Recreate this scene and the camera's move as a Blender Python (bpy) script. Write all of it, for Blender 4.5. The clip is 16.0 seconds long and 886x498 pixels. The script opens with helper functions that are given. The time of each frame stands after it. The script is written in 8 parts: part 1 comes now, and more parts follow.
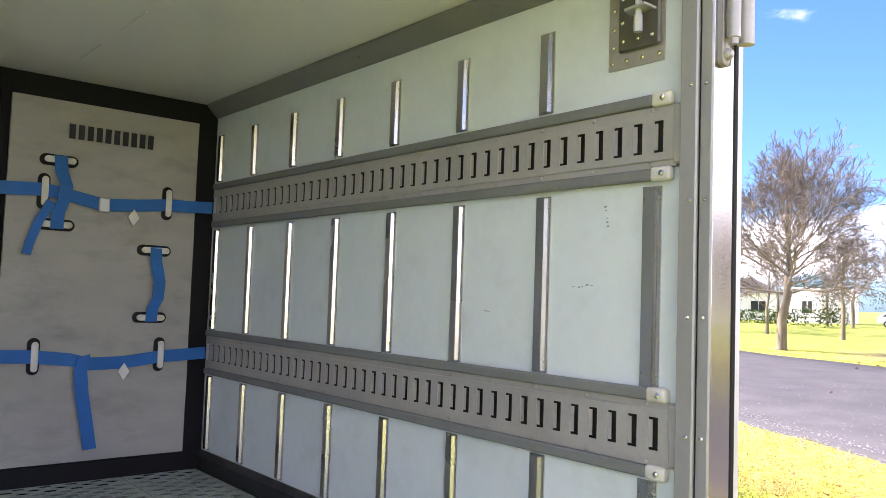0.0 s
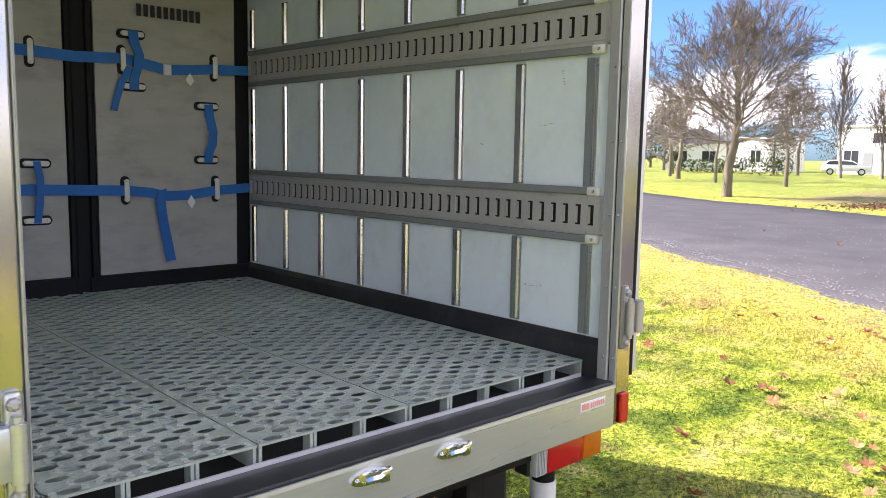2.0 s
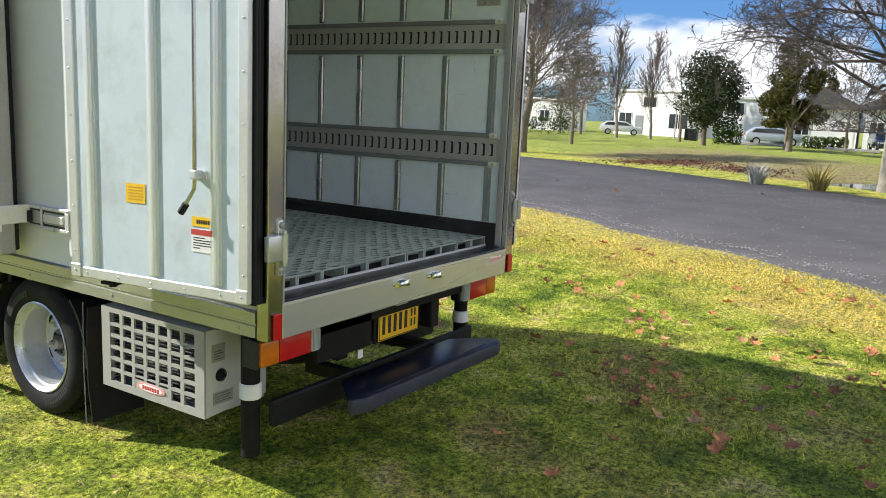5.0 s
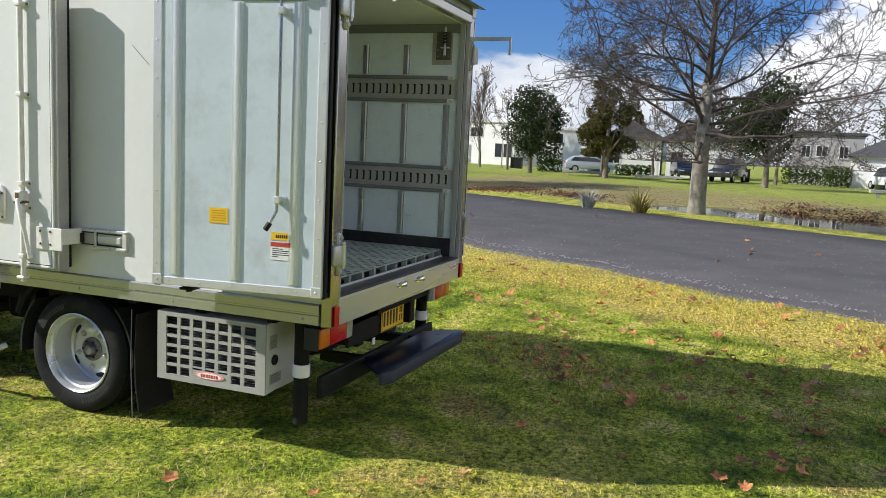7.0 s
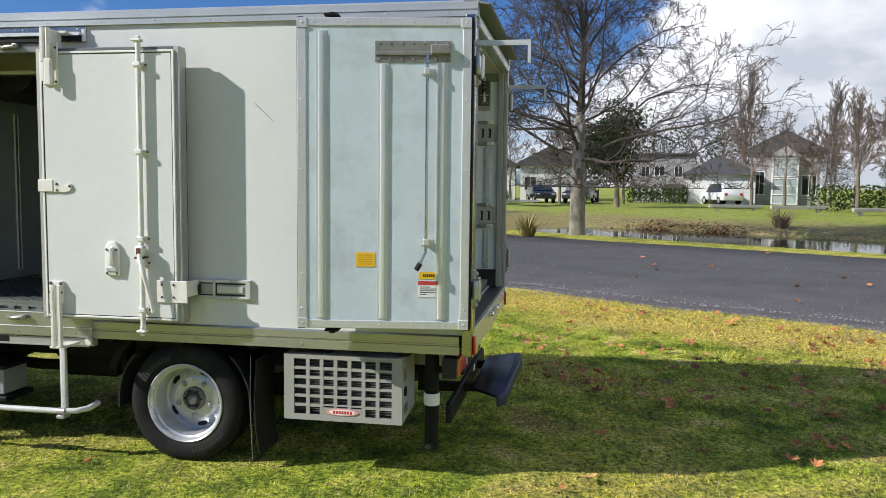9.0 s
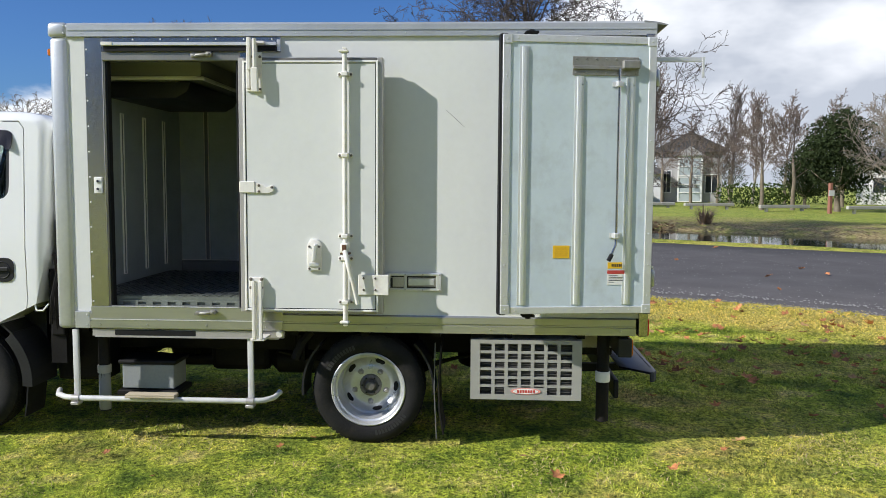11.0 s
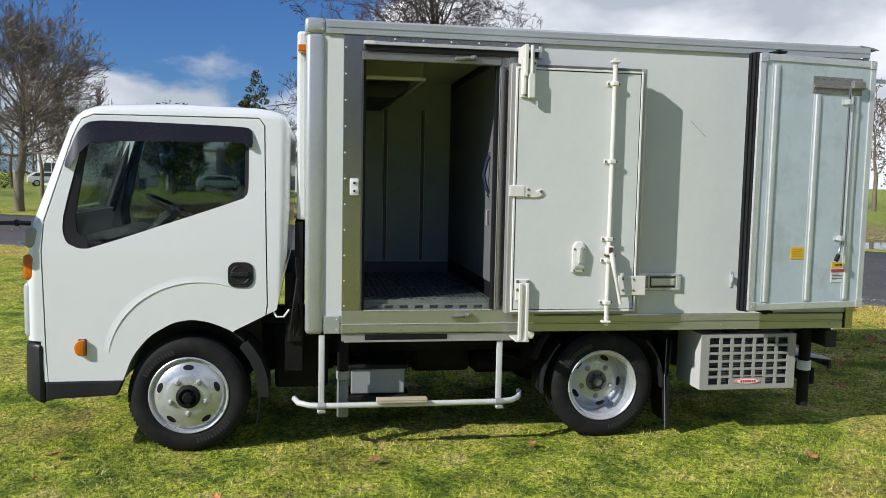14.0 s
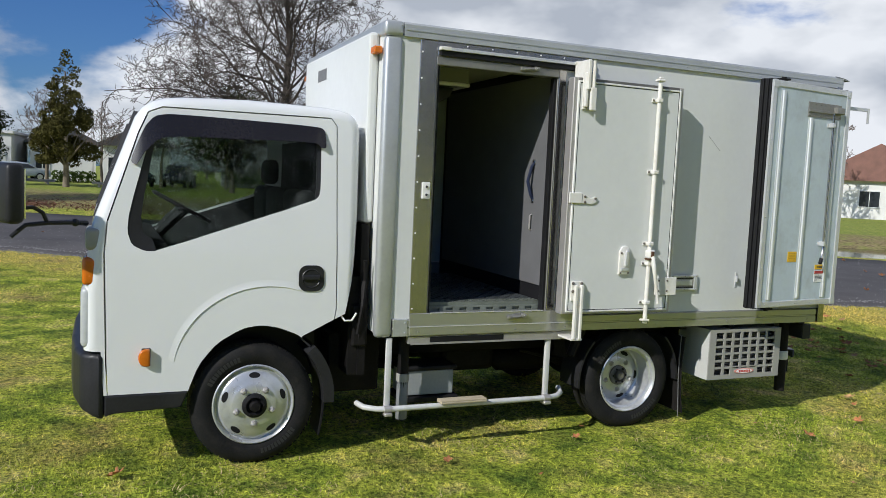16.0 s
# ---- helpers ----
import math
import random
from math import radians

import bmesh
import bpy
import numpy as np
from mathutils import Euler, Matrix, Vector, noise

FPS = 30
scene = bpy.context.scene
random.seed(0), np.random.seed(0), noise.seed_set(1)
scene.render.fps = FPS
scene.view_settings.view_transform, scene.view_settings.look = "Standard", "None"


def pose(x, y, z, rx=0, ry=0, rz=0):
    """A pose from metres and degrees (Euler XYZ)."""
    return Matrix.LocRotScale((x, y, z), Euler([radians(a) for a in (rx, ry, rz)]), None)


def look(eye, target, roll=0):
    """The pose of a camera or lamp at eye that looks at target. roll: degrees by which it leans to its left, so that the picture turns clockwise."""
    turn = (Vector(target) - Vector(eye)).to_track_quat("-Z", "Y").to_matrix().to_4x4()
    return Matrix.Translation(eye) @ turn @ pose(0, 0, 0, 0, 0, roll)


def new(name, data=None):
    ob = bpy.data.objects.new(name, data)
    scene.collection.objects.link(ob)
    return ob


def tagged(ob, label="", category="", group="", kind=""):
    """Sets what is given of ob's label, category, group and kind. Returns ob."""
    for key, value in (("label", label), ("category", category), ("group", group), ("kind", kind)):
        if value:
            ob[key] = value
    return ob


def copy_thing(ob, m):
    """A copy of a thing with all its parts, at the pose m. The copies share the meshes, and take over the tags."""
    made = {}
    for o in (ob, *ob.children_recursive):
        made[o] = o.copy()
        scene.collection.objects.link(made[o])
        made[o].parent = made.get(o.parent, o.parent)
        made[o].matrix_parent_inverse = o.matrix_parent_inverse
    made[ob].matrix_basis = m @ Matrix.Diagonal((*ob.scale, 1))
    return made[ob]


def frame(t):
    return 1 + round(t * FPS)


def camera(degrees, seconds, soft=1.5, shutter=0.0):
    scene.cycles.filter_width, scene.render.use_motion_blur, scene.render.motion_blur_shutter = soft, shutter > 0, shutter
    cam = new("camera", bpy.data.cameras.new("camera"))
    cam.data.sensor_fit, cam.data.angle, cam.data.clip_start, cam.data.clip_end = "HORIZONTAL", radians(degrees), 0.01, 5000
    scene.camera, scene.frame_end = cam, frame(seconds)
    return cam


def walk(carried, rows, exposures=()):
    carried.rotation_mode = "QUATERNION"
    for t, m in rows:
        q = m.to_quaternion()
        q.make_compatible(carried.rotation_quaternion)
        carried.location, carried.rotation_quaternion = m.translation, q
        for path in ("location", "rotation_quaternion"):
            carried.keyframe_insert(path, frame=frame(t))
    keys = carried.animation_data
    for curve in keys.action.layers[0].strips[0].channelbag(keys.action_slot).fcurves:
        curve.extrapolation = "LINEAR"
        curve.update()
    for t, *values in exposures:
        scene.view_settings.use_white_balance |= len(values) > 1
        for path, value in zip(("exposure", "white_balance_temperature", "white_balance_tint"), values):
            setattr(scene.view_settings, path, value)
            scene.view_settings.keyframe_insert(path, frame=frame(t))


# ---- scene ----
cam = camera(58.0, 16.0, 0.6)
PATH = [
    (0, (0.404, -0.810, 1.584), (1.676, 0.729, 1.702), 1.98),
    (0.5, (0.314, -0.971, 1.575), (1.632, 0.533, 1.577), 1.86),
    (1, (0.144, -1.084, 1.580), (1.491, 0.392, 1.493), 1.36),
    (1.5, (-0.109, -1.171, 1.558), (1.243, 0.293, 1.387), 1.18),
    (2, (-0.309, -1.384, 1.517), (1.043, 0.071, 1.279), 0.99),
    (2.5, (-0.523, -1.612, 1.492), (0.830, -0.169, 1.197), 0.90),
    (3, (-0.834, -1.769, 1.471), (0.538, -0.352, 1.136), 1.06),
    (3.5, (-1.103, -1.946, 1.481), (0.320, -0.589, 1.117), 1.25),
    (4, (-1.382, -2.077, 1.507), (0.117, -0.807, 1.131), 1.65),
    (4.2, (-1.501, -2.073, 1.504), (0.032, -0.844, 1.129), 1.93),
    (6.3, (-2.814, -1.769, 1.529), (-1.002, -0.961, 1.272), 2.68),
    (6.5, (-2.947, -1.768, 1.522), (-1.121, -0.994, 1.267), 2.78),
    (7, (-3.215, -1.709, 1.528), (-1.354, -1.019, 1.281), 2.79),
    (7.5, (-3.474, -1.452, 1.522), (-1.581, -0.851, 1.287), 2.71),
    (8, (-3.632, -1.137, 1.534), (-1.710, -0.627, 1.323), 2.31),
    (8.5, (-3.726, -0.819, 1.546), (-1.779, -0.399, 1.365), 1.60),
    (8.7, (-3.811, -0.696, 1.555), (-1.856, -0.311, 1.383), 1.17),
    (10.8, (-4.546, 0.794, 1.555), (-2.556, 0.900, 1.393), 0.18),
    (11, (-4.551, 0.965, 1.546), (-2.559, 1.057, 1.384), 0.36),
    (11.5, (-4.594, 1.399, 1.571), (-2.601, 1.451, 1.411), 0.56),
    (12, (-4.710, 1.829, 1.573), (-2.717, 1.837, 1.414), 0.57),
    (12.5, (-4.689, 2.255, 1.561), (-2.696, 2.200, 1.400), 0.41),
    (13, (-4.682, 2.622, 1.564), (-2.692, 2.508, 1.402), 0.33),
    (13.5, (-4.695, 3.030, 1.578), (-2.713, 2.824, 1.405), 0.55),
    (14, (-4.550, 3.411, 1.581), (-2.585, 3.084, 1.407), 1.14),
    (14.5, (-4.479, 3.786, 1.598), (-2.539, 3.330, 1.424), 2.02),
    (15, (-4.446, 4.147, 1.601), (-2.539, 3.565, 1.441), 2.72),
    (15.5, (-4.280, 4.468, 1.585), (-2.411, 3.771, 1.439), 2.92),
    (16, (-4.241, 4.853, 1.588), (-2.408, 4.070, 1.418), 2.63),
]
EXPOSURES = [(0.0, 2.15, 6500, 26), (1.0, 1.95, 6500, 26), (1.5, 1.85, 6500, 25), (2.5, 1.45, 6480, 19), (3.5, 1.13, 6450, 13), (4.2, 0.98, 6430, 11), (6.3, 0.48, 6320, 11), (7.0, 0.40, 6300, 11), (8.7, 0.32, 6250, 11), (11.0, 0.26, 6170, 11), (13.0, 0.16, 6120, 11), (16.0, -0.15, 6090, 10)]
walk(cam, [(t, look(eye, target, roll)) for t, eye, target, roll in PATH], EXPOSURES)

# ---- sky and sun ----
SUN = Vector((-0.352, 0.756, 0.546)).normalized()
sun = new("sun", bpy.data.lights.new("sun", "SUN"))
sun.data.energy, sun.data.angle, sun.data.color = 4.6, radians(0.55), (1.0, 0.95, 0.86)
sun.matrix_world = look((-8, 14, 12), Vector((-8, 14, 12)) - SUN)

world = bpy.data.worlds.new("world")
scene.world = world
world.use_nodes = True
wn, wl = world.node_tree.nodes, world.node_tree.links
sky = wn.new("ShaderNodeTexSky")
sky.sky_type, sky.sun_disc = "NISHITA", False
sky.sun_elevation, sky.sun_rotation = math.asin(SUN.z), math.atan2(SUN.x, SUN.y)
sky.air_density, sky.dust_density, sky.ozone_density = 1.0, 0.6, 2.0
wco = wn.new("ShaderNodeTexCoord")
wmap = wn.new("ShaderNodeMapping")
wmap.inputs["Scale"].default_value = (1.0, 1.0, 2.1)
wmap.inputs["Location"].default_value = (1.3, 0.6, 0.35)
wl.new(wco.outputs["Generated"], wmap.inputs["Vector"])
puff = wn.new("ShaderNodeTexNoise")
puff.inputs["Scale"].default_value, puff.inputs["Detail"].default_value, puff.inputs["Roughness"].default_value = 2.3, 9.0, 0.52
puff.inputs["Distortion"].default_value = 0.15
wl.new(wmap.outputs["Vector"], puff.inputs["Vector"])
cover = wn.new("ShaderNodeMapRange")
cover.interpolation_type = "SMOOTHSTEP"
cover.inputs["From Min"].default_value, cover.inputs["From Max"].default_value = 0.495, 0.57
wsep = wn.new("ShaderNodeSeparateXYZ")
wl.new(wco.outputs["Generated"], wsep.inputs["Vector"])


def sky_bias(axis, a, b, lo, hi, src):
    """More or less cloud towards one side of the sky."""
    r, s = wn.new("ShaderNodeMapRange"), wn.new("ShaderNodeMath")
    r.interpolation_type = "SMOOTHSTEP"
    for k, v in (("From Min", a), ("From Max", b), ("To Min", lo), ("To Max", hi)):
        r.inputs[k].default_value = v
    s.operation = "ADD"
    wl.new(wsep.outputs[axis], r.inputs["Value"])
    wl.new(r.outputs["Result"], s.inputs[0])
    wl.new(src, s.inputs[1])
    return s.outputs["Value"]


bank_ = sky_bias("Y", -0.22, 0.02, 0.07, -0.10, puff.outputs["Fac"])
bank_ = sky_bias("Z", 0.03, 0.19, 0.19, 0.0, bank_)
bank_ = sky_bias("Z", 0.32, 0.62, 0.0, -0.05, bank_)
wl.new(bank_, cover.inputs["Value"])
shade = wn.new("ShaderNodeTexNoise")
shade.inputs["Scale"].default_value, shade.inputs["Detail"].default_value = 4.2, 5.0
wl.new(wmap.outputs["Vector"], shade.inputs["Vector"])
tone = wn.new("ShaderNodeValToRGB")
tone.color_ramp.elements[0].position, tone.color_ramp.elements[0].color = 0.40, (0.50, 0.53, 0.58, 1)
tone.color_ramp.elements[1].position, tone.color_ramp.elements[1].color = 0.58, (0.95, 0.95, 0.95, 1)
wl.new(shade.outputs["Fac"], tone.inputs["Fac"])
dim = wn.new("ShaderNodeMix")
dim.data_type, dim.blend_type = "RGBA", "MULTIPLY"
dim.inputs["Factor"].default_value = 1.0
dim.inputs["B"].default_value = (0.033, 0.053, 0.086, 1)
wl.new(sky.outputs["Color"], dim.inputs["A"])
heaven = wn.new("ShaderNodeMix")
heaven.data_type = "RGBA"
wl.new(cover.outputs["Result"], heaven.inputs["Factor"])
wl.new(dim.outputs["Result"], heaven.inputs["A"])
wl.new(tone.outputs["Color"], heaven.inputs["B"])
wl.new(heaven.outputs["Result"], wn["Background"].inputs["Color"])
wn["Background"].inputs["Strength"].default_value = 1.0


# ---- materials ----
def surface(name, base, rough=0.5, metal=0.0, var=0.12, scale=2.5, fine=70.0, bump=0.0, dirt=None, amount=0.0, dirt_scale=5.0,
            rnd=0.0, coat=0.0, stretch=None, spec=0.5, ior=1.45, rough_var=0.08):
    """A procedural material: a base colour varied at two scales, optional stains, fine relief."""
    m = bpy.data.materials.new(name)
    m.use_nodes = True
    n, l = m.node_tree.nodes, m.node_tree.links
    p = n["Principled BSDF"]
    co = n.new("ShaderNodeTexCoord")
    mp = n.new("ShaderNodeMapping")
    if stretch:
        mp.inputs["Scale"].default_value = stretch
    l.new(co.outputs["Object"], mp.inputs["Vector"])
    a, b = n.new("ShaderNodeTexNoise"), n.new("ShaderNodeTexNoise")
    a.inputs["Scale"].default_value, a.inputs["Detail"].default_value = scale, 4.0
    b.inputs["Scale"].default_value, b.inputs["Detail"].default_value = fine, 3.0
    l.new(mp.outputs["Vector"], a.inputs["Vector"])
    l.new(mp.outputs["Vector"], b.inputs["Vector"])
    mix = n.new("ShaderNodeMix")
    mix.inputs["Factor"].default_value = 0.4
    l.new(a.outputs["Fac"], mix.inputs["A"])
    l.new(b.outputs["Fac"], mix.inputs["B"])
    ramp = n.new("ShaderNodeValToRGB")
    ramp.color_ramp.elements[0].position, ramp.color_ramp.elements[1].position = 0.32, 0.68
    ramp.color_ramp.elements[0].color = (*[max(0, c * (1 - var)) for c in base], 1)
    ramp.color_ramp.elements[1].color = (*[min(1, c * (1 + var)) for c in base], 1)
    l.new(mix.outputs["Result"], ramp.inputs["Fac"])
    colour = ramp.outputs["Color"]
    if dirt:
        d = n.new("ShaderNodeTexNoise")
        d.inputs["Scale"].default_value, d.inputs["Detail"].default_value, d.inputs["Roughness"].default_value = dirt_scale, 7.0, 0.65
        l.new(mp.outputs["Vector"], d.inputs["Vector"])
        r = n.new("ShaderNodeMapRange")
        r.inputs["From Min"].default_value, r.inputs["From Max"].default_value = 0.5, 0.78
        r.inputs["To Max"].default_value = amount
        l.new(d.outputs["Fac"], r.inputs["Value"])
        s = n.new("ShaderNodeMix")
        s.data_type = "RGBA"
        s.inputs["B"].default_value = (*dirt, 1)
        l.new(r.outputs["Result"], s.inputs["Factor"])
        l.new(colour, s.inputs["A"])
        colour = s.outputs["Result"]
    if rnd:
        o = n.new("ShaderNodeObjectInfo")
        h = n.new("ShaderNodeHueSaturation")
        v = n.new("ShaderNodeMapRange")
        v.inputs["To Min"].default_value, v.inputs["To Max"].default_value = 1 - rnd, 1 + rnd
        l.new(o.outputs["Random"], v.inputs["Value"])
        l.new(v.outputs["Result"], h.inputs["Value"])
        l.new(colour, h.inputs["Color"])
        colour = h.outputs["Color"]
    l.new(colour, p.inputs["Base Color"])
    q = n.new("ShaderNodeMapRange")
    q.inputs["To Min"].default_value, q.inputs["To Max"].default_value = max(0.02, rough - rough_var), min(1, rough + rough_var)
    l.new(a.outputs["Fac"], q.inputs["Value"])
    l.new(q.outputs["Result"], p.inputs["Roughness"])
    p.inputs["Metallic"].default_value = metal
    p.inputs["Coat Weight"].default_value = coat
    p.inputs["Coat Roughness"].default_value = 0.06
    p.inputs["Specular IOR Level"].default_value = spec
    p.inputs["IOR"].default_value = ior
    if bump:
        k = n.new("ShaderNodeBump")
        k.inputs["Strength"].default_value, k.inputs["Distance"].default_value = bump, 0.004
        l.new(mix.outputs["Result"], k.inputs["Height"])
        l.new(k.outputs["Normal"], p.inputs["Normal"])
    return m


WHITE = surface("white_panel", (0.68, 0.69, 0.668), 0.38, var=0.03, scale=1.2, fine=25, bump=0.04, dirt=(0.45, 0.43, 0.38), amount=0.10)
PAINT = surface("white_cab_paint", (0.80, 0.81, 0.81), 0.32, var=0.015, scale=0.8, fine=8, coat=0.8, dirt=(0.55, 0.53, 0.48), amount=0.08, dirt_scale=2.0)
IVORY = surface("ivory_steel", (0.76, 0.74, 0.68), 0.42, var=0.05, scale=8, dirt=(0.42, 0.28, 0.15), amount=0.35, dirt_scale=14)
STEEL = surface("stainless_steel", (0.44, 0.43, 0.41), 0.17, 1.0, var=0.05, scale=3, fine=160, stretch=(1, 1, 0.05), bump=0.015, rough_var=0.04)
BRUSHED = surface("brushed_aluminium", (0.56, 0.575, 0.57), 0.27, 0.6, var=0.07, scale=3, fine=160, stretch=(0.05, 0.05, 1), bump=0.03, dirt=(0.45, 0.42, 0.36), amount=0.3, dirt_scale=9)
POLISHED = surface("polished_sill_metal", (0.47, 0.475, 0.455), 0.21, 0.68, var=0.07, scale=3, fine=160, stretch=(1, 0.05, 1), bump=0.03, dirt=(0.30, 0.27, 0.2), amount=0.3, dirt_scale=9)
ALLOY = surface("aluminium_rail", (0.68, 0.685, 0.69), 0.38, 0.5, var=0.06, scale=3, fine=60, bump=0.03, dirt=(0.35, 0.34, 0.3), amount=0.25)
TRACK = surface("grey_track_steel", (0.47, 0.46, 0.45), 0.45, 0.25, var=0.08, scale=6, fine=90, bump=0.05, dirt=(0.3, 0.29, 0.28), amount=0.4)
SLOT = surface("slot_shade_black", (0.03, 0.028, 0.026), 0.6, 0.2, var=0.2)
FIN = surface("dark_fin_pack", (0.15, 0.145, 0.135), 0.55, 0.3, var=0.2, scale=20)
RIBM = surface("bright_rib_metal", (0.66, 0.65, 0.63), 0.26, 1.0, var=0.05, scale=3, fine=120, bump=0.02)
DOORRIB = surface("bright_door_rib", (0.74, 0.76, 0.77), 0.34, 0.5, var=0.05, scale=3, fine=80, stretch=(1, 1, 0.1), bump=0.02, dirt=(0.45, 0.46, 0.45), amount=0.25)
HINGE = surface("worn_grey_hinge", (0.27, 0.265, 0.24), 0.42, 0.4, var=0.12, scale=14, dirt=(0.22, 0.17, 0.12), amount=0.5, dirt_scale=20)
GALV = surface("galvanised_steel", (0.46, 0.44, 0.42), 0.5, 0.55, var=0.10, scale=6, fine=90, bump=0.05)
ROOFRAIL = surface("grey_roof_rail", (0.52, 0.535, 0.54), 0.36, 0.5, var=0.06, scale=2, fine=50, dirt=(0.3, 0.3, 0.28), amount=0.3)
DARKEDGE = surface("dark_edge_channel", (0.17, 0.165, 0.155), 0.42, 0.4, var=0.15, scale=6, fine=80, bump=0.05)
FRAMEM = surface("satin_door_frame", (0.41, 0.40, 0.39), 0.21, 0.95, var=0.08, scale=3, fine=160, stretch=(1, 1, 0.05), bump=0.02)
CHANNEL = surface("dull_edge_channel", (0.30, 0.29, 0.265), 0.36, 0.6, var=0.15, scale=6, fine=80, bump=0.05)
# same plastic as GRATE in two darker tones, the compartment's shade put into the colour
MIDGRATE = surface("half_shaded_grating", (0.16, 0.178, 0.15), 0.36, var=0.25, scale=7, fine=90, bump=0.5)
DARKGRATE = surface("shaded_grating", (0.06, 0.068, 0.072), 0.36, var=0.25, scale=7, fine=90, bump=0.5)
JAMB = surface("grey_jamb_moulding", (0.40, 0.40, 0.395), 0.45, 0.3, var=0.06, scale=4, fine=60, bump=0.03)
TRIM = surface("grey_plastic_trim", (0.21, 0.22, 0.225), 0.55, var=0.08, scale=8, bump=0.04)
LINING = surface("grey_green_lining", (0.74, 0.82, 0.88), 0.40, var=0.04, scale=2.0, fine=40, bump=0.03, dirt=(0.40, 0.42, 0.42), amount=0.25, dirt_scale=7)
DOORSKIN = surface("pale_door_lining", (0.55, 0.625, 0.665), 0.40, var=0.05, scale=4.0, fine=30, bump=0.15, dirt=(0.30, 0.31, 0.30), amount=0.5, dirt_scale=5)
# LINING again, its colour lowered to carry the front compartment's shade
DARKLINING = surface("shade_darkened_lining", (0.42, 0.475, 0.485), 0.45, var=0.05, scale=2.0, fine=40, bump=0.03, dirt=(0.22, 0.24, 0.24), amount=0.3, dirt_scale=7)
CEIL = surface("ceiling_lining", (0.85, 0.84, 0.79), 0.16, var=0.03, scale=1.5, fine=20)
BOLTS = surface("dull_dark_bolt", (0.16, 0.14, 0.12), 0.5, 0.5, var=0.3, scale=40)
RUBBER = surface("black_rubber", (0.014, 0.014, 0.015), 0.55, var=0.25, scale=10, bump=0.05, spec=0.22)
PLASTIC = surface("black_plastic", (0.022, 0.022, 0.024), 0.42, var=0.25, scale=6, bump=0.06, spec=0.35)
CHASSIS = surface("dark_chassis", (0.011, 0.010, 0.010), 0.6, var=0.4, scale=5, bump=0.08, dirt=(0.045, 0.034, 0.026), amount=0.3, spec=0.2)
CANVAS = surface("grey_canvas", (0.43, 0.42, 0.39), 0.8, var=0.10, scale=5, fine=220, bump=0.12, dirt=(0.24, 0.23, 0.215), amount=0.75, dirt_scale=4, stretch=(1, 1, 2.4))
BORDER = surface("black_canvas", (0.012, 0.012, 0.014), 0.62, var=0.2, scale=6, fine=220, bump=0.12, spec=0.22)
NAVYWEB = surface("navy_webbing", (0.010, 0.018, 0.05), 0.65, var=0.18, scale=9, fine=260, bump=0.15)
STRAP = surface("blue_webbing", (0.022, 0.15, 0.47), 0.65, var=0.18, scale=9, fine=260, bump=0.15)
TAGW = surface("white_tag", (0.80, 0.79, 0.75), 0.55, var=0.05)
GRATE = surface("grey_green_plastic_grating", (0.34, 0.385, 0.335), 0.34, var=0.25, scale=7, fine=90, bump=0.5, dirt=(0.48, 0.51, 0.48), amount=0.4, dirt_scale=18)
RUBSILL = surface("black_sill_rubber", (0.022, 0.022, 0.024), 0.36, var=0.2, scale=9, bump=0.05, dirt=(0.12, 0.12, 0.115), amount=0.35)
REDLENS = surface("red_lens", (0.50, 0.010, 0.014), 0.24, var=0.1, scale=30, fine=140, bump=0.12, coat=0.2)
AMBER = surface("amber_lens", (0.58, 0.15, 0.008), 0.24, var=0.1, scale=30, fine=140, bump=0.12, coat=0.2)
CLEAR = surface("clear_lens", (0.46, 0.48, 0.48), 0.14, var=0.08, scale=30, fine=140, bump=0.12, coat=0.2)
YELLOW = surface("yellow_plate", (0.86, 0.50, 0.015), 0.34, var=0.04)
YLABEL = surface("yellow_label", (0.82, 0.50, 0.02), 0.5, var=0.08, scale=20)
RLABEL = surface("red_print", (0.50, 0.06, 0.05), 0.5, var=0.1)
PINK = surface("pale_red_print", (0.72, 0.30, 0.26), 0.5, var=0.1)
INK = surface("dark_print", (0.02, 0.02, 0.03), 0.5, var=0.2)
GREYINK = surface("grey_print", (0.16, 0.16, 0.16), 0.6, var=0.2)
COOLER = surface("beige_grey_housing", (0.34, 0.335, 0.305), 0.42, var=0.05, scale=5, dirt=(0.3, 0.29, 0.25), amount=0.3)
CASEW = surface("off_white_case", (0.58, 0.58, 0.55), 0.45, var=0.05, scale=5, dirt=(0.4, 0.38, 0.33), amount=0.3)
DUSTY = surface("dusty_flap_rubber", (0.018, 0.016, 0.015), 0.7, var=0.25, scale=9, bump=0.05, spec=0.22)
TYRE = surface("tyre_rubber", (0.015, 0.015, 0.015), 0.72, var=0.35, scale=9, fine=120, bump=0.2, dirt=(0.05, 0.043, 0.034), amount=0.45, dirt_scale=12, spec=0.22)
SILVER = surface("silver_wheel_paint", (0.62, 0.63, 0.64), 0.30, 0.55, var=0.06, scale=9, fine=80, dirt=(0.20, 0.18, 0.15), amount=0.4, dirt_scale=12)
NAVY = surface("navy_step_plastic", (0.006, 0.008, 0.020), 0.30, var=0.3, scale=8, fine=120, bump=0.08)
STEPSIDE = surface("worn_step_edge", (0.030, 0.036, 0.055), 0.55, var=0.3, scale=12, bump=0.08)
SMOKE = surface("smoked_visor", (0.018, 0.015, 0.014), 0.24, var=0.15, coat=0.3)
SEAT = surface("dark_seat_fabric", (0.025, 0.025, 0.028), 0.8, var=0.2, bump=0.1)
WOODSTEP = surface("worn_step_pad", (0.42, 0.36, 0.25), 0.6, var=0.2, scale=14, stretch=(1, 0.1, 1), bump=0.1)
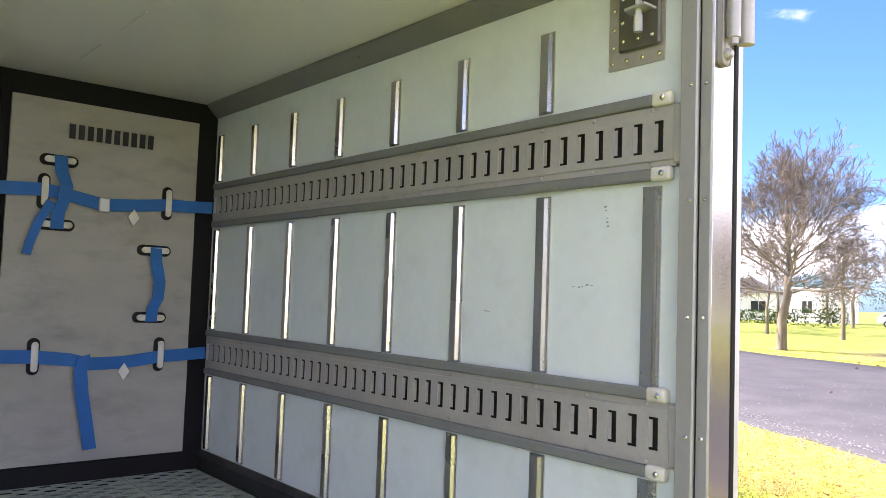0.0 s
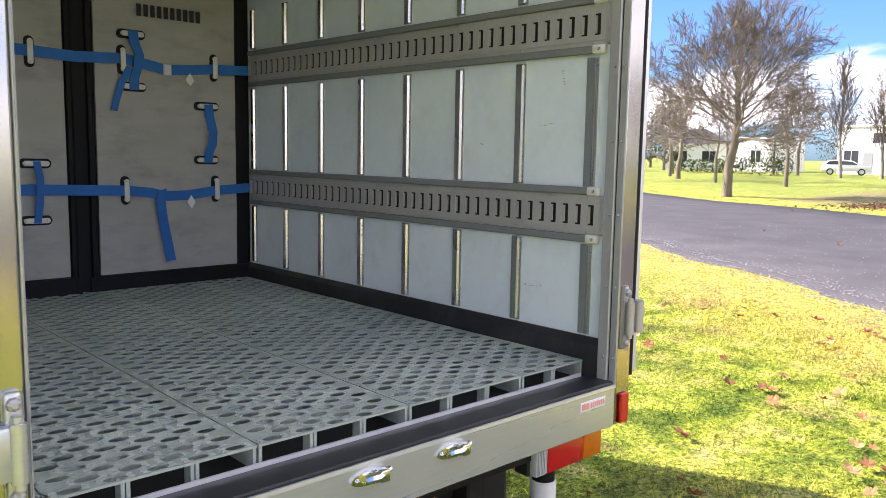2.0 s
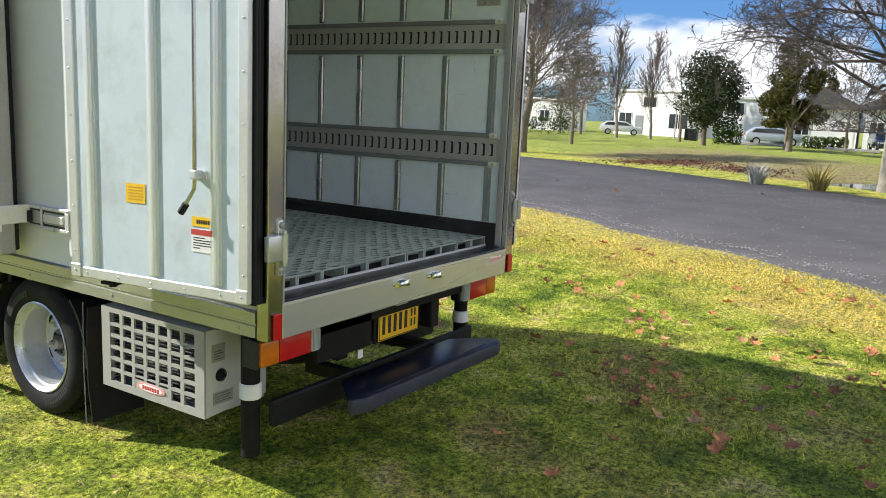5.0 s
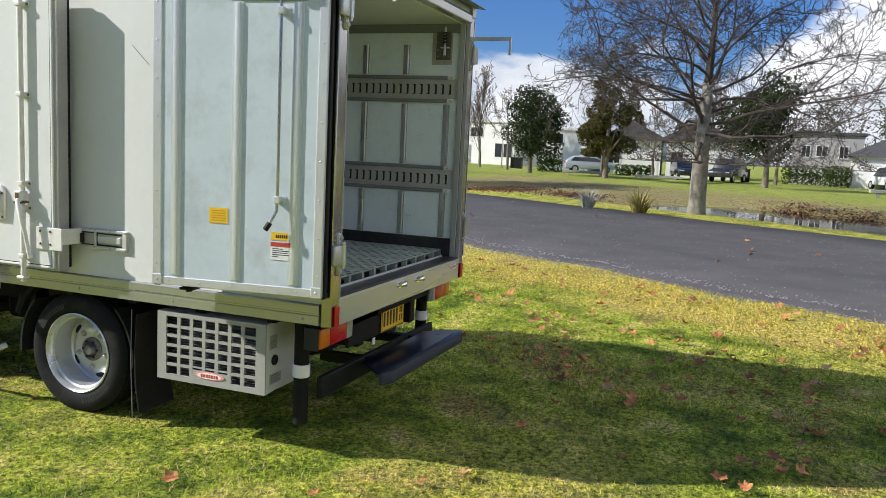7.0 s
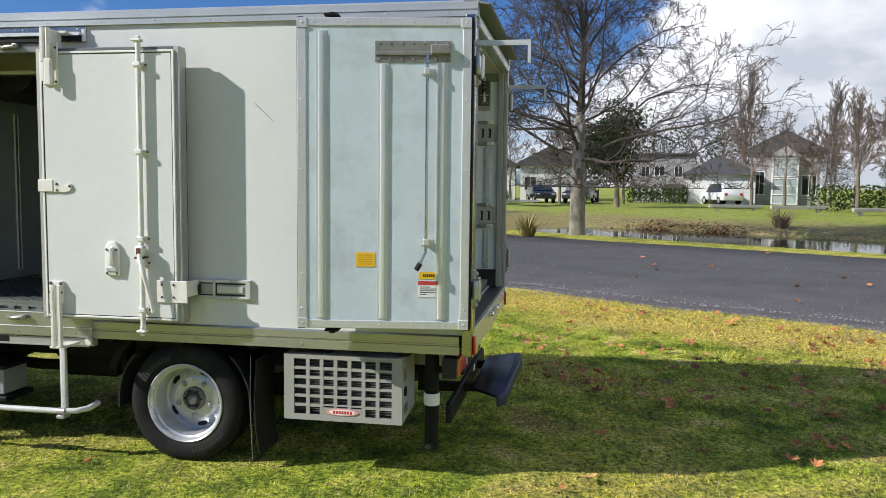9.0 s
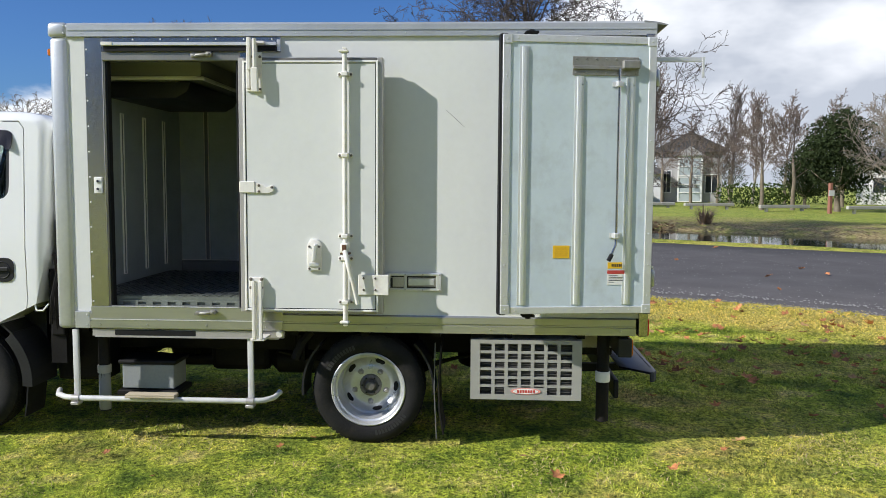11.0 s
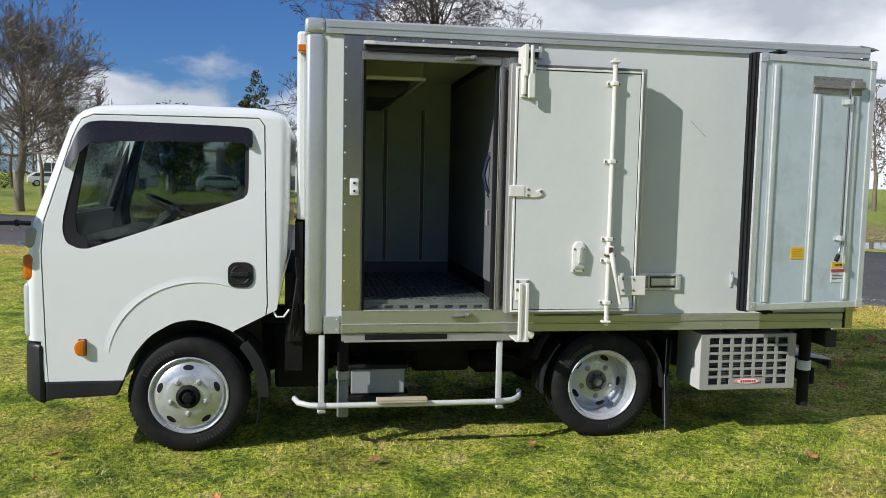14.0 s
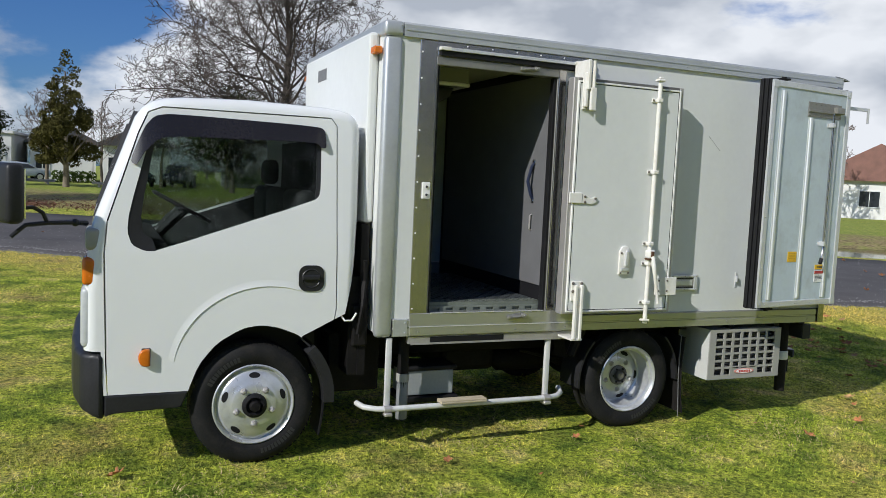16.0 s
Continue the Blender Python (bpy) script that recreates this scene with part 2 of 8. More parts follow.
# cream housing, its colour lowered to hold the shade under the ceiling
EVAP = surface("shade_darkened_cooler", (0.21, 0.21, 0.18), 0.45, var=0.05)
CHROME = surface("chrome", (0.75, 0.75, 0.74), 0.12, 1.0, var=0.04)

GLASS = bpy.data.materials.new("window_glass")
GLASS.use_nodes = True
gp = GLASS.node_tree.nodes["Principled BSDF"]
gp.inputs["Base Color"].default_value = (0.43, 0.495, 0.47, 1)
gp.inputs["Transmission Weight"].default_value, gp.inputs["Roughness"].default_value, gp.inputs["IOR"].default_value = 1.0, 0.02, 1.45


# ---- mesh helpers ----
def B():
    return bmesh.new()


def bx(bm, x0, x1, y0, y1, z0, z1, bev=0.0, seg=1, m=None):
    """A box between two corners, with bevelled edges if bev is given."""
    r = bmesh.ops.create_cube(bm, size=1.0)
    vs = r["verts"]
    for v in vs:
        v.co = Vector(((x0 + x1) / 2 + v.co.x * (x1 - x0), (y0 + y1) / 2 + v.co.y * (y1 - y0), (z0 + z1) / 2 + v.co.z * (z1 - z0)))
    if bev:
        es = list({e for v in vs for e in v.link_edges})
        g = bmesh.ops.bevel(bm, geom=es, offset=bev, segments=seg, profile=0.5, affect="EDGES")
        vs = list({v for f in g["faces"] for v in f.verts} | {v for v in vs if v.is_valid})
    if m is not None:
        for v in vs:
            v.co = m @ v.co
    return vs


def tube(bm, pts, r, seg=8, cap=True):
    """A round bar along a line of points; r is one radius or one for each point."""
    pts = [Vector(p) for p in pts]
    rs = r if isinstance(r, (list, tuple)) else [r] * len(pts)
    rings, side = [], None
    for i, p in enumerate(pts):
        d = (pts[min(i + 1, len(pts) - 1)] - pts[max(i - 1, 0)]).normalized()
        if side is None:
            side = d.orthogonal().normalized()
        else:
            side = (side - d * side.dot(d)).normalized()
        up = d.cross(side)
        rings.append([bm.verts.new(p + rs[i] * (math.cos(2 * math.pi * k / seg) * side + math.sin(2 * math.pi * k / seg) * up)) for k in range(seg)])
    for a, b in zip(rings, rings[1:]):
        for k in range(seg):
            bm.faces.new((a[k], a[(k + 1) % seg], b[(k + 1) % seg], b[k]))
    if cap:
        bm.faces.new(rings[0][::-1])
        bm.faces.new(rings[-1])


def prism(bm, outline, axis, a, b, bev=0.0, seg=2):
    """An outline of 2D points pulled along an axis from a to b."""
    def at(p, w):
        return {"x": (w, p[0], p[1]), "y": (p[0], w, p[1]), "z": (p[0], p[1], w)}[axis]
    lo, hi = [bm.verts.new(at(p, a)) for p in outline], [bm.verts.new(at(p, b)) for p in outline]
    n = len(outline)
    fs = [bm.faces.new(lo[::-1]), bm.faces.new(hi)]
    fs += [bm.faces.new((lo[i], lo[(i + 1) % n], hi[(i + 1) % n], hi[i])) for i in range(n)]
    bmesh.ops.recalc_face_normals(bm, faces=fs)
    if bev:
        es = list({e for f in fs for e in f.edges})
        bmesh.ops.bevel(bm, geom=es, offset=bev, segments=seg, profile=0.5, affect="EDGES")


def lathe(bm, profile, centre, seg=40, axis="x"):
    """A profile of (radius, along) turned round an axis through centre."""
    rings = []
    for r, w in profile:
        ring = []
        for k in range(seg):
            c, s = r * math.cos(2 * math.pi * k / seg), r * math.sin(2 * math.pi * k / seg)
            p = {"x": (w, c, s), "y": (c, w, s), "z": (c, s, w)}[axis]
            ring.append(bm.verts.new(Vector(centre) + Vector(p)))
        rings.append(ring)
    for a, b in zip(rings, rings[1:]):
        for k in range(seg):
            bm.faces.new((a[k], a[(k + 1) % seg], b[(k + 1) % seg], b[k]))
    bmesh.ops.recalc_face_normals(bm, faces=bm.faces[:])


def bolt(bm, p, r=0.008, axis="x", h=0.006, sign=-1):
    """A low domed bolt or rivet head."""
    d = Vector({"x": (sign, 0, 0), "y": (0, sign, 0), "z": (0, 0, sign)}[axis])
    tube(bm, [Vector(p), Vector(p) + d * h * 0.6, Vector(p) + d * h], [r, r * 0.85, r * 0.4], 7)


def solid(ob, cutters=(), keep=None):
    """Cuts the cutters out of ob (or keeps what lies inside keep) and bakes the mesh."""
    for c in cutters:
        md = ob.modifiers.new("cut", "BOOLEAN")
        md.operation, md.object, md.solver = "DIFFERENCE", c, "EXACT"
    if keep:
        md = ob.modifiers.new("keep", "BOOLEAN")
        md.operation, md.object, md.solver = "INTERSECT", keep, "EXACT"
    bpy.context.view_layer.update()
    done = bpy.data.meshes.new_from_object(ob.evaluated_get(bpy.context.evaluated_depsgraph_get()))
    ob.modifiers.clear()
    ob.data = done


def part(name, bm, material, parent=None, label="", smooth=0):
    """Links a bmesh as one mesh object under a thing or a part."""
    me = bpy.data.meshes.new(name)
    bm.to_mesh(me)
    bm.free()
    me.materials.append(material)
    ob = new(name, me)
    if parent:
        ob.parent = parent
    if label:
        ob["label"] = label
    if smooth:
        me.polygons.foreach_set("use_smooth", [True] * len(me.polygons))
        me.set_sharp_from_angle(angle=radians(smooth))
    return ob


def bolts(name, spots, r, parent, axis="x", h=0.006, sign=-1, material=None):
    """A dark bolt head at each spot, each a part of its own."""
    for p in spots:
        b = B()
        bolt(b, p, r, axis, h, sign)
        part(name, b, material or BOLTS, parent)


def thing(name, label, category, at=(0, 0, 0), turn=0.0, group="", kind=""):
    """An empty at the base of a thing, with its tags."""
    ob = tagged(new(name), label, category, group, kind)
    ob.empty_display_size = 0.2
    ob.matrix_world = pose(*at, 0, 0, turn)
    return ob


def faces_mesh(name, verts, faces, material, parent=None, smooth=False):
    """A mesh from arrays, linked."""
    me = bpy.data.meshes.new(name)
    me.from_pydata(verts, [], faces)
    me.materials.append(material)
    if smooth:
        me.polygons.foreach_set("use_smooth", [True] * len(me.polygons))
    ob = new(name, me)
    if parent:
        ob.parent = parent
    return ob


# ---- the truck: cargo box ----
W, L, Z0, Z1 = 1.785, 3.435, 0.69, 2.45      # outer width, length, underside and top of the box
FLOOR, TOP, IN0, IN1, WALLY = 0.815, 2.325, 0.045, 1.74, 2.275
truck = thing("refrigerated_truck", "white refrigerated box truck parked on grass with open doors", "truck")

b = B()
bx(b, 0.002, IN0 - 0.008, 0.06, 2.34, 0.79, 2.38)
bx(b, 0.002, IN0 - 0.008, 3.13, 3.40, 0.79, 2.38)
bx(b, 0.002, IN0 - 0.008, 2.34, 3.13, 2.24, 2.38)
left_wall = part("side_wall", b, WHITE, truck, "white side panel with a doorway")
b = B()
bx(b, IN1 + 0.008, W - 0.002, 0.06, 3.40, 0.79, 2.38)
part("side_wall", b, WHITE, truck)
b = B()
bx(b, IN1, IN1 + 0.0075, 0.061, WALLY + 0.02, FLOOR, TOP)
right_lining = part("wall_lining", b, LINING, truck, "grey-green inner panel with small scuffs")
b = B()
bx(b, IN0 - 0.0075, IN0, 0.06, 2.33, FLOOR, TOP)
part("wall_lining", b, LINING, truck)
b = B()
bx(b, 0.03, W - 0.03, 3.365, L - 0.004, Z0 + 0.02, 2.40)
front_wall = part("front_wall", b, WHITE, truck)
b = B()
bx(b, 0.12, W - 0.12, L - 0.002, L + 0.055, 1.33, 2.40, 0.018, 2)
nose = part("nose_panel", b, WHITE, front_wall, "raised white panel above the cab")
b = B()
bx(b, 0.02, W - 0.02, 0.02, L - 0.02, 2.39, Z1 - 0.012, 0.01)
roof = part("roof", b, ROOFRAIL, truck)
b = B()
bx(b, IN0, IN1, 0.06, 3.36, TOP, TOP + 0.03)
ceiling_panel = part("ceiling_lining", b, CEIL, truck, "glossy pale ceiling panel")
for y in (0.55, 0.95, 1.35, 1.75):
    b = B()
    bx(b, 1.12, 1.126, y, y + 0.22, TOP - 0.003, TOP)
    part("ceiling_bead", b, CEIL, ceiling_panel)
b = B()
bx(b, 0.03, W - 0.03, 0.03, L - 0.02, Z0 + 0.03, FLOOR - 0.005)
bx(b, IN0, IN1, 0.06, 3.36, FLOOR - 0.004, FLOOR)
floor_deck = part("floor_deck", b, RUBBER, truck, "dark rubber-covered floor")

# roof rails, corner caps, bottom rails and posts
for name, x0, x1 in (("roof_rail", -0.014, 0.05), ("roof_rail", W - 0.05, W + 0.014)):
    b = B()
    prism(b, [(x0, 2.372), (x1, 2.372), (x1, Z1), (x0 + 0.012, Z1), (x0, Z1 - 0.012)] if x0 < 0.5 else [(x0, 2.372), (x1, 2.372), (x1, Z1 - 0.012), (x1 - 0.012, Z1), (x0, Z1)], "y", 0.0, L - 0.10)
    side = -1 if x0 < 0.5 else 1
    xo = x0 if side < 0 else x1
    bx(b, min(xo, xo + side * 0.004), max(xo, xo + side * 0.004), 0.01, L - 0.11, 2.405, 2.412)
    for y in np.arange(0.15, 3.3, 0.31):
        bolt(b, (xo, y, 2.39), 0.005, "x", 0.003, side)
    part(name, b, ROOFRAIL, roof)
b = B()
bx(b, 0.05, W - 0.05, L - 0.04, L + 0.012, 2.378, Z1, 0.008)
part("roof_rail", b, ROOFRAIL, roof)
for x in (-0.016, W - 0.085):
    b = B()
    bx(b, x, x + 0.101, L - 0.10, L + 0.014, 2.368, Z1 + 0.004, 0.022, 3)
    for z in (2.39, 2.43):
        bolt(b, (-0.016 if x < 0.5 else x + 0.101, L - 0.085, z), 0.006, "x", 0.004, -1 if x < 0.5 else 1)
    part("corner_cap", b, ROOFRAIL, roof, smooth=40)
b = B()
prism(b, [(-0.02, Z1 - 0.008), (0.07, Z1 + 0.003), (0.07, Z1 - 0.006), (-0.05, Z1 - 0.024), (-0.062, Z1 - 0.020)], "x", -0.012, W + 0.012)
rear_visor = part("rear_visor", b, TRIM, roof, "dark drip edge over the rear doors")

for x0, x1, side in ((-0.012, 0.03, -1), (W - 0.03, W + 0.012, 1)):
    b = B()
    prism(b, [(x0, Z0), (x1, Z0), (x1, 0.79), (x0 + 0.008 * (side < 0), 0.79), (x0, 0.782), (x0, 0.746), (x0 + 0.006, 0.742), (x0 + 0.006, 0.736), (x0, 0.732)] if side < 0 else
          [(x0, Z0), (x1, Z0), (x1, 0.782), (x1 - 0.008, 0.79), (x0, 0.79)], "y", 0.075, L - 0.098)
    for y in (0.16, 0.9, 1.5):
        bolt(b, (x0 if side < 0 else x1, y, 0.715), 0.008, "x", 0.004, side)
    part("bottom_rail", b, POLISHED, truck, "polished aluminium bottom rail")
for x, side in ((0.0, -1), (W, 1)):
    b = B()
    lo, hi = (x - 0.014, x + 0.05) if side < 0 else (x - 0.05, x + 0.014)
    bx(b, lo, hi, L - 0.098, L + 0.006, Z0 - 0.005, 2.37, 0.026, 3)
    part("corner_post", b, ROOFRAIL, truck, "rounded grey corner post", smooth=40)
    b = B()
    bx(b, x - 0.013 if side < 0 else x, x if side < 0 else x + 0.013, L - 0.19, L - 0.10, Z0, 0.79, 0.003)
    for z in (0.71, 0.77):
        bolt(b, (x - 0.013 if side < 0 else x + 0.013, L - 0.175, z), 0.007, "x", 0.004, side)
    part("rail_end", b, ROOFRAIL, truck)

# rear frame: posts, sill, header
for x0, x1, side in ((-0.020, 0.058, -1), (W - 0.066, W + 0.011, 1)):
    b = B()
    bx(b, x0, x1, 0.008, 0.06, Z0 - 0.004, 2.38, 0.006, 2)
    post = part("rear_post", b, STEEL, truck, "polished stainless rear post")
    b = B()
    xi = x1 if side < 0 else x0
    for k, (d, w) in enumerate(((0.0, 0.027), (0.030, 0.038))):
        bx(b, min(xi, xi - side * (0.006 + 0.005 * k)), max(xi, xi - side * (0.006 + 0.005 * k)), 0.004 + d, 0.004 + d + w, FLOOR, TOP + 0.02, 0.003)
    moulding = part("jamb_strip", b, JAMB, post, "grey ribbed jamb moulding")
    for d, y in ((0.006, 0.018), (0.011, 0.047)):
        bolts("jamb_bolt", [(xi - side * d, y, z) for z in np.arange(0.9, 2.3, 0.22)], 0.005, moulding, "x", 0.003, -side, CHROME)
b = B()
bx(b, 0.058, W - 0.0665, 0.006, 0.06, Z0 - 0.004, FLOOR + 0.002, 0.004)
sill = part("rear_sill", b, BRUSHED, truck, "scratched aluminium rear sill")
b = B()
bx(b, 0.058, W - 0.0665, 0.012, 0.115, FLOOR + 0.002, FLOOR + 0.012, 0.003)
part("sill_rubber", b, RUBSILL, sill)
b = B()
bx(b, 0.09, W - 0.10, 0.112, 0.118, FLOOR + 0.012, FLOOR + 0.022)
bx(b, 0.06, W - 0.0665, 0.0045, 0.009, FLOOR - 0.006, FLOOR + 0.004)
part("sill_strip", b, ALLOY, sill)
b = B()
bx(b, 0.058, W - 0.0665, -0.004, 0.06, TOP + 0.005, 2.38, 0.005)
part("rear_header", b, BRUSHED, truck)


def latch_keeper(x, y, z, parent, axis):
    """A worn oval catch plate with its knuckle."""
    b = B()
    if axis == "y":
        prism(b, [(x + 0.055 * math.cos(a) * (1.0), z + 0.017 * math.sin(a)) for a in np.linspace(0, 2 * math.pi, 18, endpoint=False)], "y", y - 0.006, y)
        tube(b, [(x - 0.02, y - 0.012, z), (x + 0.01, y - 0.022, z + 0.004), (x + 0.05, y - 0.014, z + 0.012)], [0.012, 0.013, 0.007], 8)
        bx(b, x + 0.012, x + 0.040, y - 0.030, y - 0.004, z - 0.012, z + 0.018, 0.005, 2)
        bolt(b, (x - 0.038, y - 0.006, z), 0.007, "y", 0.006, -1)
    else:
        prism(b, [(y + 0.055 * math.cos(a), z + 0.014 * math.sin(a)) for a in np.linspace(0, 2 * math.pi, 18, endpoint=False)], "x", x - 0.006, x)
        tube(b, [(x - 0.012, y + 0.04, z), (x - 0.022, y, z + 0.002), (x - 0.014, y - 0.05, z + 0.008)], [0.009, 0.011, 0.009], 8)
        bx(b, x - 0.030, x - 0.004, y - 0.062, y - 0.030, z - 0.004, z + 0.020, 0.005, 2)
        bx(b, x - 0.022, x - 0.004, y + 0.028, y + 0.060, z - 0.010, z + 0.010, 0.004, 2)
        bolt(b, (x - 0.030, y - 0.046, z + 0.008), 0.006, "x", 0.005, -1)
    return part("catch", b, CHROME if axis == "y" else HINGE, parent, "worn metal catch", smooth=40)


latch_keeper(0.765, 0.006, 0.781, sill, "y")
latch_keeper(1.024, 0.006, 0.779, sill, "y")
b = B()
bx(b, 1.545, 1.665, 0.0035, 0.006, 0.765, 0.793)
maker = part("maker_label", b, TAGW, sill, "pale label with red print")
b = B()
bx(b, 1.55, 1.585, 0.0025, 0.0035, 0.770, 0.788)
for k in range(7):
    bx(b, 1.592 + k * 0.010, 1.599 + k * 0.010, 0.0025, 0.0035, 0.771, 0.787)
tagged(part("label_print", b, PINK, maker), kind="stuff")
for x in (0.005, W - 0.045):
    b = B()
    bx(b, x, x + 0.042, -0.004, 0.008, 0.69, 0.785, 0.004)
    part("reflector", b, REDLENS, truck, "red rectangular reflector")

# hat-section ribs, cargo track rails and rub strips on the inner right wall
RIBS = [0.15 + 0.296 * k for k in range(8)]


def rib(y, z0, z1):
    b = B()
    bx(b, IN1 - 0.003, IN1, y - 0.021, y + 0.024, z0, z1)
    prism(b, [(IN1 - 0.003, y - 0.013), (IN1 - 0.012, y - 0.009), (IN1 - 0.012, y + 0.013), (IN1 - 0.003, y + 0.017)], "z", z0 + 0.004, z1 - 0.004)
    for z in (z0 + 0.025, z1 - 0.025):
        for d in (-0.017, 0.0205):
            bolt(b, (IN1 - 0.003, y + d, z), 0.003, "x", 0.003, -1)
    return part("wall_rib", b, RIBM, right_lining)


for y in RIBS:
    rib(y, 0.95, 1.238)
    rib(y, 1.420, 1.818)
    if y > 0.3:
        rib(y, 2.01, 2.20)


def track(z):
    y0, y1 = 0.090, 2.25
    b = B()
    x0, x1 = IN1 - 0.014, IN1 - 0.0115
    for a, c in ((0.032, 0.048), (-0.048, -0.032)):
        bx(b, x0, x1, y0, y1, z + a, z + c)
    bx(b, IN1 - 0.010, IN1 - 0.001, y0, y1, z + 0.048, z + 0.062)
    bx(b, IN1 - 0.010, IN1 - 0.001, y0, y1, z - 0.062, z - 0.048)
    y = y0 + 0.03
    bx(b, x0, x1, y0, y, z - 0.032, z + 0.032)
    while y < y1 - 0.04:
        bx(b, x0, x1, y + 0.0225, y + 0.05, z - 0.032, z + 0.032)
        bx(b, x1 - 0.0005, x1 + 0.0015, y + 0.0145, y + 0.0225, z - 0.0265, z + 0.0265)
        y += 0.05
    for y in np.arange(y0 + 0.06, y1, 0.15):
        for s in (-1, 1):
            bolt(b, (IN1 - 0.010, y, z + s * 0.055), 0.005, "x", 0.003, -1)
    # near-black sheet stands in for the shade inside the hollow rail
    back = B()
    bx(back, IN1 - 0.0035, IN1 - 0.0008, y0 + 0.01, y1 - 0.01, z - 0.034, z + 0.034)
    ob = part("track_rail", b, TRACK, right_lining, "galvanised cargo track rail with upright slots")
    part("slot_shade", back, SLOT, ob)
    b = B()
    bx(b, IN1 - 0.017, IN1 - 0.001, 0.064, 0.096, z - 0.058, z + 0.058, 0.003)
    cap = part("end_cap", b, TRACK, ob)
    bolts("cap_bolt", [(IN1 - 0.017, 0.074, z + s) for s in (-0.022, 0.022)], 0.005, cap, "x", 0.004, -1, CHROME)
    for s in (-1, 1):
        b = B()
        zz = z + s * 0.075
        bx(b, IN1 - 0.020, IN1 - 0.001, 0.145, y1, zz - 0.012, zz + 0.012, 0.005, 2)
        strip = part("rub_strip", b, TRIM, right_lining)
        b = B()
        bx(b, IN1 - 0.021, IN1 - 0.001, 0.100, 0.147, zz - 0.014, zz + 0.014, 0.006, 2)
        bolts("cap_bolt", [(IN1 - 0.021, 0.118, zz)], 0.007, part("end_cap", b, IVORY, strip, smooth=50), "x", 0.006, -1, CHROME)
    return ob


track(1.915)
track(1.332)

# scuffs on the lining
rs_ = random.Random(4)
for y, z, ln, sl in ((0.30, 1.62, 0.06, -0.15), (0.26, 1.74, 0.05, 1.4), (0.62, 1.55, 0.02, 0.2), (0.33, 1.08, 0.08, -0.10)):
    b = B()
    for k in range(5):
        f = k / 5 + rs_.uniform(0, 0.08)
        yy, zz = y + ln * f * math.cos(sl), z + ln * f * math.sin(sl) + rs_.uniform(-0.003, 0.003)
        bx(b, IN1 - 0.0012, IN1 - 0.0002, yy, yy + ln * rs_.uniform(0.04, 0.10) + 0.001, zz, zz + rs_.uniform(0.001, 0.003))
    tagged(part("scuff", b, GREYINK, right_lining, "dark scuff on the lining"), kind="stuff")

# black skirting, upper corner strip and spring-latch plate
b = B()
prism(b, [(IN1 - 0.022, FLOOR), (IN1 - 0.001, FLOOR), (IN1 - 0.001, 0.945), (IN1 - 0.008, 0.945), (IN1 - 0.022, 0.925)], "y", 0.072, 2.27)
for y in np.arange(0.18, 2.2, 0.2):
    bolt(b, (IN1 - 0.021, y, 0.915), 0.005, "x", 0.003, -1)
part("kick_board", b, RUBSILL, right_lining, "black rubber skirting with small screws")
b = B()
prism(b, [(IN1 - 0.05, TOP), (IN1 - 0.001, TOP), (IN1 - 0.001, TOP - 0.05), (IN1 - 0.008, TOP - 0.05), (IN1 - 0.05, TOP - 0.008)], "y", 0.072, 2.27)
for y in np.arange(0.2, 2.2, 0.2):
    bolt(b, (IN1 - 0.030, y, TOP - 0.028), 0.004, "x", 0.004, -1)
part("corner_strip", b, TRIM, right_lining)
b = B()
bx(b, IN1 - 0.004, IN1 - 0.0005, 0.128, 0.268, 2.072, 2.31)
spring_plate = part("latch_plate", b, GALV, right_lining, "riveted steel plate with a spring latch")
b = B()
bx(b, IN1 - 0.014, IN1 - 0.004, 0.134, 0.238, 2.105, 2.305, 0.004)
part("inner_plate", b, surface("dark_latch_steel", (0.15, 0.145, 0.12), 0.45, 0.4, var=0.15, scale=10, dirt=(0.09, 0.07, 0.05), amount=0.5, dirt_scale=20), spring_plate, "dark steel inner plate")
bolts("plate_bolt", [(IN1 - 0.004, y, 2.087) for y in (0.14, 0.18, 0.22, 0.256)] + [(IN1 - 0.004, 0.254, z) for z in (2.12, 2.16, 2.20, 2.24)] + [(IN1 - 0.014, y, 2.125) for y in (0.150, 0.185, 0.222)] + [(IN1 - 0.014, 0.224, z) for z in (2.165, 2.215)], 0.0055, spring_plate, "x", 0.005, -1, CHROME)
b = B()
for k in range(9):
    lathe(b, [(0.010, -0.0032), (0.0135, 0.0), (0.010, 0.0032)], (IN1 - 0.035, 0.170, 2.20 + k * 0.009), 10, "z")
part("latch_spring", b, CHASSIS, spring_plate, "dark coil spring", 40)
b = B()
tube(b, [(IN1 - 0.035, 0.170, 2.145), (IN1 - 0.035, 0.170, 2.31)], 0.007, 8)
prism(b, [(IN1 - 0.055, 0.142), (IN1 - 0.014, 0.142), (IN1 - 0.014, 0.205), (IN1 - 0.048, 0.196)], "z", 2.176, 2.181)
tube(b, [(IN1 - 0.035, 0.170, 2.13), (IN1 - 0.035, 0.170, 2.165)], 0.0095, 8)
part("spring_latch", b, ALLOY, spring_plate, "bright latch pin", 40)


# stays that hold the rear doors
def stay(x, y0):
    b = B()
    bx(b, x - 0.004, x + 0.004, -0.255, y0, 2.225, 2.25, 0.001)
    bx(b, x - 0.006, x + 0.006, -0.26, -0.246, 2.14, 2.25, 0.001)
    return part("door_stay", b, ALLOY, truck, "flat aluminium stay with a bent end")


stay(-0.028, 0.05)
stay(W - 0.035, 0.22)

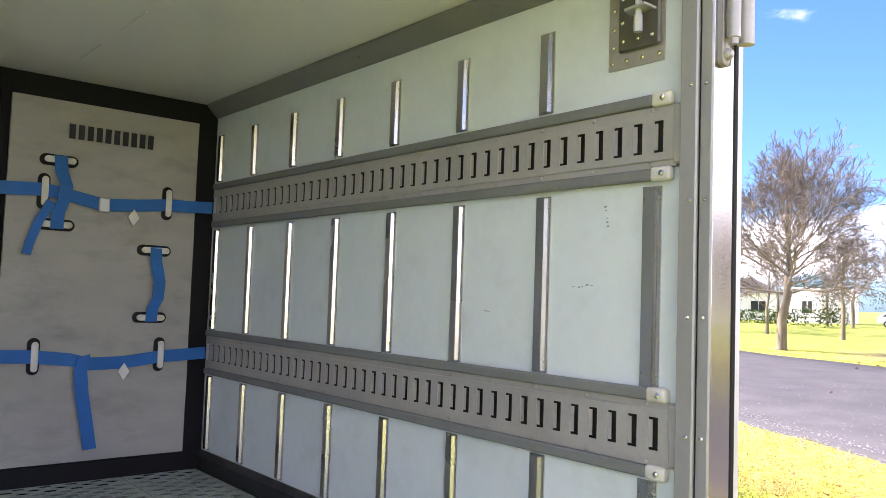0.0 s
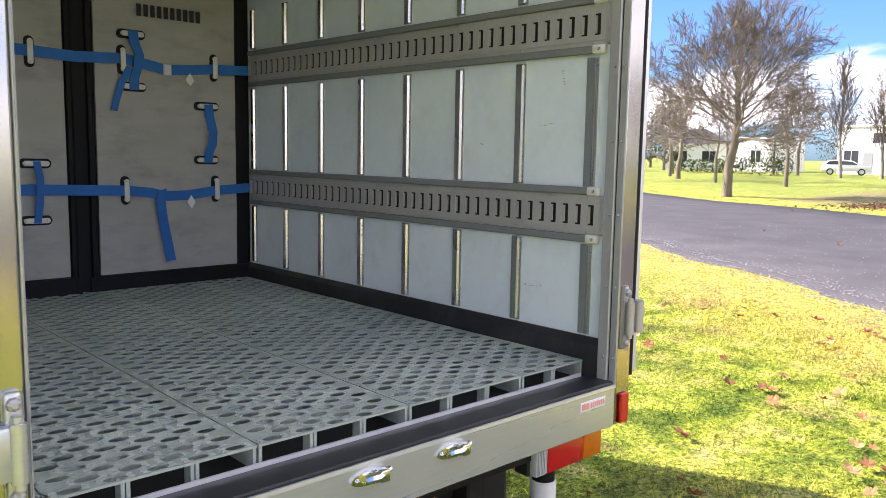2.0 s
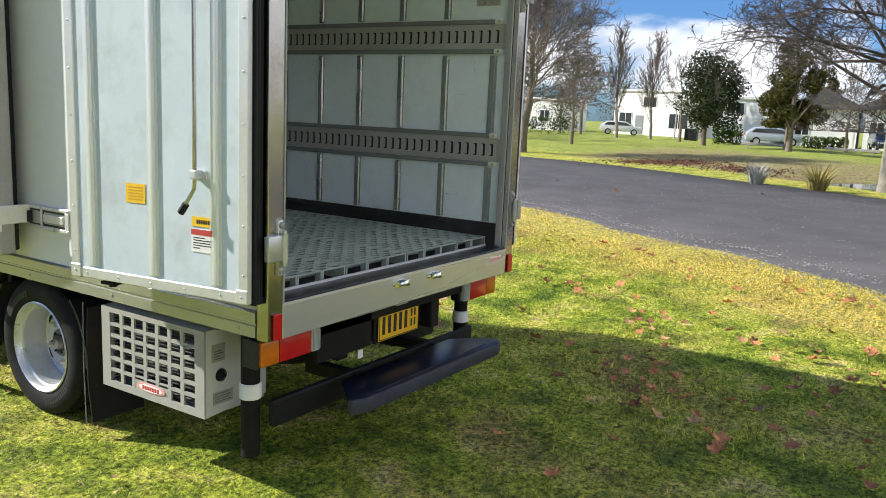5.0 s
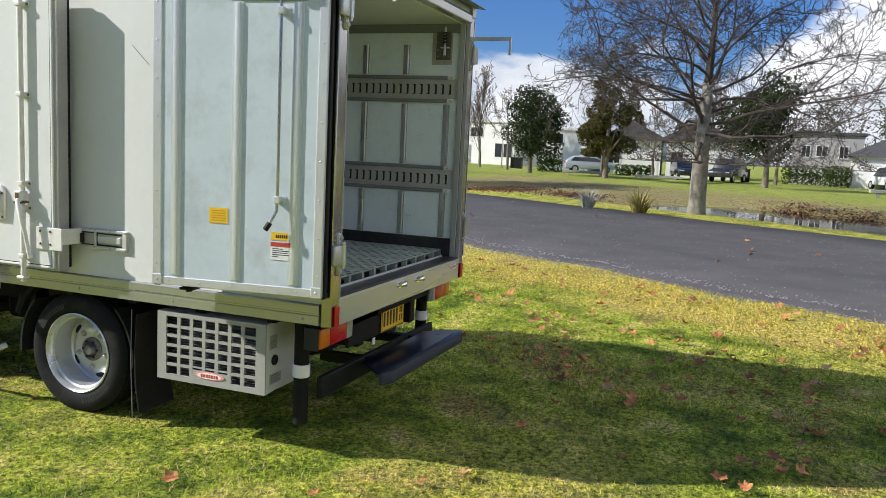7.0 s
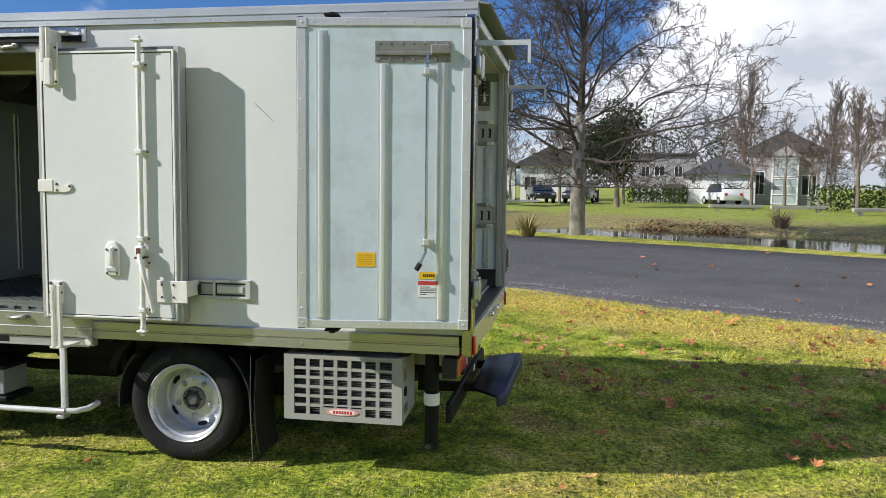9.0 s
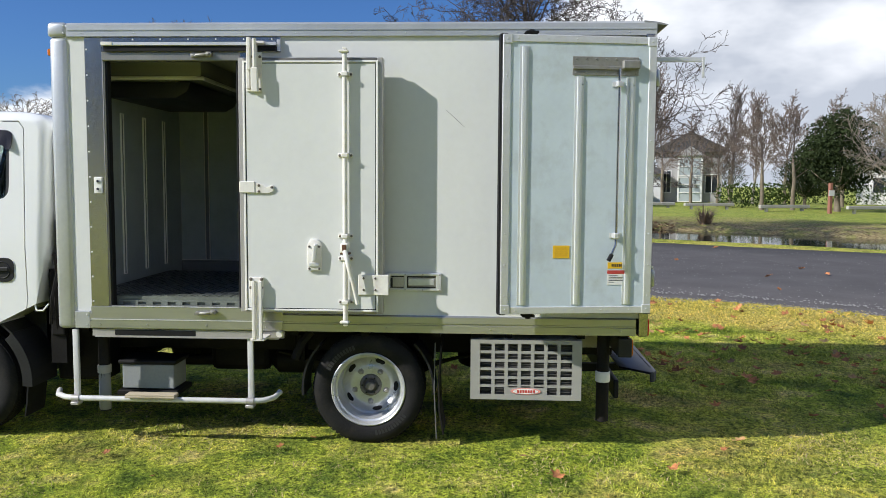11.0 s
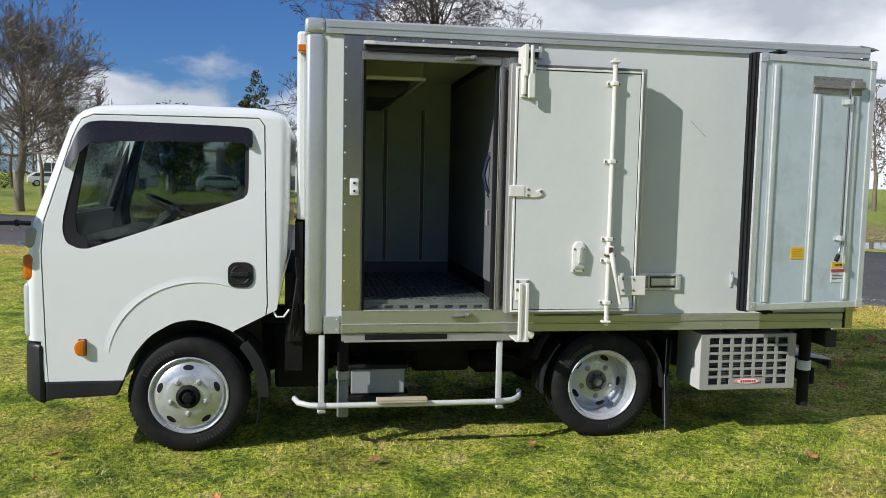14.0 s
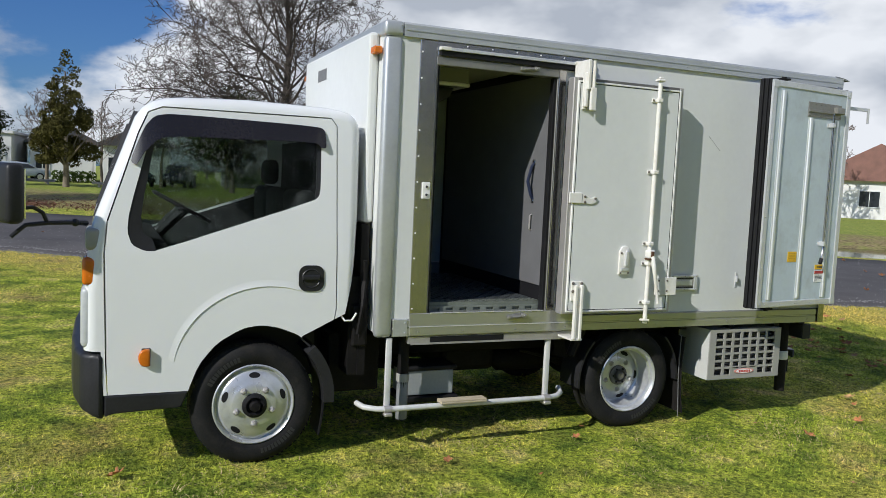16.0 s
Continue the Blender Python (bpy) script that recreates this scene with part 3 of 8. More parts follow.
# padded bulkhead across the box
b = B()
bx(b, IN0 + 0.001, IN1 - 0.001, WALLY, WALLY + 0.05, FLOOR + 0.001, TOP - 0.001)
bulkhead = part("bulkhead", b, BORDER, truck, "black padded canvas bulkhead with grey panels")


def pad(x0, x1, z0, z1):
    b = B()
    nx, nz = 16, 26
    g = [[b.verts.new((x0 + (x1 - x0) * i / nx, WALLY - 0.012 - 0.010 * min(1, 6 * min(i / nx, 1 - i / nx, j / nz, 1 - j / nz)) + 0.004 * noise.noise((i * 0.35 + x0 * 9, j * 0.3, 3)), z0 + (z1 - z0) * j / nz)) for j in range(nz + 1)] for i in range(nx + 1)]
    for i in range(nx):
        for j in range(nz):
            b.faces.new((g[i][j], g[i + 1][j], g[i + 1][j + 1], g[i][j + 1]))
    rim = [g[i][0] for i in range(nx + 1)] + [g[nx][j] for j in range(1, nz + 1)] + [g[i][nz] for i in range(nx - 1, -1, -1)] + [g[0][j] for j in range(nz - 1, 0, -1)]
    back = [b.verts.new((v.co.x, WALLY + 0.002, v.co.z)) for v in rim]
    for i in range(len(rim)):
        b.faces.new((rim[i], rim[(i + 1) % len(rim)], back[(i + 1) % len(rim)], back[i]))
    bmesh.ops.recalc_face_normals(b, faces=b.faces[:])
    return part("canvas_panel", b, CANVAS, bulkhead, "worn grey canvas panel", smooth=50)


pad(0.13, 0.855, 0.95, 2.24)
pad(0.985, 1.658, 0.945, 2.24)
b = B()
for x in (0.875, 0.962):
    tube(b, [(x, WALLY - 0.006, 0.86), (x, WALLY - 0.010, 1.5), (x, WALLY - 0.006, 2.29)], 0.016, 6)
prism(b, [(IN0 + 0.002, FLOOR + 0.05), (0.90, FLOOR + 0.05), (0.90, 0.945), (IN0 + 0.002, 0.945)], "y", WALLY - 0.02, WALLY)
prism(b, [(0.94, FLOOR + 0.05), (IN1 - 0.002, FLOOR + 0.05), (IN1 - 0.002, 0.94), (0.94, 0.94)], "y", WALLY - 0.016, WALLY)
part("piping", b, BORDER, bulkhead, smooth=40)
b = B()
for k in range(10):
    bx(b, 1.172 + k * 0.0312, 1.172 + k * 0.0312 + 0.021, WALLY - 0.0275, WALLY - 0.0255, 2.105, 2.158)
tagged(part("printed_mark", b, INK, bulkhead, "dark stencilled mark"), kind="stuff")


def anchor(x, z, upright):
    b = B()
    w, h = (0.015, 0.055) if upright else (0.055, 0.015)
    def capsule(half, r):
        pts = [(half * (1 if math.cos(a) > 0 else -1) + r * math.cos(a), r * math.sin(a)) for a in np.linspace(0.05, 2 * math.pi + 0.05, 20, endpoint=False)]
        return [(x + q, z + p) if upright else (x + p, z + q) for p, q in pts]
    prism(b, capsule(0.044, 0.021), "y", WALLY - 0.027, WALLY - 0.012, 0.004)
    ob = part("strap_loop", b, RUBBER, bulkhead, "white oblong loop on a black pad", 40)
    b = B()
    prism(b, capsule(0.041, 0.0115), "y", WALLY - 0.046, WALLY - 0.040, 0.002)
    for s in (-0.042, 0.042):
        px, pz = (x, z + s) if upright else (x + s, z)
        tube(b, [(px, WALLY - 0.027, pz), (px, WALLY - 0.0405, pz)], 0.008, 8)
        bolt(b, (px, WALLY - 0.046, pz), 0.006, "y", 0.003, -1)
    part("loop_plate", b, IVORY, ob, smooth=40)


def web(name, pts, width, flat="z"):
    """A strap of webbing along points, lying against the bulkhead."""
    b = B()
    rows = []
    for p in pts:
        x, y, z, t = p
        dx, dz = math.cos(t) * width / 2, math.sin(t) * width / 2
        rows.append([b.verts.new((x - dx, y, z - dz)), b.verts.new((x + dx, y, z + dz)), b.verts.new((x + dx, y - 0.0035, z + dz)), b.verts.new((x - dx, y - 0.0035, z - dz))])
    for a, c in zip(rows, rows[1:]):
        for k in range(4):
            b.faces.new((a[k], a[(k + 1) % 4], c[(k + 1) % 4], c[k]))
    b.faces.new(rows[0][::-1])
    b.faces.new(rows[-1])
    bmesh.ops.recalc_face_normals(b, faces=b.faces[:])
    return part(name, b, STRAP, None)


ups = math.pi / 2
for z in (1.905, 1.325):
    for x in (1.10, 1.54, 0.72 if z > 1.5 else 0.30, 0.30):
        anchor(x, z, True)
anchor(1.145, 2.02, False)
anchor(1.145, 1.79, False)
anchor(1.50, 1.72, False)
anchor(1.495, 1.465, False)
anchor(0.725, 1.445, False)
anchor(0.72, 1.205, False)
yb = WALLY - 0.030
upper = web("cargo_strap", [(IN0 + 0.03, yb, 1.91, ups), (0.3, yb - 0.008, 1.912, ups), (0.7, yb - 0.006, 1.908, ups), (0.9, yb, 1.90, ups), (1.10, yb - 0.009, 1.91, ups), (1.18, yb - 0.006, 1.898, ups),
                            (1.30, yb - 0.004, 1.876, ups), (1.42, yb, 1.885, ups), (1.54, yb - 0.009, 1.898, ups), (1.62, yb, 1.90, ups), (IN1 - 0.02, yb, 1.905, ups)], 0.046)
tagged(upper, "blue webbing cargo strap hooked to the track rail", "strap")
b = B()
bx(b, 1.283, 1.322, yb - 0.016, yb - 0.002, 1.848, 1.902, 0.004)
part("buckle", b, ALLOY, upper, "metal cam buckle")
b = B()
prism(b, [(1.39, 1.838), (1.412, 1.87), (1.432, 1.838), (1.412, 1.806)], "y", yb - 0.011, yb - 0.008)
part("tag", b, TAGW, upper, "white stitched tag")
lower = web("cargo_strap", [(IN0 + 0.03, yb, 1.33, ups), (0.3, yb - 0.008, 1.334, ups), (0.72, yb - 0.006, 1.335, ups), (1.10, yb - 0.009, 1.325, ups), (1.22, yb - 0.004, 1.312, ups), (1.28, yb - 0.006, 1.296, ups),
                            (1.40, yb, 1.298, ups), (1.54, yb - 0.009, 1.318, ups), (IN1 - 0.02, yb, 1.328, ups)], 0.046)
tagged(lower, "blue webbing cargo strap with a hanging tail", "strap")
b = B()
prism(b, [(1.385, 1.265), (1.407, 1.297), (1.427, 1.265), (1.407, 1.233)], "y", yb - 0.011, yb - 0.008)
part("tag", b, TAGW, lower, "white stitched tag")
tail = web("tail", [(1.262, yb - 0.012, 1.325, 0.3), (1.252, yb - 0.018, 1.27, 0.12), (1.262, yb - 0.014, 1.19, 0.05), (1.285, yb - 0.008, 1.08, 0.08), (1.302, yb - 0.006, 0.99, 0.1)], 0.046)
tail.parent = lower
for pts, lab in (([(1.145, yb - 0.012, 2.035, 0), (1.148, yb - 0.022, 1.98, 0.1), (1.165, yb - 0.030, 1.93, -0.1), (1.16, yb - 0.028, 1.88, 0.15), (1.145, yb - 0.018, 1.83, 0), (1.145, yb - 0.012, 1.775, 0)], "short blue strap looped over the long strap"),
                 ([(1.50, yb - 0.012, 1.733, 0), (1.502, yb - 0.018, 1.68, 0), (1.515, yb - 0.028, 1.60, 0.1), (1.512, yb - 0.026, 1.54, -0.15), (1.497, yb - 0.018, 1.50, 0), (1.495, yb - 0.012, 1.45, 0)], "short blue strap between two loops"),
                 ([(0.725, yb - 0.012, 1.458, 0), (0.735, yb - 0.022, 1.38, 0.1), (0.73, yb - 0.022, 1.28, -0.1), (0.72, yb - 0.012, 1.192, 0)], "short blue strap between two loops"),
                 ([(1.12, yb - 0.026, 1.87, -0.5), (1.085, yb - 0.024, 1.80, -0.4), (1.062, yb - 0.022, 1.73, -0.3), (1.05, yb - 0.02, 1.68, -0.2)], "loose end of a blue strap")):
    tagged(web("strap_end", pts, 0.044 if len(pts) > 4 else 0.03), lab, "strap")

# front compartment: ribs on three walls, cooling unit, handle
# white rib edges stand in for outside light reflected by the metal
for y in (2.545, 2.838, 3.14):
    b = B()
    for d in (-0.020, 0.013):
        prism(b, [(IN1, y + d), (IN1 - 0.011, y + d + 0.0025), (IN1 - 0.011, y + d + 0.0045), (IN1, y + d + 0.007)], "z", 0.93, 2.12)
    rib_edge = part("wall_rib", b, TAGW, right_lining, "aluminium rib, edges painted white for reflected light, dark channel between")
    b = B()
    bx(b, IN1 - 0.0045, IN1, y - 0.0128, y + 0.0128, 0.935, 2.115)
    part("rib_channel", b, TRIM, rib_edge)
b = B()
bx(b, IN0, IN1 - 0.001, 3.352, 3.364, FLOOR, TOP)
front_lining = part("wall_lining", b, DARKLINING, truck, "inner panel of the front compartment, coloured darker for its shade")
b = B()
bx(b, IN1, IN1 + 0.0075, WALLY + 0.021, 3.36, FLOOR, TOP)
part("wall_lining", b, DARKLINING, truck, "inner panel of the front compartment, coloured darker for its shade")
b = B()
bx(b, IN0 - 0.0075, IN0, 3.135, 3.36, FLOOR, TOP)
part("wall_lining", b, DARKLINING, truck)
# front wall ribs, with the same white edges in place of reflected light
for x in (0.35, 0.7, 1.05, 1.4):
    b = B()
    for d in (-0.020, 0.013):
        prism(b, [(x + d, 3.352), (x + d + 0.0025, 3.341), (x + d + 0.0045, 3.341), (x + d + 0.007, 3.352)], "z", 0.93, 2.0)
    rib_edge = part("wall_rib", b, TAGW, front_lining, "aluminium rib, edges painted white for reflected light, dark channel between")
    b = B()
    bx(b, x - 0.0128, x + 0.0128, 3.3475, 3.352, 0.935, 1.995)
    part("rib_channel", b, TRIM, rib_edge)
b = B()
prism(b, [(IN1 - 0.02, FLOOR), (IN1 - 0.001, FLOOR), (IN1 - 0.001, 0.925), (IN1 - 0.02, 0.91)], "y", 2.33, 3.35)
part("kick_board", b, TRIM, right_lining)
b = B()
bx(b, IN1 - 0.012, IN1 - 0.001, 2.33, 3.35, 0.9255, 0.934, 0.002)
part("kick_strip", b, ALLOY, right_lining)
b = B()
prism(b, [(2.72, TOP - 0.002), (3.35, TOP - 0.002), (3.35, 2.19), (2.76, 2.19), (2.72, 2.205)], "x", 0.45, 1.55, 0.012)
unit = part("cooling_unit", b, EVAP, truck, "evaporator unit under the ceiling, cream darkened for its shade", smooth=30)
b = B()
for k in range(9):
    bx(b, 0.52 + k * 0.11, 0.60 + k * 0.11, 2.90, 3.30, 2.182, 2.1885)
part("unit_grille", b, TRIM, unit)
b = B()
prism(b, [(2.80, 2.1815), (3.34, 2.1815), (3.34, 2.08), (2.90, 2.08), (2.83, 2.12)], "x", 0.50, 1.50, 0.010)
part("fan_housing", b, PLASTIC, unit, "black fan housing", 30)
# ivory tube in place of the highlight along the unit's rounded edge
b = B()
tube(b, [(0.44, 3.30, 2.196), (0.44, 2.76, 2.196), (0.47, 2.718, 2.20), (1.53, 2.718, 2.20), (1.56, 2.75, 2.22), (1.56, 2.80, 2.30)], 0.013, 10)
part("edge_highlight", b, IVORY, unit, "pale tube standing in for the highlight on the unit's edge", 40)
b = B()
tube(b, [(0.24, WALLY + 0.052, 1.735), (0.24, WALLY + 0.075, 1.705), (0.25, WALLY + 0.095, 1.61), (0.24, WALLY + 0.075, 1.525), (0.24, WALLY + 0.052, 1.49)], 0.011, 8)
part("grab_strap", b, NAVYWEB, bulkhead, "dark blue grab strap")
b = B()
bx(b, IN0 + 0.055, IN1 - 0.055, WALLY + 0.0495, WALLY + 0.058, 0.96, 2.27, 0.004, 2)
front_pad = part("canvas_panel", b, surface("dark_grey_canvas", (0.13, 0.13, 0.135), 0.85, var=0.12, scale=6, fine=220, bump=0.12), bulkhead, "grey canvas panel facing the front compartment")
for z in (1.735, 1.49):
    b = B()
    bx(b, 0.222, 0.258, WALLY + 0.058, WALLY + 0.064, z - 0.014, z + 0.014, 0.004, 2)
    bolt(b, (0.24, WALLY + 0.064, z), 0.010, "y", 0.008, 1)
    part("strap_stud", b, CHROME, front_pad)
b = B()
tube(b, [(0.24, WALLY + 0.058, 1.40), (0.24, WALLY + 0.072, 1.392), (0.24, WALLY + 0.072, 1.308), (0.24, WALLY + 0.058, 1.30)], 0.006, 8)
part("tie_loop", b, GALV, front_pad)

# side doorway frame
b = B()
bx(b, -0.010, 0.002, 3.13, 3.235, 0.79, 2.368, 0.003)
bx(b, -0.010, 0.002, 2.10, 3.13, 2.285, 2.368, 0.003)
bx(b, -0.009, 0.002, 2.285, 2.336, 0.823, 2.284, 0.003)
jamb = part("door_frame", b, FRAMEM, truck, "satin stainless side door frame")
bolts("rivet", [(-0.010, 3.222, z) for z in np.arange(0.85, 2.35, 0.145)] + [(-0.010, y, 2.355) for y in np.arange(2.15, 3.1, 0.16)], 0.0052, jamb, "x", 0.004, -1, TAGW)
b = B()
bx(b, -0.012, 0.05, 2.335, 3.136, 2.236, 2.284, 0.004)
bx(b, -0.004, 0.05, 3.122, 3.136, 0.82, 2.236, 0.003)
bx(b, -0.004, 0.05, 2.335, 2.343, 0.82, 2.236, 0.003)
part("door_liner", b, CHANNEL, jamb, "dull grey door liner")
for y0, y1 in ((3.108, 3.1218), (2.3432, 2.362)):
    b = B()
    bx(b, 0.004, 0.05, y0, y1, 0.823, 2.236, 0.004, 2)
    part("door_seal", b, RUBBER, jamb, "black rubber door seal")
b = B()
bx(b, -0.030, -0.0105, 2.12, 3.12, 2.319, 2.333, 0.002)
bx(b, -0.036, -0.030, 2.12, 3.12, 2.317, 2.336, 0.002)
bx(b, -0.020, -0.0105, 2.10, 2.119, 2.288, 2.352, 0.002)
track_bar = part("door_track", b, ALLOY, jamb, "dull metal sliding door track")
# solid black block in place of the shade in the track's recess
b = B()
bx(b, -0.026, -0.0101, 2.125, 3.115, 2.289, 2.3165)
part("track_slot", b, RUBBER, track_bar)
b = B()
bx(b, -0.040, -0.010, 3.06, 3.125, 2.318, 2.338, 0.002)
part("track_stop", b, IVORY, track_bar)
b = B()
bx(b, -0.020, 0.05, 2.10, 3.235, Z0 + 0.005, 0.745, 0.003)
bx(b, -0.016, 0.05, 2.10, 3.235, 0.7455, 0.822, 0.002)
for y in (2.2, 2.55, 2.9, 3.18):
    bolt(b, (-0.020, y, 0.715), 0.007, "x", 0.004, -1)
side_sill = part("side_sill", b, POLISHED, truck, "polished side door sill")
b = B()
bx(b, -0.0225, -0.0165, 2.10, 3.235, 0.742, 0.7475, 0.001)
bx(b, -0.0195, -0.012, 2.36, 3.11, 0.8205, 0.8255, 0.001)
part("sill_bead", b, ALLOY, side_sill, "bright aluminium bead")
latch_keeper(-0.016, 2.55, 0.79, side_sill, "x")
latch_keeper(-0.012, 2.55, 2.262, jamb, "x")
b = B()
bx(b, 0.0525, 0.066, 2.365, 3.10, 0.841, 0.850)
bx(b, 0.0525, 0.066, 2.365, 3.10, 0.8165, 0.824)
for k in range(9):
    bx(b, 0.0525, 0.066, 2.362 + k * 0.0888, min(3.10, 2.362 + k * 0.0888 + 0.040), 0.8242, 0.8408)
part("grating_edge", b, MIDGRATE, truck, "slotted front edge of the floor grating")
b = B()
bx(b, -0.005, 0.03, 2.10, 3.235, Z0 - 0.045, Z0 - 0.005)
bx(b, -0.009, -0.004, 2.13, 3.22, Z0 - 0.052, Z0 - 0.045)
part("step_rail", b, GALV, truck)
b = B()
bx(b, -0.007, -0.0045, 2.62, 3.1, Z0 - 0.040, Z0 - 0.008)
part("step_rubber", b, RUBBER, truck)
b = B()
bx(b, -0.022, -0.010, 3.145, 3.195, 1.48, 1.575, 0.004)
for z in (1.505, 1.55):
    lathe(b, [(0.012, -0.001), (0.012, -0.004), (0.004, -0.004)], (-0.022, 3.17, z), 12)
striker = part("striker_plate", b, TAGW, jamb, "white striker plate")
for z in (1.505, 1.55):
    b = B()
    bolt(b, (-0.022, 3.17, z), 0.009, "x", 0.008, -1)
    part("striker_bolt", b, INK, striker)
b = B()
tube(b, [(-0.001, 1.16, 1.96), (-0.0015, 1.06, 1.87)], 0.0010, 5)
part("scratch_mark", b, GREYINK, left_wall)
b = B()
bx(b, -0.004, 0.002, 0.835, 0.85, 0.95, 1.05, 0.002)
bx(b, -0.022, -0.004, 0.838, 0.85, 0.985, 1.03, 0.003)
part("door_hook", b, ALLOY, left_wall)


# ---- sliding side door, parked open along the side ----
DX0, DX1 = -0.142, -0.062       # outer and inner face
b = B()
prism(b, [(1.535, 0.835), (2.275, 0.835), (2.275, 2.212), (1.535, 2.212)], "x", DX0, DX1, 0.003, 1)
slide = part("sliding_door", b, WHITE, truck, "white insulated sliding door standing open")
b = B()
for y0, y1, z0, z1 in ((1.503, 1.536, 0.818, 2.234), (2.274, 2.308, 0.818, 2.234), (1.536, 2.274, 2.211, 2.234), (1.536, 2.274, 0.818, 0.836)):
    if z0 > 2:
        top_edge = B()
        bx(top_edge, DX0 + 0.006, DX1 - 0.006, y0, y1, z0, z1, 0.004)
        part("top_channel", top_edge, DARKEDGE, slide, "dark metal channel along the top edge")
    else:
        bx(b, DX0 + 0.006, DX1 - 0.006, y0, y1, z0, z1, 0.004)
part("edge_frame", b, GALV, slide, "dull metal edge channel")
b = B()
for y0, y1, z0, z1 in ((1.529, 1.541, 0.83, 2.216), (2.269, 2.281, 0.83, 2.216), (1.541, 2.269, 2.205, 2.216), (1.541, 2.269, 0.830, 0.841)):
    bx(b, DX0 - 0.004, DX0 + 0.010, y0, y1, z0, z1, 0.002)
part("edge_lip", b, TAGW, slide, "pale metal lip round the panel")
b = B()
for y0, y1, z0, z1 in ((1.5415, 1.5455, 0.84, 2.206), (2.2645, 2.2685, 0.84, 2.206), (1.5455, 2.2645, 2.2005, 2.2045), (1.5455, 2.2645, 0.8415, 0.8455)):
    bx(b, DX0 - 0.0012, DX0 + 0.004, y0, y1, z0, z1)
part("edge_gap", b, RUBBER, slide)
for y0, y1, z0, z1 in ((1.512, 1.530, 0.83, 2.22), (2.280, 2.300, 0.83, 2.22), (1.53, 2.28, 2.20, 2.22), (1.53, 2.28, 0.832, 0.85)):
    b = B()
    bx(b, DX1 - 0.004, DX1 + 0.018, y0, y1, z0, z1, 0.006, 2)
    part("seal_strip", b, RUBBER, slide, "black rubber seal strip")
yb_ = 1.71
b = B()
tube(b, [(DX0 - 0.024, yb_, 0.80), (DX0 - 0.024, yb_, 2.235)], 0.0135, 12)
bar = part("lock_bar", b, IVORY, slide, "ivory lock bar", smooth=40)
for z in (2.14, 1.70, 1.255, 1.13, 0.885):
    b = B()
    bx(b, DX0 - 0.042, DX0 - 0.001, yb_ - 0.019, yb_ + 0.019, z - 0.012, z + 0.012, 0.005, 2)
    bx(b, DX0 - 0.008, DX0 - 0.001, yb_ - 0.042, yb_ + 0.042, z - 0.013, z + 0.013, 0.003)
    hold = part("bar_bracket", b, IVORY, bar)
    bolts("bracket_bolt", [(DX0 - 0.008, yb_ + s, z) for s in (-0.032, 0.032)], 0.0075, hold)
for z, s in ((2.235, 1), (0.80, -1)):
    b = B()
    tube(b, [(DX0 - 0.024, yb_, z), (DX0 - 0.024, yb_, z + s * 0.025)], [0.016, 0.012], 10)
    bx(b, DX0 - 0.045, DX0 - 0.005, yb_ - 0.022, yb_ + 0.03, z + s * 0.026 - 0.007, z + s * 0.026 + 0.007, 0.004)
    bx(b, DX0 - 0.036, DX0 - 0.012, yb_ - 0.012, yb_ + 0.012, z + s * 0.042 - 0.006, z + s * 0.042 + 0.006, 0.003)
    part("cam_end", b, IVORY, bar)
b = B()
tube(b, [(DX0 - 0.03, yb_, 1.19), (DX0 - 0.055, yb_ - 0.006, 1.17), (DX0 - 0.056, yb_ - 0.030, 1.06), (DX0 - 0.052, yb_ - 0.045, 1.00), (DX0 - 0.05, yb_ - 0.072, 0.88)], [0.02, 0.016, 0.012, 0.010, 0.010], 8)
bx(b, DX0 - 0.058, DX0 - 0.008, yb_ - 0.022, yb_ + 0.022, 1.165, 1.218, 0.008, 2)
swing = part("bar_handle", b, IVORY, bar, "ivory swing handle", smooth=50)
b = B()
bx(b, DX0 - 0.062, DX0 - 0.056, yb_ - 0.012, yb_ + 0.012, 1.176, 1.210, 0.002)
bx(b, DX0 - 0.060, DX0 - 0.010, yb_ - 0.030, yb_ + 0.024, 1.155, 1.165, 0.002)
part("pivot_plate", b, surface("rusty_pivot", (0.13, 0.065, 0.035), 0.75, 0.2, var=0.4, scale=30), swing, "rusty pivot plate")
# lock case, hasp, top roller bracket, lower guide leg, stop bracket
b = B()
prism(b, [(1.845, 1.060), (1.925, 1.060), (1.925, 1.205), (1.905, 1.238), (1.865, 1.238), (1.845, 1.205)], "x", DX0 - 0.018, DX0 - 0.001, 0.006)
case = part("lock_case", b, IVORY, slide, "ivory lock case with a thumb lever", smooth=40)
b = B()
prism(b, [(1.872, 1.115), (1.893, 1.112), (1.886, 1.205), (1.878, 1.212), (1.866, 1.210), (1.862, 1.202)], "x", DX0 - 0.036, DX0 - 0.018, 0.005, 2)
bx(b, DX0 - 0.026, DX0 - 0.0182, 1.856, 1.914, 1.083, 1.104, 0.003)
part("thumb_lever", b, ALLOY, case)
bolts("case_bolt", [(DX0 - 0.018, y, z) for y in (1.857, 1.913) for z in (1.072, 1.195)], 0.007, case)
b = B()
bx(b, DX0 - 0.012, DX0 - 0.001, 2.215, 2.305, 1.49, 1.555, 0.004)
prism(b, [(2.215, 1.548), (2.215, 1.490), (2.150, 1.487), (2.120, 1.496), (2.108, 1.515), (2.114, 1.534), (2.126, 1.534), (2.150, 1.522), (2.185, 1.540)], "x", DX0 - 0.009, DX0 - 0.001, 0.002, 1)
hasp = part("hasp", b, IVORY, slide, "ivory hasp and hook")
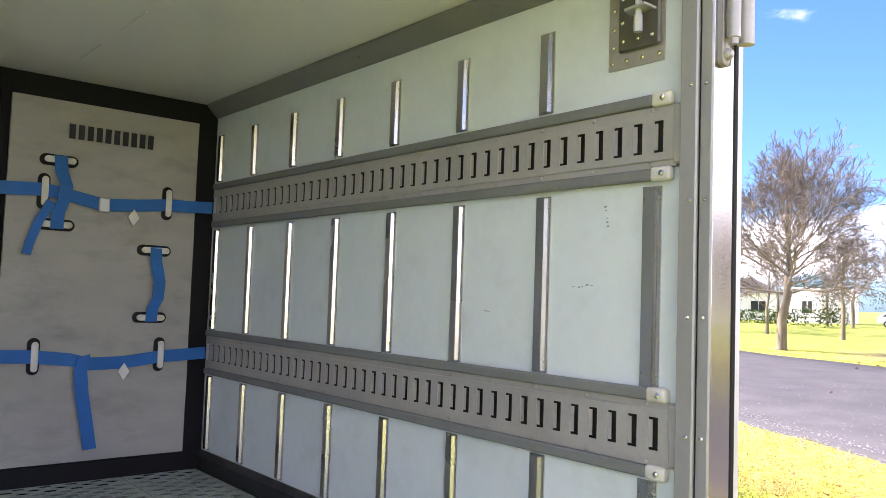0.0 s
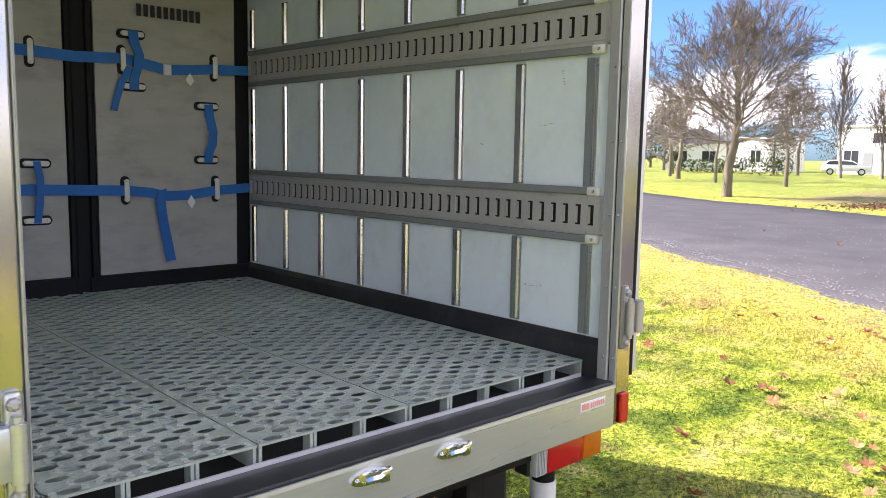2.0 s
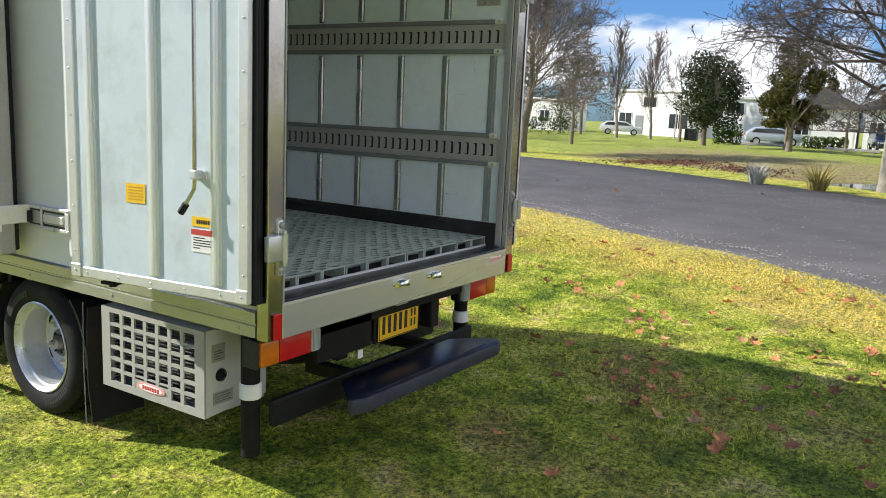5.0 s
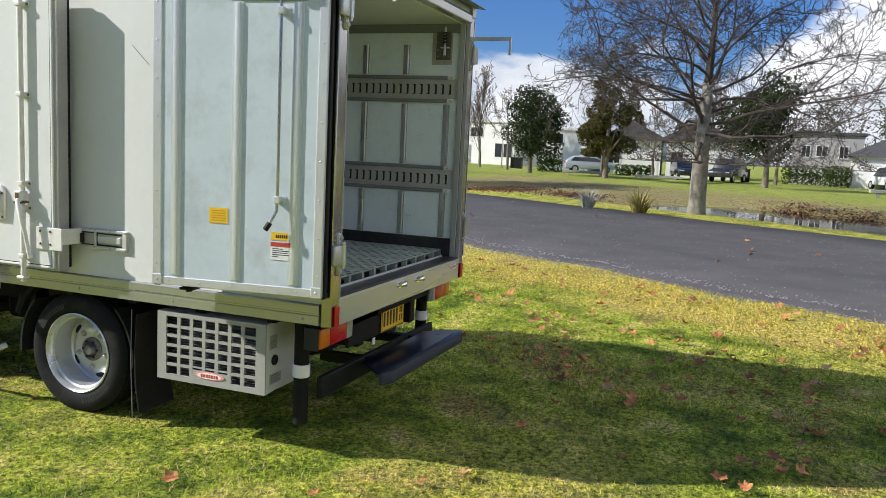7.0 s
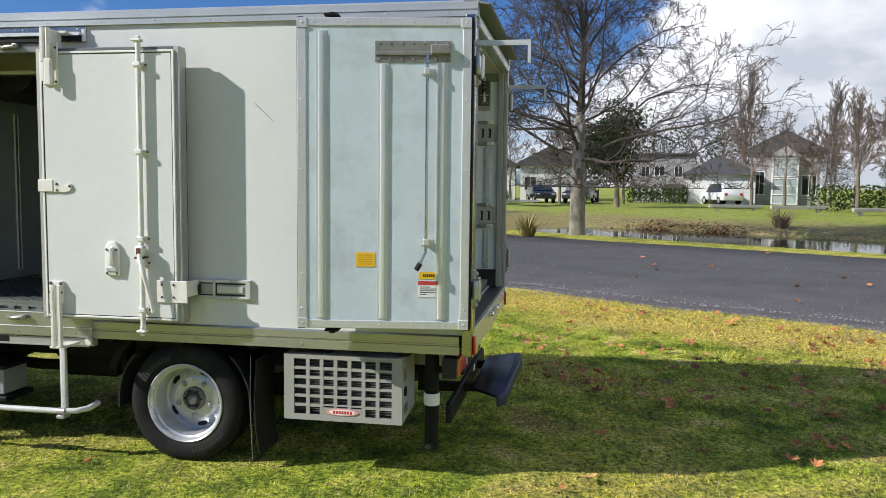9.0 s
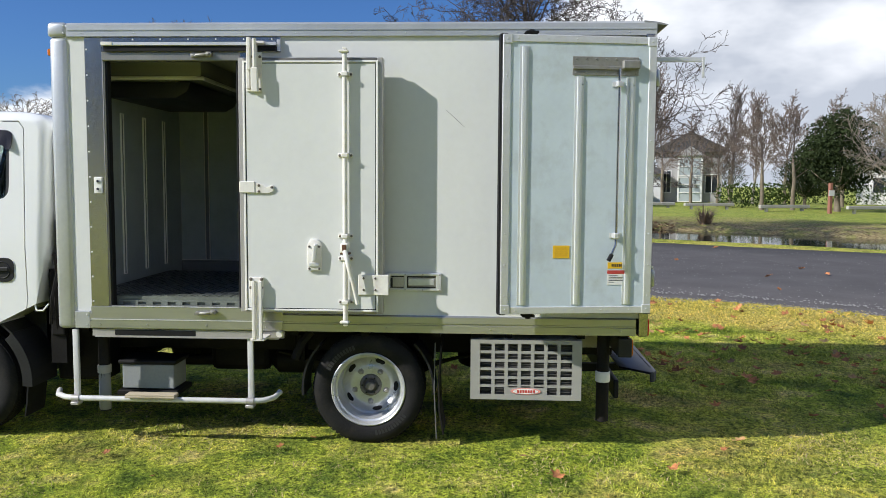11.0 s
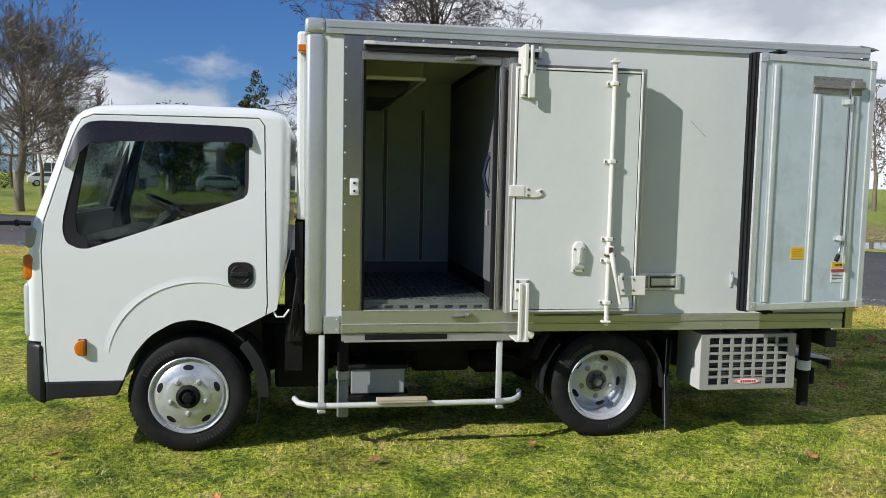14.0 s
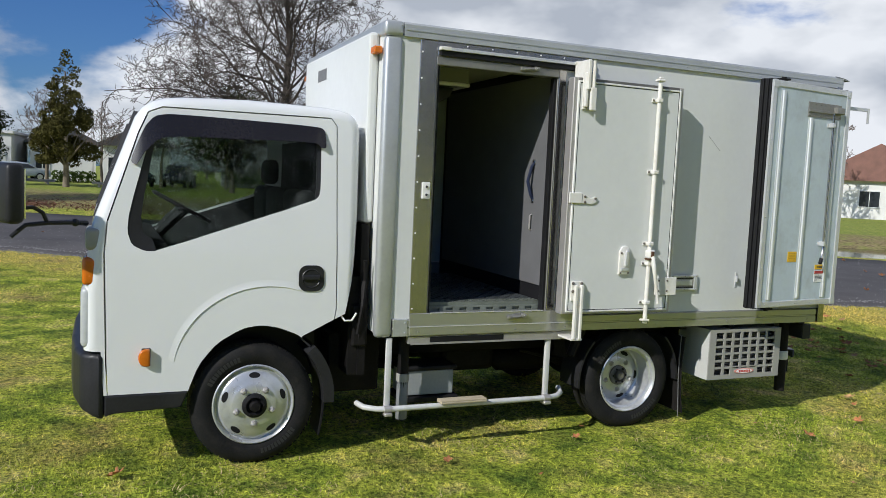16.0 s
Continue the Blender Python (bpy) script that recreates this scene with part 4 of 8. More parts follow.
bolts("hasp_bolt", [(DX0 - 0.009, y, z) for y, z in ((2.195, 1.532), (2.122, 1.522), (2.195, 1.500))], 0.008, hasp)
b = B()
bx(b, DX0 - 0.012, DX0 - 0.001, 2.17, 2.255, 2.045, 2.26, 0.003)
bx(b, DX0 - 0.034, DX0 - 0.012, 2.232, 2.25, 2.06, 2.26, 0.003)
bx(b, DX0 - 0.052, DX0 - 0.030, 2.182, 2.222, 2.04, 2.175, 0.006, 2)
bx(b, DX0 - 0.048, -0.034, 2.225, 2.245, 2.16, 2.335, 0.003)
bx(b, -0.06, -0.022, 2.18, 2.25, 2.322, 2.338, 0.003)
tube(b, [(DX0 - 0.04, 2.202, 2.17), (DX0 - 0.04, 2.202, 2.33)], 0.011, 8)
hanger = part("roller_bracket", b, IVORY, slide, "ivory hanging roller bracket")
bolts("hanger_bolt", [(DX0 - 0.012, y, z) for y, z in ((2.18, 2.06), (2.226, 2.06), (2.18, 2.235), (2.226, 2.235))], 0.008, hanger)
b = B()
bx(b, DX0 - 0.012, DX0 - 0.001, 2.175, 2.255, 0.90, 1.02, 0.003)
for y in (2.188, 2.228):
    bx(b, DX0 - 0.034, DX0 - 0.012, y - 0.009, y + 0.009, 0.668, 1.0, 0.003)
bx(b, DX0 - 0.020, DX0 - 0.012, 2.18, 2.236, 0.668, 0.98)
bx(b, DX0 - 0.03, -0.02, 2.17, 2.25, 0.660, 0.672, 0.002)
tube(b, [(-0.03, 2.12, 0.675), (-0.012, 2.12, 0.675)], 0.02, 10)
leg_ = part("guide_leg", b, IVORY, slide, "ivory lower guide leg")
bolts("leg_bolt", [(DX0 - 0.012, y, z) for y in (2.185, 2.245) for z in (0.96, 1.008)], 0.010, leg_, h=0.010)
b = B()
bx(b, DX0 - 0.010, DX0 - 0.001, 1.470, 1.64, 0.925, 1.040, 0.003)
bx(b, DX0 - 0.006, -0.012, 1.4735, 1.500, 0.955, 1.035, 0.004)
stop_ = part("stop_bracket", b, IVORY, slide)
bolts("bracket_bolt", [(DX0 - 0.010, y, z) for y in (1.545, 1.61) for z in (0.955, 1.02)], 0.007, stop_)
b = B()
bx(b, -0.008, 0.001, 1.180, 1.49, 0.932, 1.038, 0.003)
for y0, y1, z0, z1 in ((1.184, 1.486, 1.022, 1.036), (1.184, 1.486, 0.934, 0.948), (1.184, 1.212, 0.948, 1.022), (1.384, 1.394, 0.948, 1.022), (1.226, 1.372, 0.968, 1.002)):
    bx(b, -0.016, -0.008, y0, y1, z0, z1, 0.002)
slot = part("guide_slot", b, ALLOY, left_wall, "aluminium door guide")
b = B()
bx(b, -0.0105, -0.0082, 1.214, 1.382, 0.950, 1.020)
bx(b, -0.0105, -0.0082, 1.396, 1.484, 0.950, 1.020)
recess = part("guide_recess", b, GALV, slot)
b = B()
for y0, y1, z0, z1 in ((1.216, 1.380, 0.951, 0.960), (1.216, 1.380, 1.011, 1.019), (1.372, 1.380, 0.960, 1.011), (1.398, 1.482, 0.951, 0.957), (1.398, 1.482, 1.013, 1.019)):
    bx(b, -0.0113, -0.0106, y0, y1, z0, z1)
bx(b, -0.030, -0.0106, 1.462, 1.484, 0.960, 1.010)
part("guide_gap", b, PLASTIC, recess)
bolts("guide_bolt", [(-0.016, y, z) for y in (1.194, 1.29, 1.39) for z in (0.941, 1.029)], 0.005, slot, "x", 0.003, -1, GALV)


# ---- rear doors, folded back along the sides ----
def rear_door(x_out, side, parent):
    """side -1: left door; its inner skin faces away from the box."""
    def X(d):
        return x_out - side * d
    def box(bm, d0, d1, y0, y1, z0, z1, bev=0.0, seg=1):
        a, c = X(d0), X(d1)
        bx(bm, min(a, c), max(a, c), y0, y1, z0, z1, bev, seg)
    y0, y1, z0, z1 = 0.016, 0.858, 0.838, 2.345
    b = B()
    box(b, 0.006, 0.085, y0 + 0.02, y1 - 0.02, z0 + 0.02, z1 - 0.02)
    door = part("rear_door", b, DOORSKIN, parent, "rear door folded back, its pale dented lining showing")
    b = B()
    for a, c, e, f, dd in ((y0, y0 + 0.042, z0, z1, 0.024), (y1 - 0.042, y1, z0, z1, 0.016), (y0 + 0.042, y1 - 0.042, z0, z0 + 0.04, 0.04), (y0 + 0.042, y1 - 0.042, z1 - 0.04, z1, 0.04)):
        box(b, 0.0, dd, a, c, e, f, 0.003)
    for y in np.arange(y0 + 0.12, y1 - 0.05, 0.16):
        for z in (z0 + 0.02, z1 - 0.02):
            bolt(b, (X(0), y, z), 0.005, "x", 0.003, side)
    for z in np.arange(z0 + 0.1, z1, 0.17):
        for y in (y0 + 0.02, y1 - 0.02):
            bolt(b, (X(0), y, z), 0.005, "x", 0.003, side)
    part("edge_frame", b, ALLOY, door, "riveted aluminium edge frame")
    for a in (y0, y1 - 0.05):
        for e in (z0, z1 - 0.05):
            b = B()
            box(b, -0.004, 0.004, a, a + 0.05, e, e + 0.05, 0.003)
            bolt(b, (X(-0.004), a + 0.025, e + 0.025), 0.006, "x", 0.003, side)
            part("corner_plate", b, ALLOY, door)
    strips = [(d, d + 0.015, y0 - 0.010 + 0.004 * k, y0 + 0.03, z0 - 0.008, z1 + 0.008) for k, d in enumerate((0.026, 0.045, 0.064, 0.083))]
    strips += [(d, d + 0.015, y1 - 0.03, y1 + 0.004 + 0.006 * (k % 2), z0 - 0.008, z1 + 0.008) for k, d in enumerate((0.018, 0.036, 0.054, 0.072, 0.090))]
    strips += [(0.066, 0.100, y0, y1, z - 0.012, z + 0.012) for z in (z0, z1)]
    for s_ in strips:
        b = B()
        box(b, *s_, 0.004, 2)
        part("seal_strip", b, RUBBER, door, "black rubber seal strip")
    for y, e, f in ((0.742, z0 + 0.05, 2.285), (0.44, z0 + 0.05, 2.13), (0.155, z0 + 0.05, 2.13)):
        b = B()
        box(b, 0.003, 0.006, y - 0.025, y + 0.025, e, f)
        prism(b, [(X(0.003), y - 0.013), (X(-0.005), y - 0.010), (X(-0.006), y - 0.006), (X(-0.006), y + 0.006), (X(-0.005), y + 0.010), (X(0.003), y + 0.013)], "z", e + 0.004, f - 0.004)
        for z in np.arange(e + 0.1, f, 0.22):
            bolt(b, (X(0.003), y - 0.019, z), 0.004, "x", 0.003, side)
        part("door_rib", b, DOORRIB, door, "bright aluminium hat-section rib", 35)
    b = B()
    box(b, 0.0, 0.006, 0.115, 0.48, 2.135, 2.235, 0.002)
    box(b, -0.010, 0.0, 0.14, 0.48, 2.165, 2.185, 0.003)
    for y in np.arange(0.13, 0.48, 0.055):
        for z in (2.148, 2.222):
            bolt(b, (X(0), y, z), 0.006, "x", 0.004, side)
    box(b, -0.03, 0.0, 0.115, 0.21, 2.17, 2.215, 0.005)
    plate = part("latch_plate", b, HINGE, door, "riveted steel latch plate")
    b = B()
    tube(b, [(X(-0.02), 0.226, 2.17), (X(-0.02), 0.226, 1.26), (X(-0.022), 0.228, 1.22), (X(-0.035), 0.255, 1.165)], 0.0075, 8)
    rod = part("release_rod", b, STEEL, door, "thin steel release rod", smooth=40)
    b = B()
    tube(b, [(X(-0.034), 0.252, 1.168), (X(-0.040), 0.272, 1.135)], 0.013, 8)
    part("rod_grip", b, RUBBER, rod)
    for z in (2.09, 1.27):
        b = B()
        box(b, -0.032, 0.006, 0.212, 0.240, z - 0.016, z + 0.016, 0.004)
        box(b, 0.002, 0.006, 0.195, 0.257, z - 0.014, z + 0.014)
        part("rod_clip", b, ALLOY, rod)
    for z in (z0 - 0.022, z1 + 0.012):
        b = B()
        box(b, 0.02, 0.10, 0.66, 0.73, z, z + 0.012, 0.002)
        tube(b, [(X(0.05), 0.695, z - 0.01), (X(0.05), 0.695, z + 0.02)], 0.016, 8)
        part("door_keeper", b, CHASSIS, door)
    door.matrix_basis = Matrix.Translation((x_out, 0.045, 0)) @ Matrix.Rotation(-side * radians(7.7), 4, "Z") @ Matrix.Translation((-x_out, -0.045, 0))
    xp = 0.018 if side < 0 else W - 0.018
    for z in (1.025, 2.135):
        b = B()
        def span(a, c):
            return sorted((xp + side * a, xp + side * c))
        if side < 0:
            bx(b, *span(-0.024, 0.058), -0.018, 0.007, z - 0.046, z + 0.046, 0.006, 2)
        else:
            tube(b, [(xp + 0.034, -0.010, z - 0.050), (xp + 0.034, -0.010, z + 0.050)], 0.016, 14)
            bx(b, xp - 0.010, xp + 0.036, -0.006, 0.004, z - 0.044, z + 0.044, 0.003)
        tube(b, [(xp + side * -0.020, -0.016, z - 0.050), (xp + side * -0.020, -0.016, z + 0.050)], 0.0135, 12)
        tube(b, [(xp + side * -0.020, -0.016, z - 0.062), (xp + side * -0.020, -0.016, z + 0.062)], 0.009, 10)
        bx(b, *span(-0.034, -0.002), -0.002, 0.008, z - 0.10, z + 0.10, 0.010, 3)
        hinge = part("hinge", b, BRUSHED if side < 0 else GALV, parent, "heavy rear door hinge", smooth=40)
        for s_ in (-0.078, 0.078):
            b = B()
            bolt(b, (xp + side * -0.018, -0.002, z + s_), 0.013, "y", 0.012, -1)
            part("hinge_bolt", b, GALV, hinge)
    return door


left_door = rear_door(-0.108, -1, truck)
rear_door(W + 0.060, 1, truck)
b = B()
bx(b, -0.1045, -0.1025, 0.478, 0.570, 1.145, 1.215, 0.0)
sticker = part("sticker", b, YLABEL, left_door, "plain yellow sticker with faint print")
b = B()
for k in range(5):
    bx(b, -0.1052, -0.1046, 0.488, 0.560, 1.156 + k * 0.011, 1.160 + k * 0.011)
tagged(part("sticker_print", b, surface("dark_yellow_print", (0.55, 0.31, 0.02), 0.5), sticker), kind="stuff")
b = B()
bx(b, -0.1045, -0.1025, 0.172, 0.262, 1.088, 1.122)
part("sticker", b, YLABEL, left_door, "small yellow warning label")
b = B()
bx(b, -0.1048, -0.1026, 0.164, 0.264, 0.998, 1.078)
warn = part("sticker", b, TAGW, left_door, "white warning label with a red heading")
b = B()
bx(b, -0.1056, -0.1049, 0.164, 0.264, 1.058, 1.078)
part("label_heading", b, RLABEL, warn)
b = B()
for k, w in enumerate((0.05, 0.08, 0.075, 0.08, 0.03)):
    bx(b, -0.1056, -0.1049, 0.255 - w, 0.255, 1.047 - k * 0.009, 1.050 - k * 0.009)
for k in range(6):
    bx(b, -0.1054, -0.1046, 0.184 + k * 0.010, 0.190 + k * 0.010, 1.098, 1.112)
tagged(part("label_print", b, INK, warn), kind="stuff")


# ---- plastic grating on the floor ----
def grating(wx, ly, px, py):
    """A staggered plate of round holes on short walls, from the corner 0, 0; returns vertices and faces."""
    vs, fs = [], []
    zt, zb = FLOOR + 0.058, FLOOR + 0.0555
    ny = max(2, round(ly / py))
    py = ly / ny
    nx = max(2, round(wx / px))
    px = wx / nx
    k8 = [2 * math.pi * (i + 0.5) / 12 for i in range(12)]
    def V(x, y, z):
        vs.append((x, y, z))
        return len(vs) - 1
    for j in range(ny):
        half = j % 2
        cuts = [i * px for i in range(nx + 1)] if not half else [0] + [(i + 0.5) * px for i in range(nx)] + [wx]
        lo, hi, cy = j * py, (j + 1) * py, (j + 0.5) * py
        for a, c in zip(cuts, cuts[1:]):
            corner = [V(c, hi, zt), V(a, hi, zt), V(a, lo, zt), V(c, lo, zt)]
            if c - a < 0.8 * px:
                fs.append(tuple(corner))
                continue
            mx = (a + c) / 2
            rt = [V(mx + 0.0235 * math.cos(t), cy + 0.0145 * math.sin(t), zt) for t in k8]
            rb = [V(mx + 0.0235 * math.cos(t), cy + 0.0145 * math.sin(t), zb) for t in k8]
            for q in range(4):
                r = [rt[(3 * q + e) % 12] for e in range(4)]
                fs.append((corner[q], r[1], r[0]))
                fs.append((corner[q], r[2], r[1]))
                fs.append((corner[q], corner[(q + 1) % 4], r[3], r[2]))
            for q in range(12):
                fs.append((rt[q], rt[(q + 1) % 12], rb[(q + 1) % 12], rb[q]))
            for w0, w1, h0 in ((-0.42, -0.26, 0.2), (-0.42, -0.26, -0.2), (0.26, 0.42, 0.2), (0.26, 0.42, -0.2)):
                i0 = len(vs)
                for xx, yy, zz in ((w0, h0 - 0.09, 0), (w1, h0 - 0.09, 0), (w1, h0 + 0.09, 0), (w0, h0 + 0.09, 0), (w0 + 0.02, h0, 0.0022), (w1 - 0.02, h0, 0.0022)):
                    V(mx + xx * px, cy + yy * py, zt + zz)
                fs.extend([(i0, i0 + 1, i0 + 5, i0 + 4), (i0 + 2, i0 + 3, i0 + 4, i0 + 5), (i0 + 1, i0 + 2, i0 + 5), (i0 + 3, i0, i0 + 4)])
    def slab(xa, xb, ya, yc, za, zc):
        s = [V(xx, yy, zz) for zz in (za, zc) for xx, yy in ((xa, ya), (xb, ya), (xb, yc), (xa, yc))]
        fs.extend([(s[3], s[2], s[1], s[0]), (s[4], s[5], s[6], s[7]), (s[0], s[1], s[5], s[4]), (s[1], s[2], s[6], s[5]), (s[2], s[3], s[7], s[6]), (s[3], s[0], s[4], s[7])])
    n = max(2, round(wx / 0.125))
    for ya in (0.0, ly - 0.006):
        slab(0, wx, ya, ya + 0.006, zb - 0.004, zt - 0.0005)
        for i in range(n):
            for e in (0.0, wx / n - 0.011):
                slab(wx * i / n + e, wx * i / n + e + 0.008, ya, ya + 0.03 if ya == 0 else ya + 0.006, FLOOR, zb - 0.004)
    for xa in (0.0, wx - 0.006):
        slab(xa, xa + 0.006, 0.031, ly - 0.0065, FLOOR, zt - 0.0005)
    for i in range(1, 8):
        slab(0.007, wx - 0.007, ly * i / 8, ly * i / 8 + 0.008, FLOOR, zb - 0.001)
    return vs, fs


deck = thing("floor_grating", "grey-green perforated plastic grating on the cargo floor", "floor grating")
shared = {}
for x0, wx in ((0.062, 0.052), (0.118, 0.432), (0.554, 0.432), (0.990, 0.432), (1.426, 0.286)):
    for y0 in (0.13, 1.216):
        if wx not in shared:
            vs0, fs0 = grating(wx, 1.080, 0.0864, 0.0352)
            tile = faces_mesh("grating_tile", vs0, fs0, GRATE, deck)
            shared[wx] = tile.data
        else:
            tile = new("grating_tile", shared[wx])
            tile.parent = deck
        tile.location = (x0, y0, 0)
small = thing("floor_grating", "grey-green plastic grating in the front compartment", "floor grating")
vs0, fs0 = grating(0.432, 1.0, 0.0864, 0.0352)
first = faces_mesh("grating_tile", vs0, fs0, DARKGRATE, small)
first.location = (0.158, 2.345, 0)
vs0, fs0 = grating(0.0864, 0.775, 0.0864, 0.0352)
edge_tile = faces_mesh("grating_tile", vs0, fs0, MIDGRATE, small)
edge_tile.location = (0.068, 2.345, 0)
for x0 in (0.594, 1.030):
    tile = new("grating_tile", first.data)
    tile.parent = small
    tile.location = (x0, 2.345, 0)


# ---- wheels ----
HUBGREY = surface("dusty_hub", (0.17, 0.16, 0.145), 0.6, 0.3, var=0.3, scale=20, dirt=(0.07, 0.06, 0.05), amount=0.6, dirt_scale=18)
SIDEPRINT = surface("sidewall_print", (0.026, 0.026, 0.026), 0.6)


def wheel(y, x0, dish, side=-1, label="black tyre on a silver steel wheel", inner=False):
    """A wheel with its outer tyre face at x0; dish > 0 sinks the disc, dish < 0 pushes it out."""
    R, rr, w = 0.333, 0.212, 0.195
    c = (0, y, 0.327)
    sx = -side
    def P(profile):
        return [(r, x0 + sx * a) for r, a in profile]
    b = B()
    lathe(b, P([(rr + 0.004, 0.012), (rr + 0.02, 0.002), (rr + 0.05, -0.006), (R - 0.045, -0.006), (R - 0.02, 0.004), (R - 0.006, 0.018), (R, 0.035), (R, 0.060), (R - 0.008, 0.061), (R - 0.008, 0.068), (R, 0.069),
                (R, 0.094), (R - 0.008, 0.095), (R - 0.008, 0.102), (R, 0.103), (R, w - 0.035), (R - 0.02, w - 0.004), (R - 0.05, w), (rr + 0.01, w - 0.01), (rr - 0.01, w - 0.02)]), c, 64)
    for k in range(72):
        t = 2 * math.pi * k / 72
        m = Matrix.Translation((0, y, 0.327)) @ Matrix.Rotation(t, 4, "X")
        for a0 in (0.022, w - 0.045):
            xa, xb = sorted((x0 + sx * a0, x0 + sx * (a0 + 0.024)))
            bx(b, xa, xb, -0.009, 0.009, R - 0.010, R + 0.0015, 0, 1, m)
    tyre = part("tyre", b, TYRE, truck, label, 50)
    b = B()
    for t0, n in ((2.2, 11), (5.2, 11)):
        for k in range(n):
            t = t0 + 0.075 * k
            m = Matrix.Translation((0, y, 0.327)) @ Matrix.Rotation(t, 4, "X")
            xa, xb = sorted((x0 - sx * 0.0068, x0 - sx * 0.0055))
            bx(b, xa, xb, -0.007, 0.007, R - 0.083, R - 0.055, 0, 1, m)
    tagged(part("sidewall_print", b, SIDEPRINT, tyre), kind="stuff")
    d = dish
    b = B()
    if d < 0:
        lathe(b, P([(rr + 0.006, 0.010), (rr + 0.010, 0.002), (rr + 0.004, -0.002), (rr - 0.004, 0.006), (rr - 0.008, 0.022), (rr - 0.014, 0.024), (rr - 0.020, d + 0.026), (rr - 0.034, d + 0.014), (0.140, d + 0.002),
                    (0.122, d - 0.004), (0.116, d - 0.008), (0.066, d - 0.006), (0.060, d + 0.004)]), c, 64)
    else:
        lathe(b, P([(rr + 0.006, 0.010), (rr + 0.010, 0.002), (rr + 0.004, -0.002), (rr - 0.006, 0.006), (rr - 0.012, 0.028), (rr - 0.022, 0.034), (rr - 0.026, min(d, 0.13) + 0.02 if d > 0 else 0.05),
                    (rr - 0.036, d + 0.030), (rr - 0.05, d + 0.016), (0.125, d - 0.004), (0.115, d - 0.008), (0.060, d - 0.006), (0.055, d + 0.004)]), c, 64)
    rim = part("rim", b, SILVER, tyre, "silver steel rim", 40)
    for k in range(5):
        t = 2 * math.pi * (k + (0.25 if d < 0 else 0.55)) / 5
        n = 16
        b = B()
        rc = 0.164 if d < 0 else 0.152
        pts = []
        for q in range(n):
            a = 2 * math.pi * q / n
            pr, pt = rc + 0.015 * math.cos(a), t + 0.030 * math.sin(a) / rc
            fr = (rc - 0.125) / (rr - 0.05 - 0.125)
            zz = d + 0.002 + (pr - 0.140) * 0.316 - 0.0012 if d < 0 else d - 0.004 + fr * 0.020 + 0.9 * (pr - rc) * 0.3 - 0.0035
            pts.append(b.verts.new((x0 + sx * zz, y + pr * math.cos(pt), 0.327 + pr * math.sin(pt))))
        f = b.faces.new(pts)
        ext = bmesh.ops.extrude_face_region(b, geom=[f])
        for v in ext["geom"]:
            if isinstance(v, bmesh.types.BMVert):
                v.co.x += sx * 0.006
        bmesh.ops.recalc_face_normals(b, faces=b.faces[:])
        part("vent_hole", b, RUBBER, rim)
    for k in range(5):
        t = 2 * math.pi * (k - 0.25) / 5
        p = Vector((x0 + sx * (d - 0.008), y + 0.100 * math.cos(t), 0.327 + 0.100 * math.sin(t)))
        b = B()
        tube(b, [p, p - Vector((sx * 0.006, 0, 0)), p - Vector((sx * 0.014, 0, 0)), p - Vector((sx * 0.020, 0, 0))], [0.020, 0.0135, 0.012, 0.007], 6)
        part("wheel_nut", b, GALV, rim)
    b = B()
    lathe(b, P([(0.068, d - 0.004), (0.066, d - 0.018), (0.048, d - 0.026), (0.040, d - 0.008), (0.001, d - 0.008)]), c, 24)
    hub = part("hub", b, RUBBER if d < 0 else HUBGREY, rim, "black wheel hub" if d < 0 else "dusty grey hub", 40)
    b = B()
    lathe(b, P([(0.030, d - 0.008), (0.030, d - 0.035), (0.024, d - 0.044), (0.001, d - 0.047)]), c, 20)
    part("hub_cap", b, CHASSIS if d < 0 else HUBGREY, hub, smooth=40)
    for k in range(6):
        t = 2 * math.pi * k / 6
        b = B()
        bolt(b, (x0 + sx * (d - 0.026), y + 0.050 * math.cos(t), 0.327 + 0.050 * math.sin(t)), 0.006, "x", 0.008, -sx)
        part("hub_bolt", b, CHASSIS, hub)
    return tyre


wheel(4.089, 0.072, -0.012)
wheel(1.619, 0.085, 0.125, label="black tyre on a deep-dished silver wheel")
wheel(4.089, W - 0.072, -0.012, 1)
wheel(1.619, W - 0.085, 0.125, 1)

# ---- chassis and gear under the box ----
b = B()
for x in (0.50, 1.20):
    bx(b, x, x + 0.07, 0.12, 4.75, 0.47, 0.66, 0.006)
for y in (0.18, 0.62, 1.2, 2.1, 2.9, 3.5, 4.4):
    bx(b, 0.57, 1.20, y, y + 0.07, 0.50, 0.64)
bx(b, 0.06, 1.72, 0.10, 0.16, 0.615, 0.69)
for y in np.arange(0.35, 3.4, 0.42):
    bx(b, 0.06, W - 0.06, y, y + 0.045, 0.655, 0.72)
part("chassis_frame", b, CHASSIS, truck, "dark dusty ladder frame")
b = B()
tube(b, [(0.22, 1.619, 0.327), (0.75, 1.619, 0.327)], 0.05, 12)
tube(b, [(1.56, 1.619, 0.327), (1.0, 1.619, 0.327)], 0.05, 12)
bmesh.ops.create_uvsphere(b, u_segments=16, v_segments=10, radius=0.15, matrix=Matrix.Translation((0.89, 1.619, 0.33)))
part("rear_axle", b, CHASSIS, truck, smooth=40)
b = B()
tube(b, [(0.22, 4.089, 0.31), (1.56, 4.089, 0.31)], 0.045, 10)
tube(b, [(0.89, 1.75, 0.38), (0.89, 3.6, 0.46)], 0.035, 10)
part("front_axle", b, CHASSIS, truck)
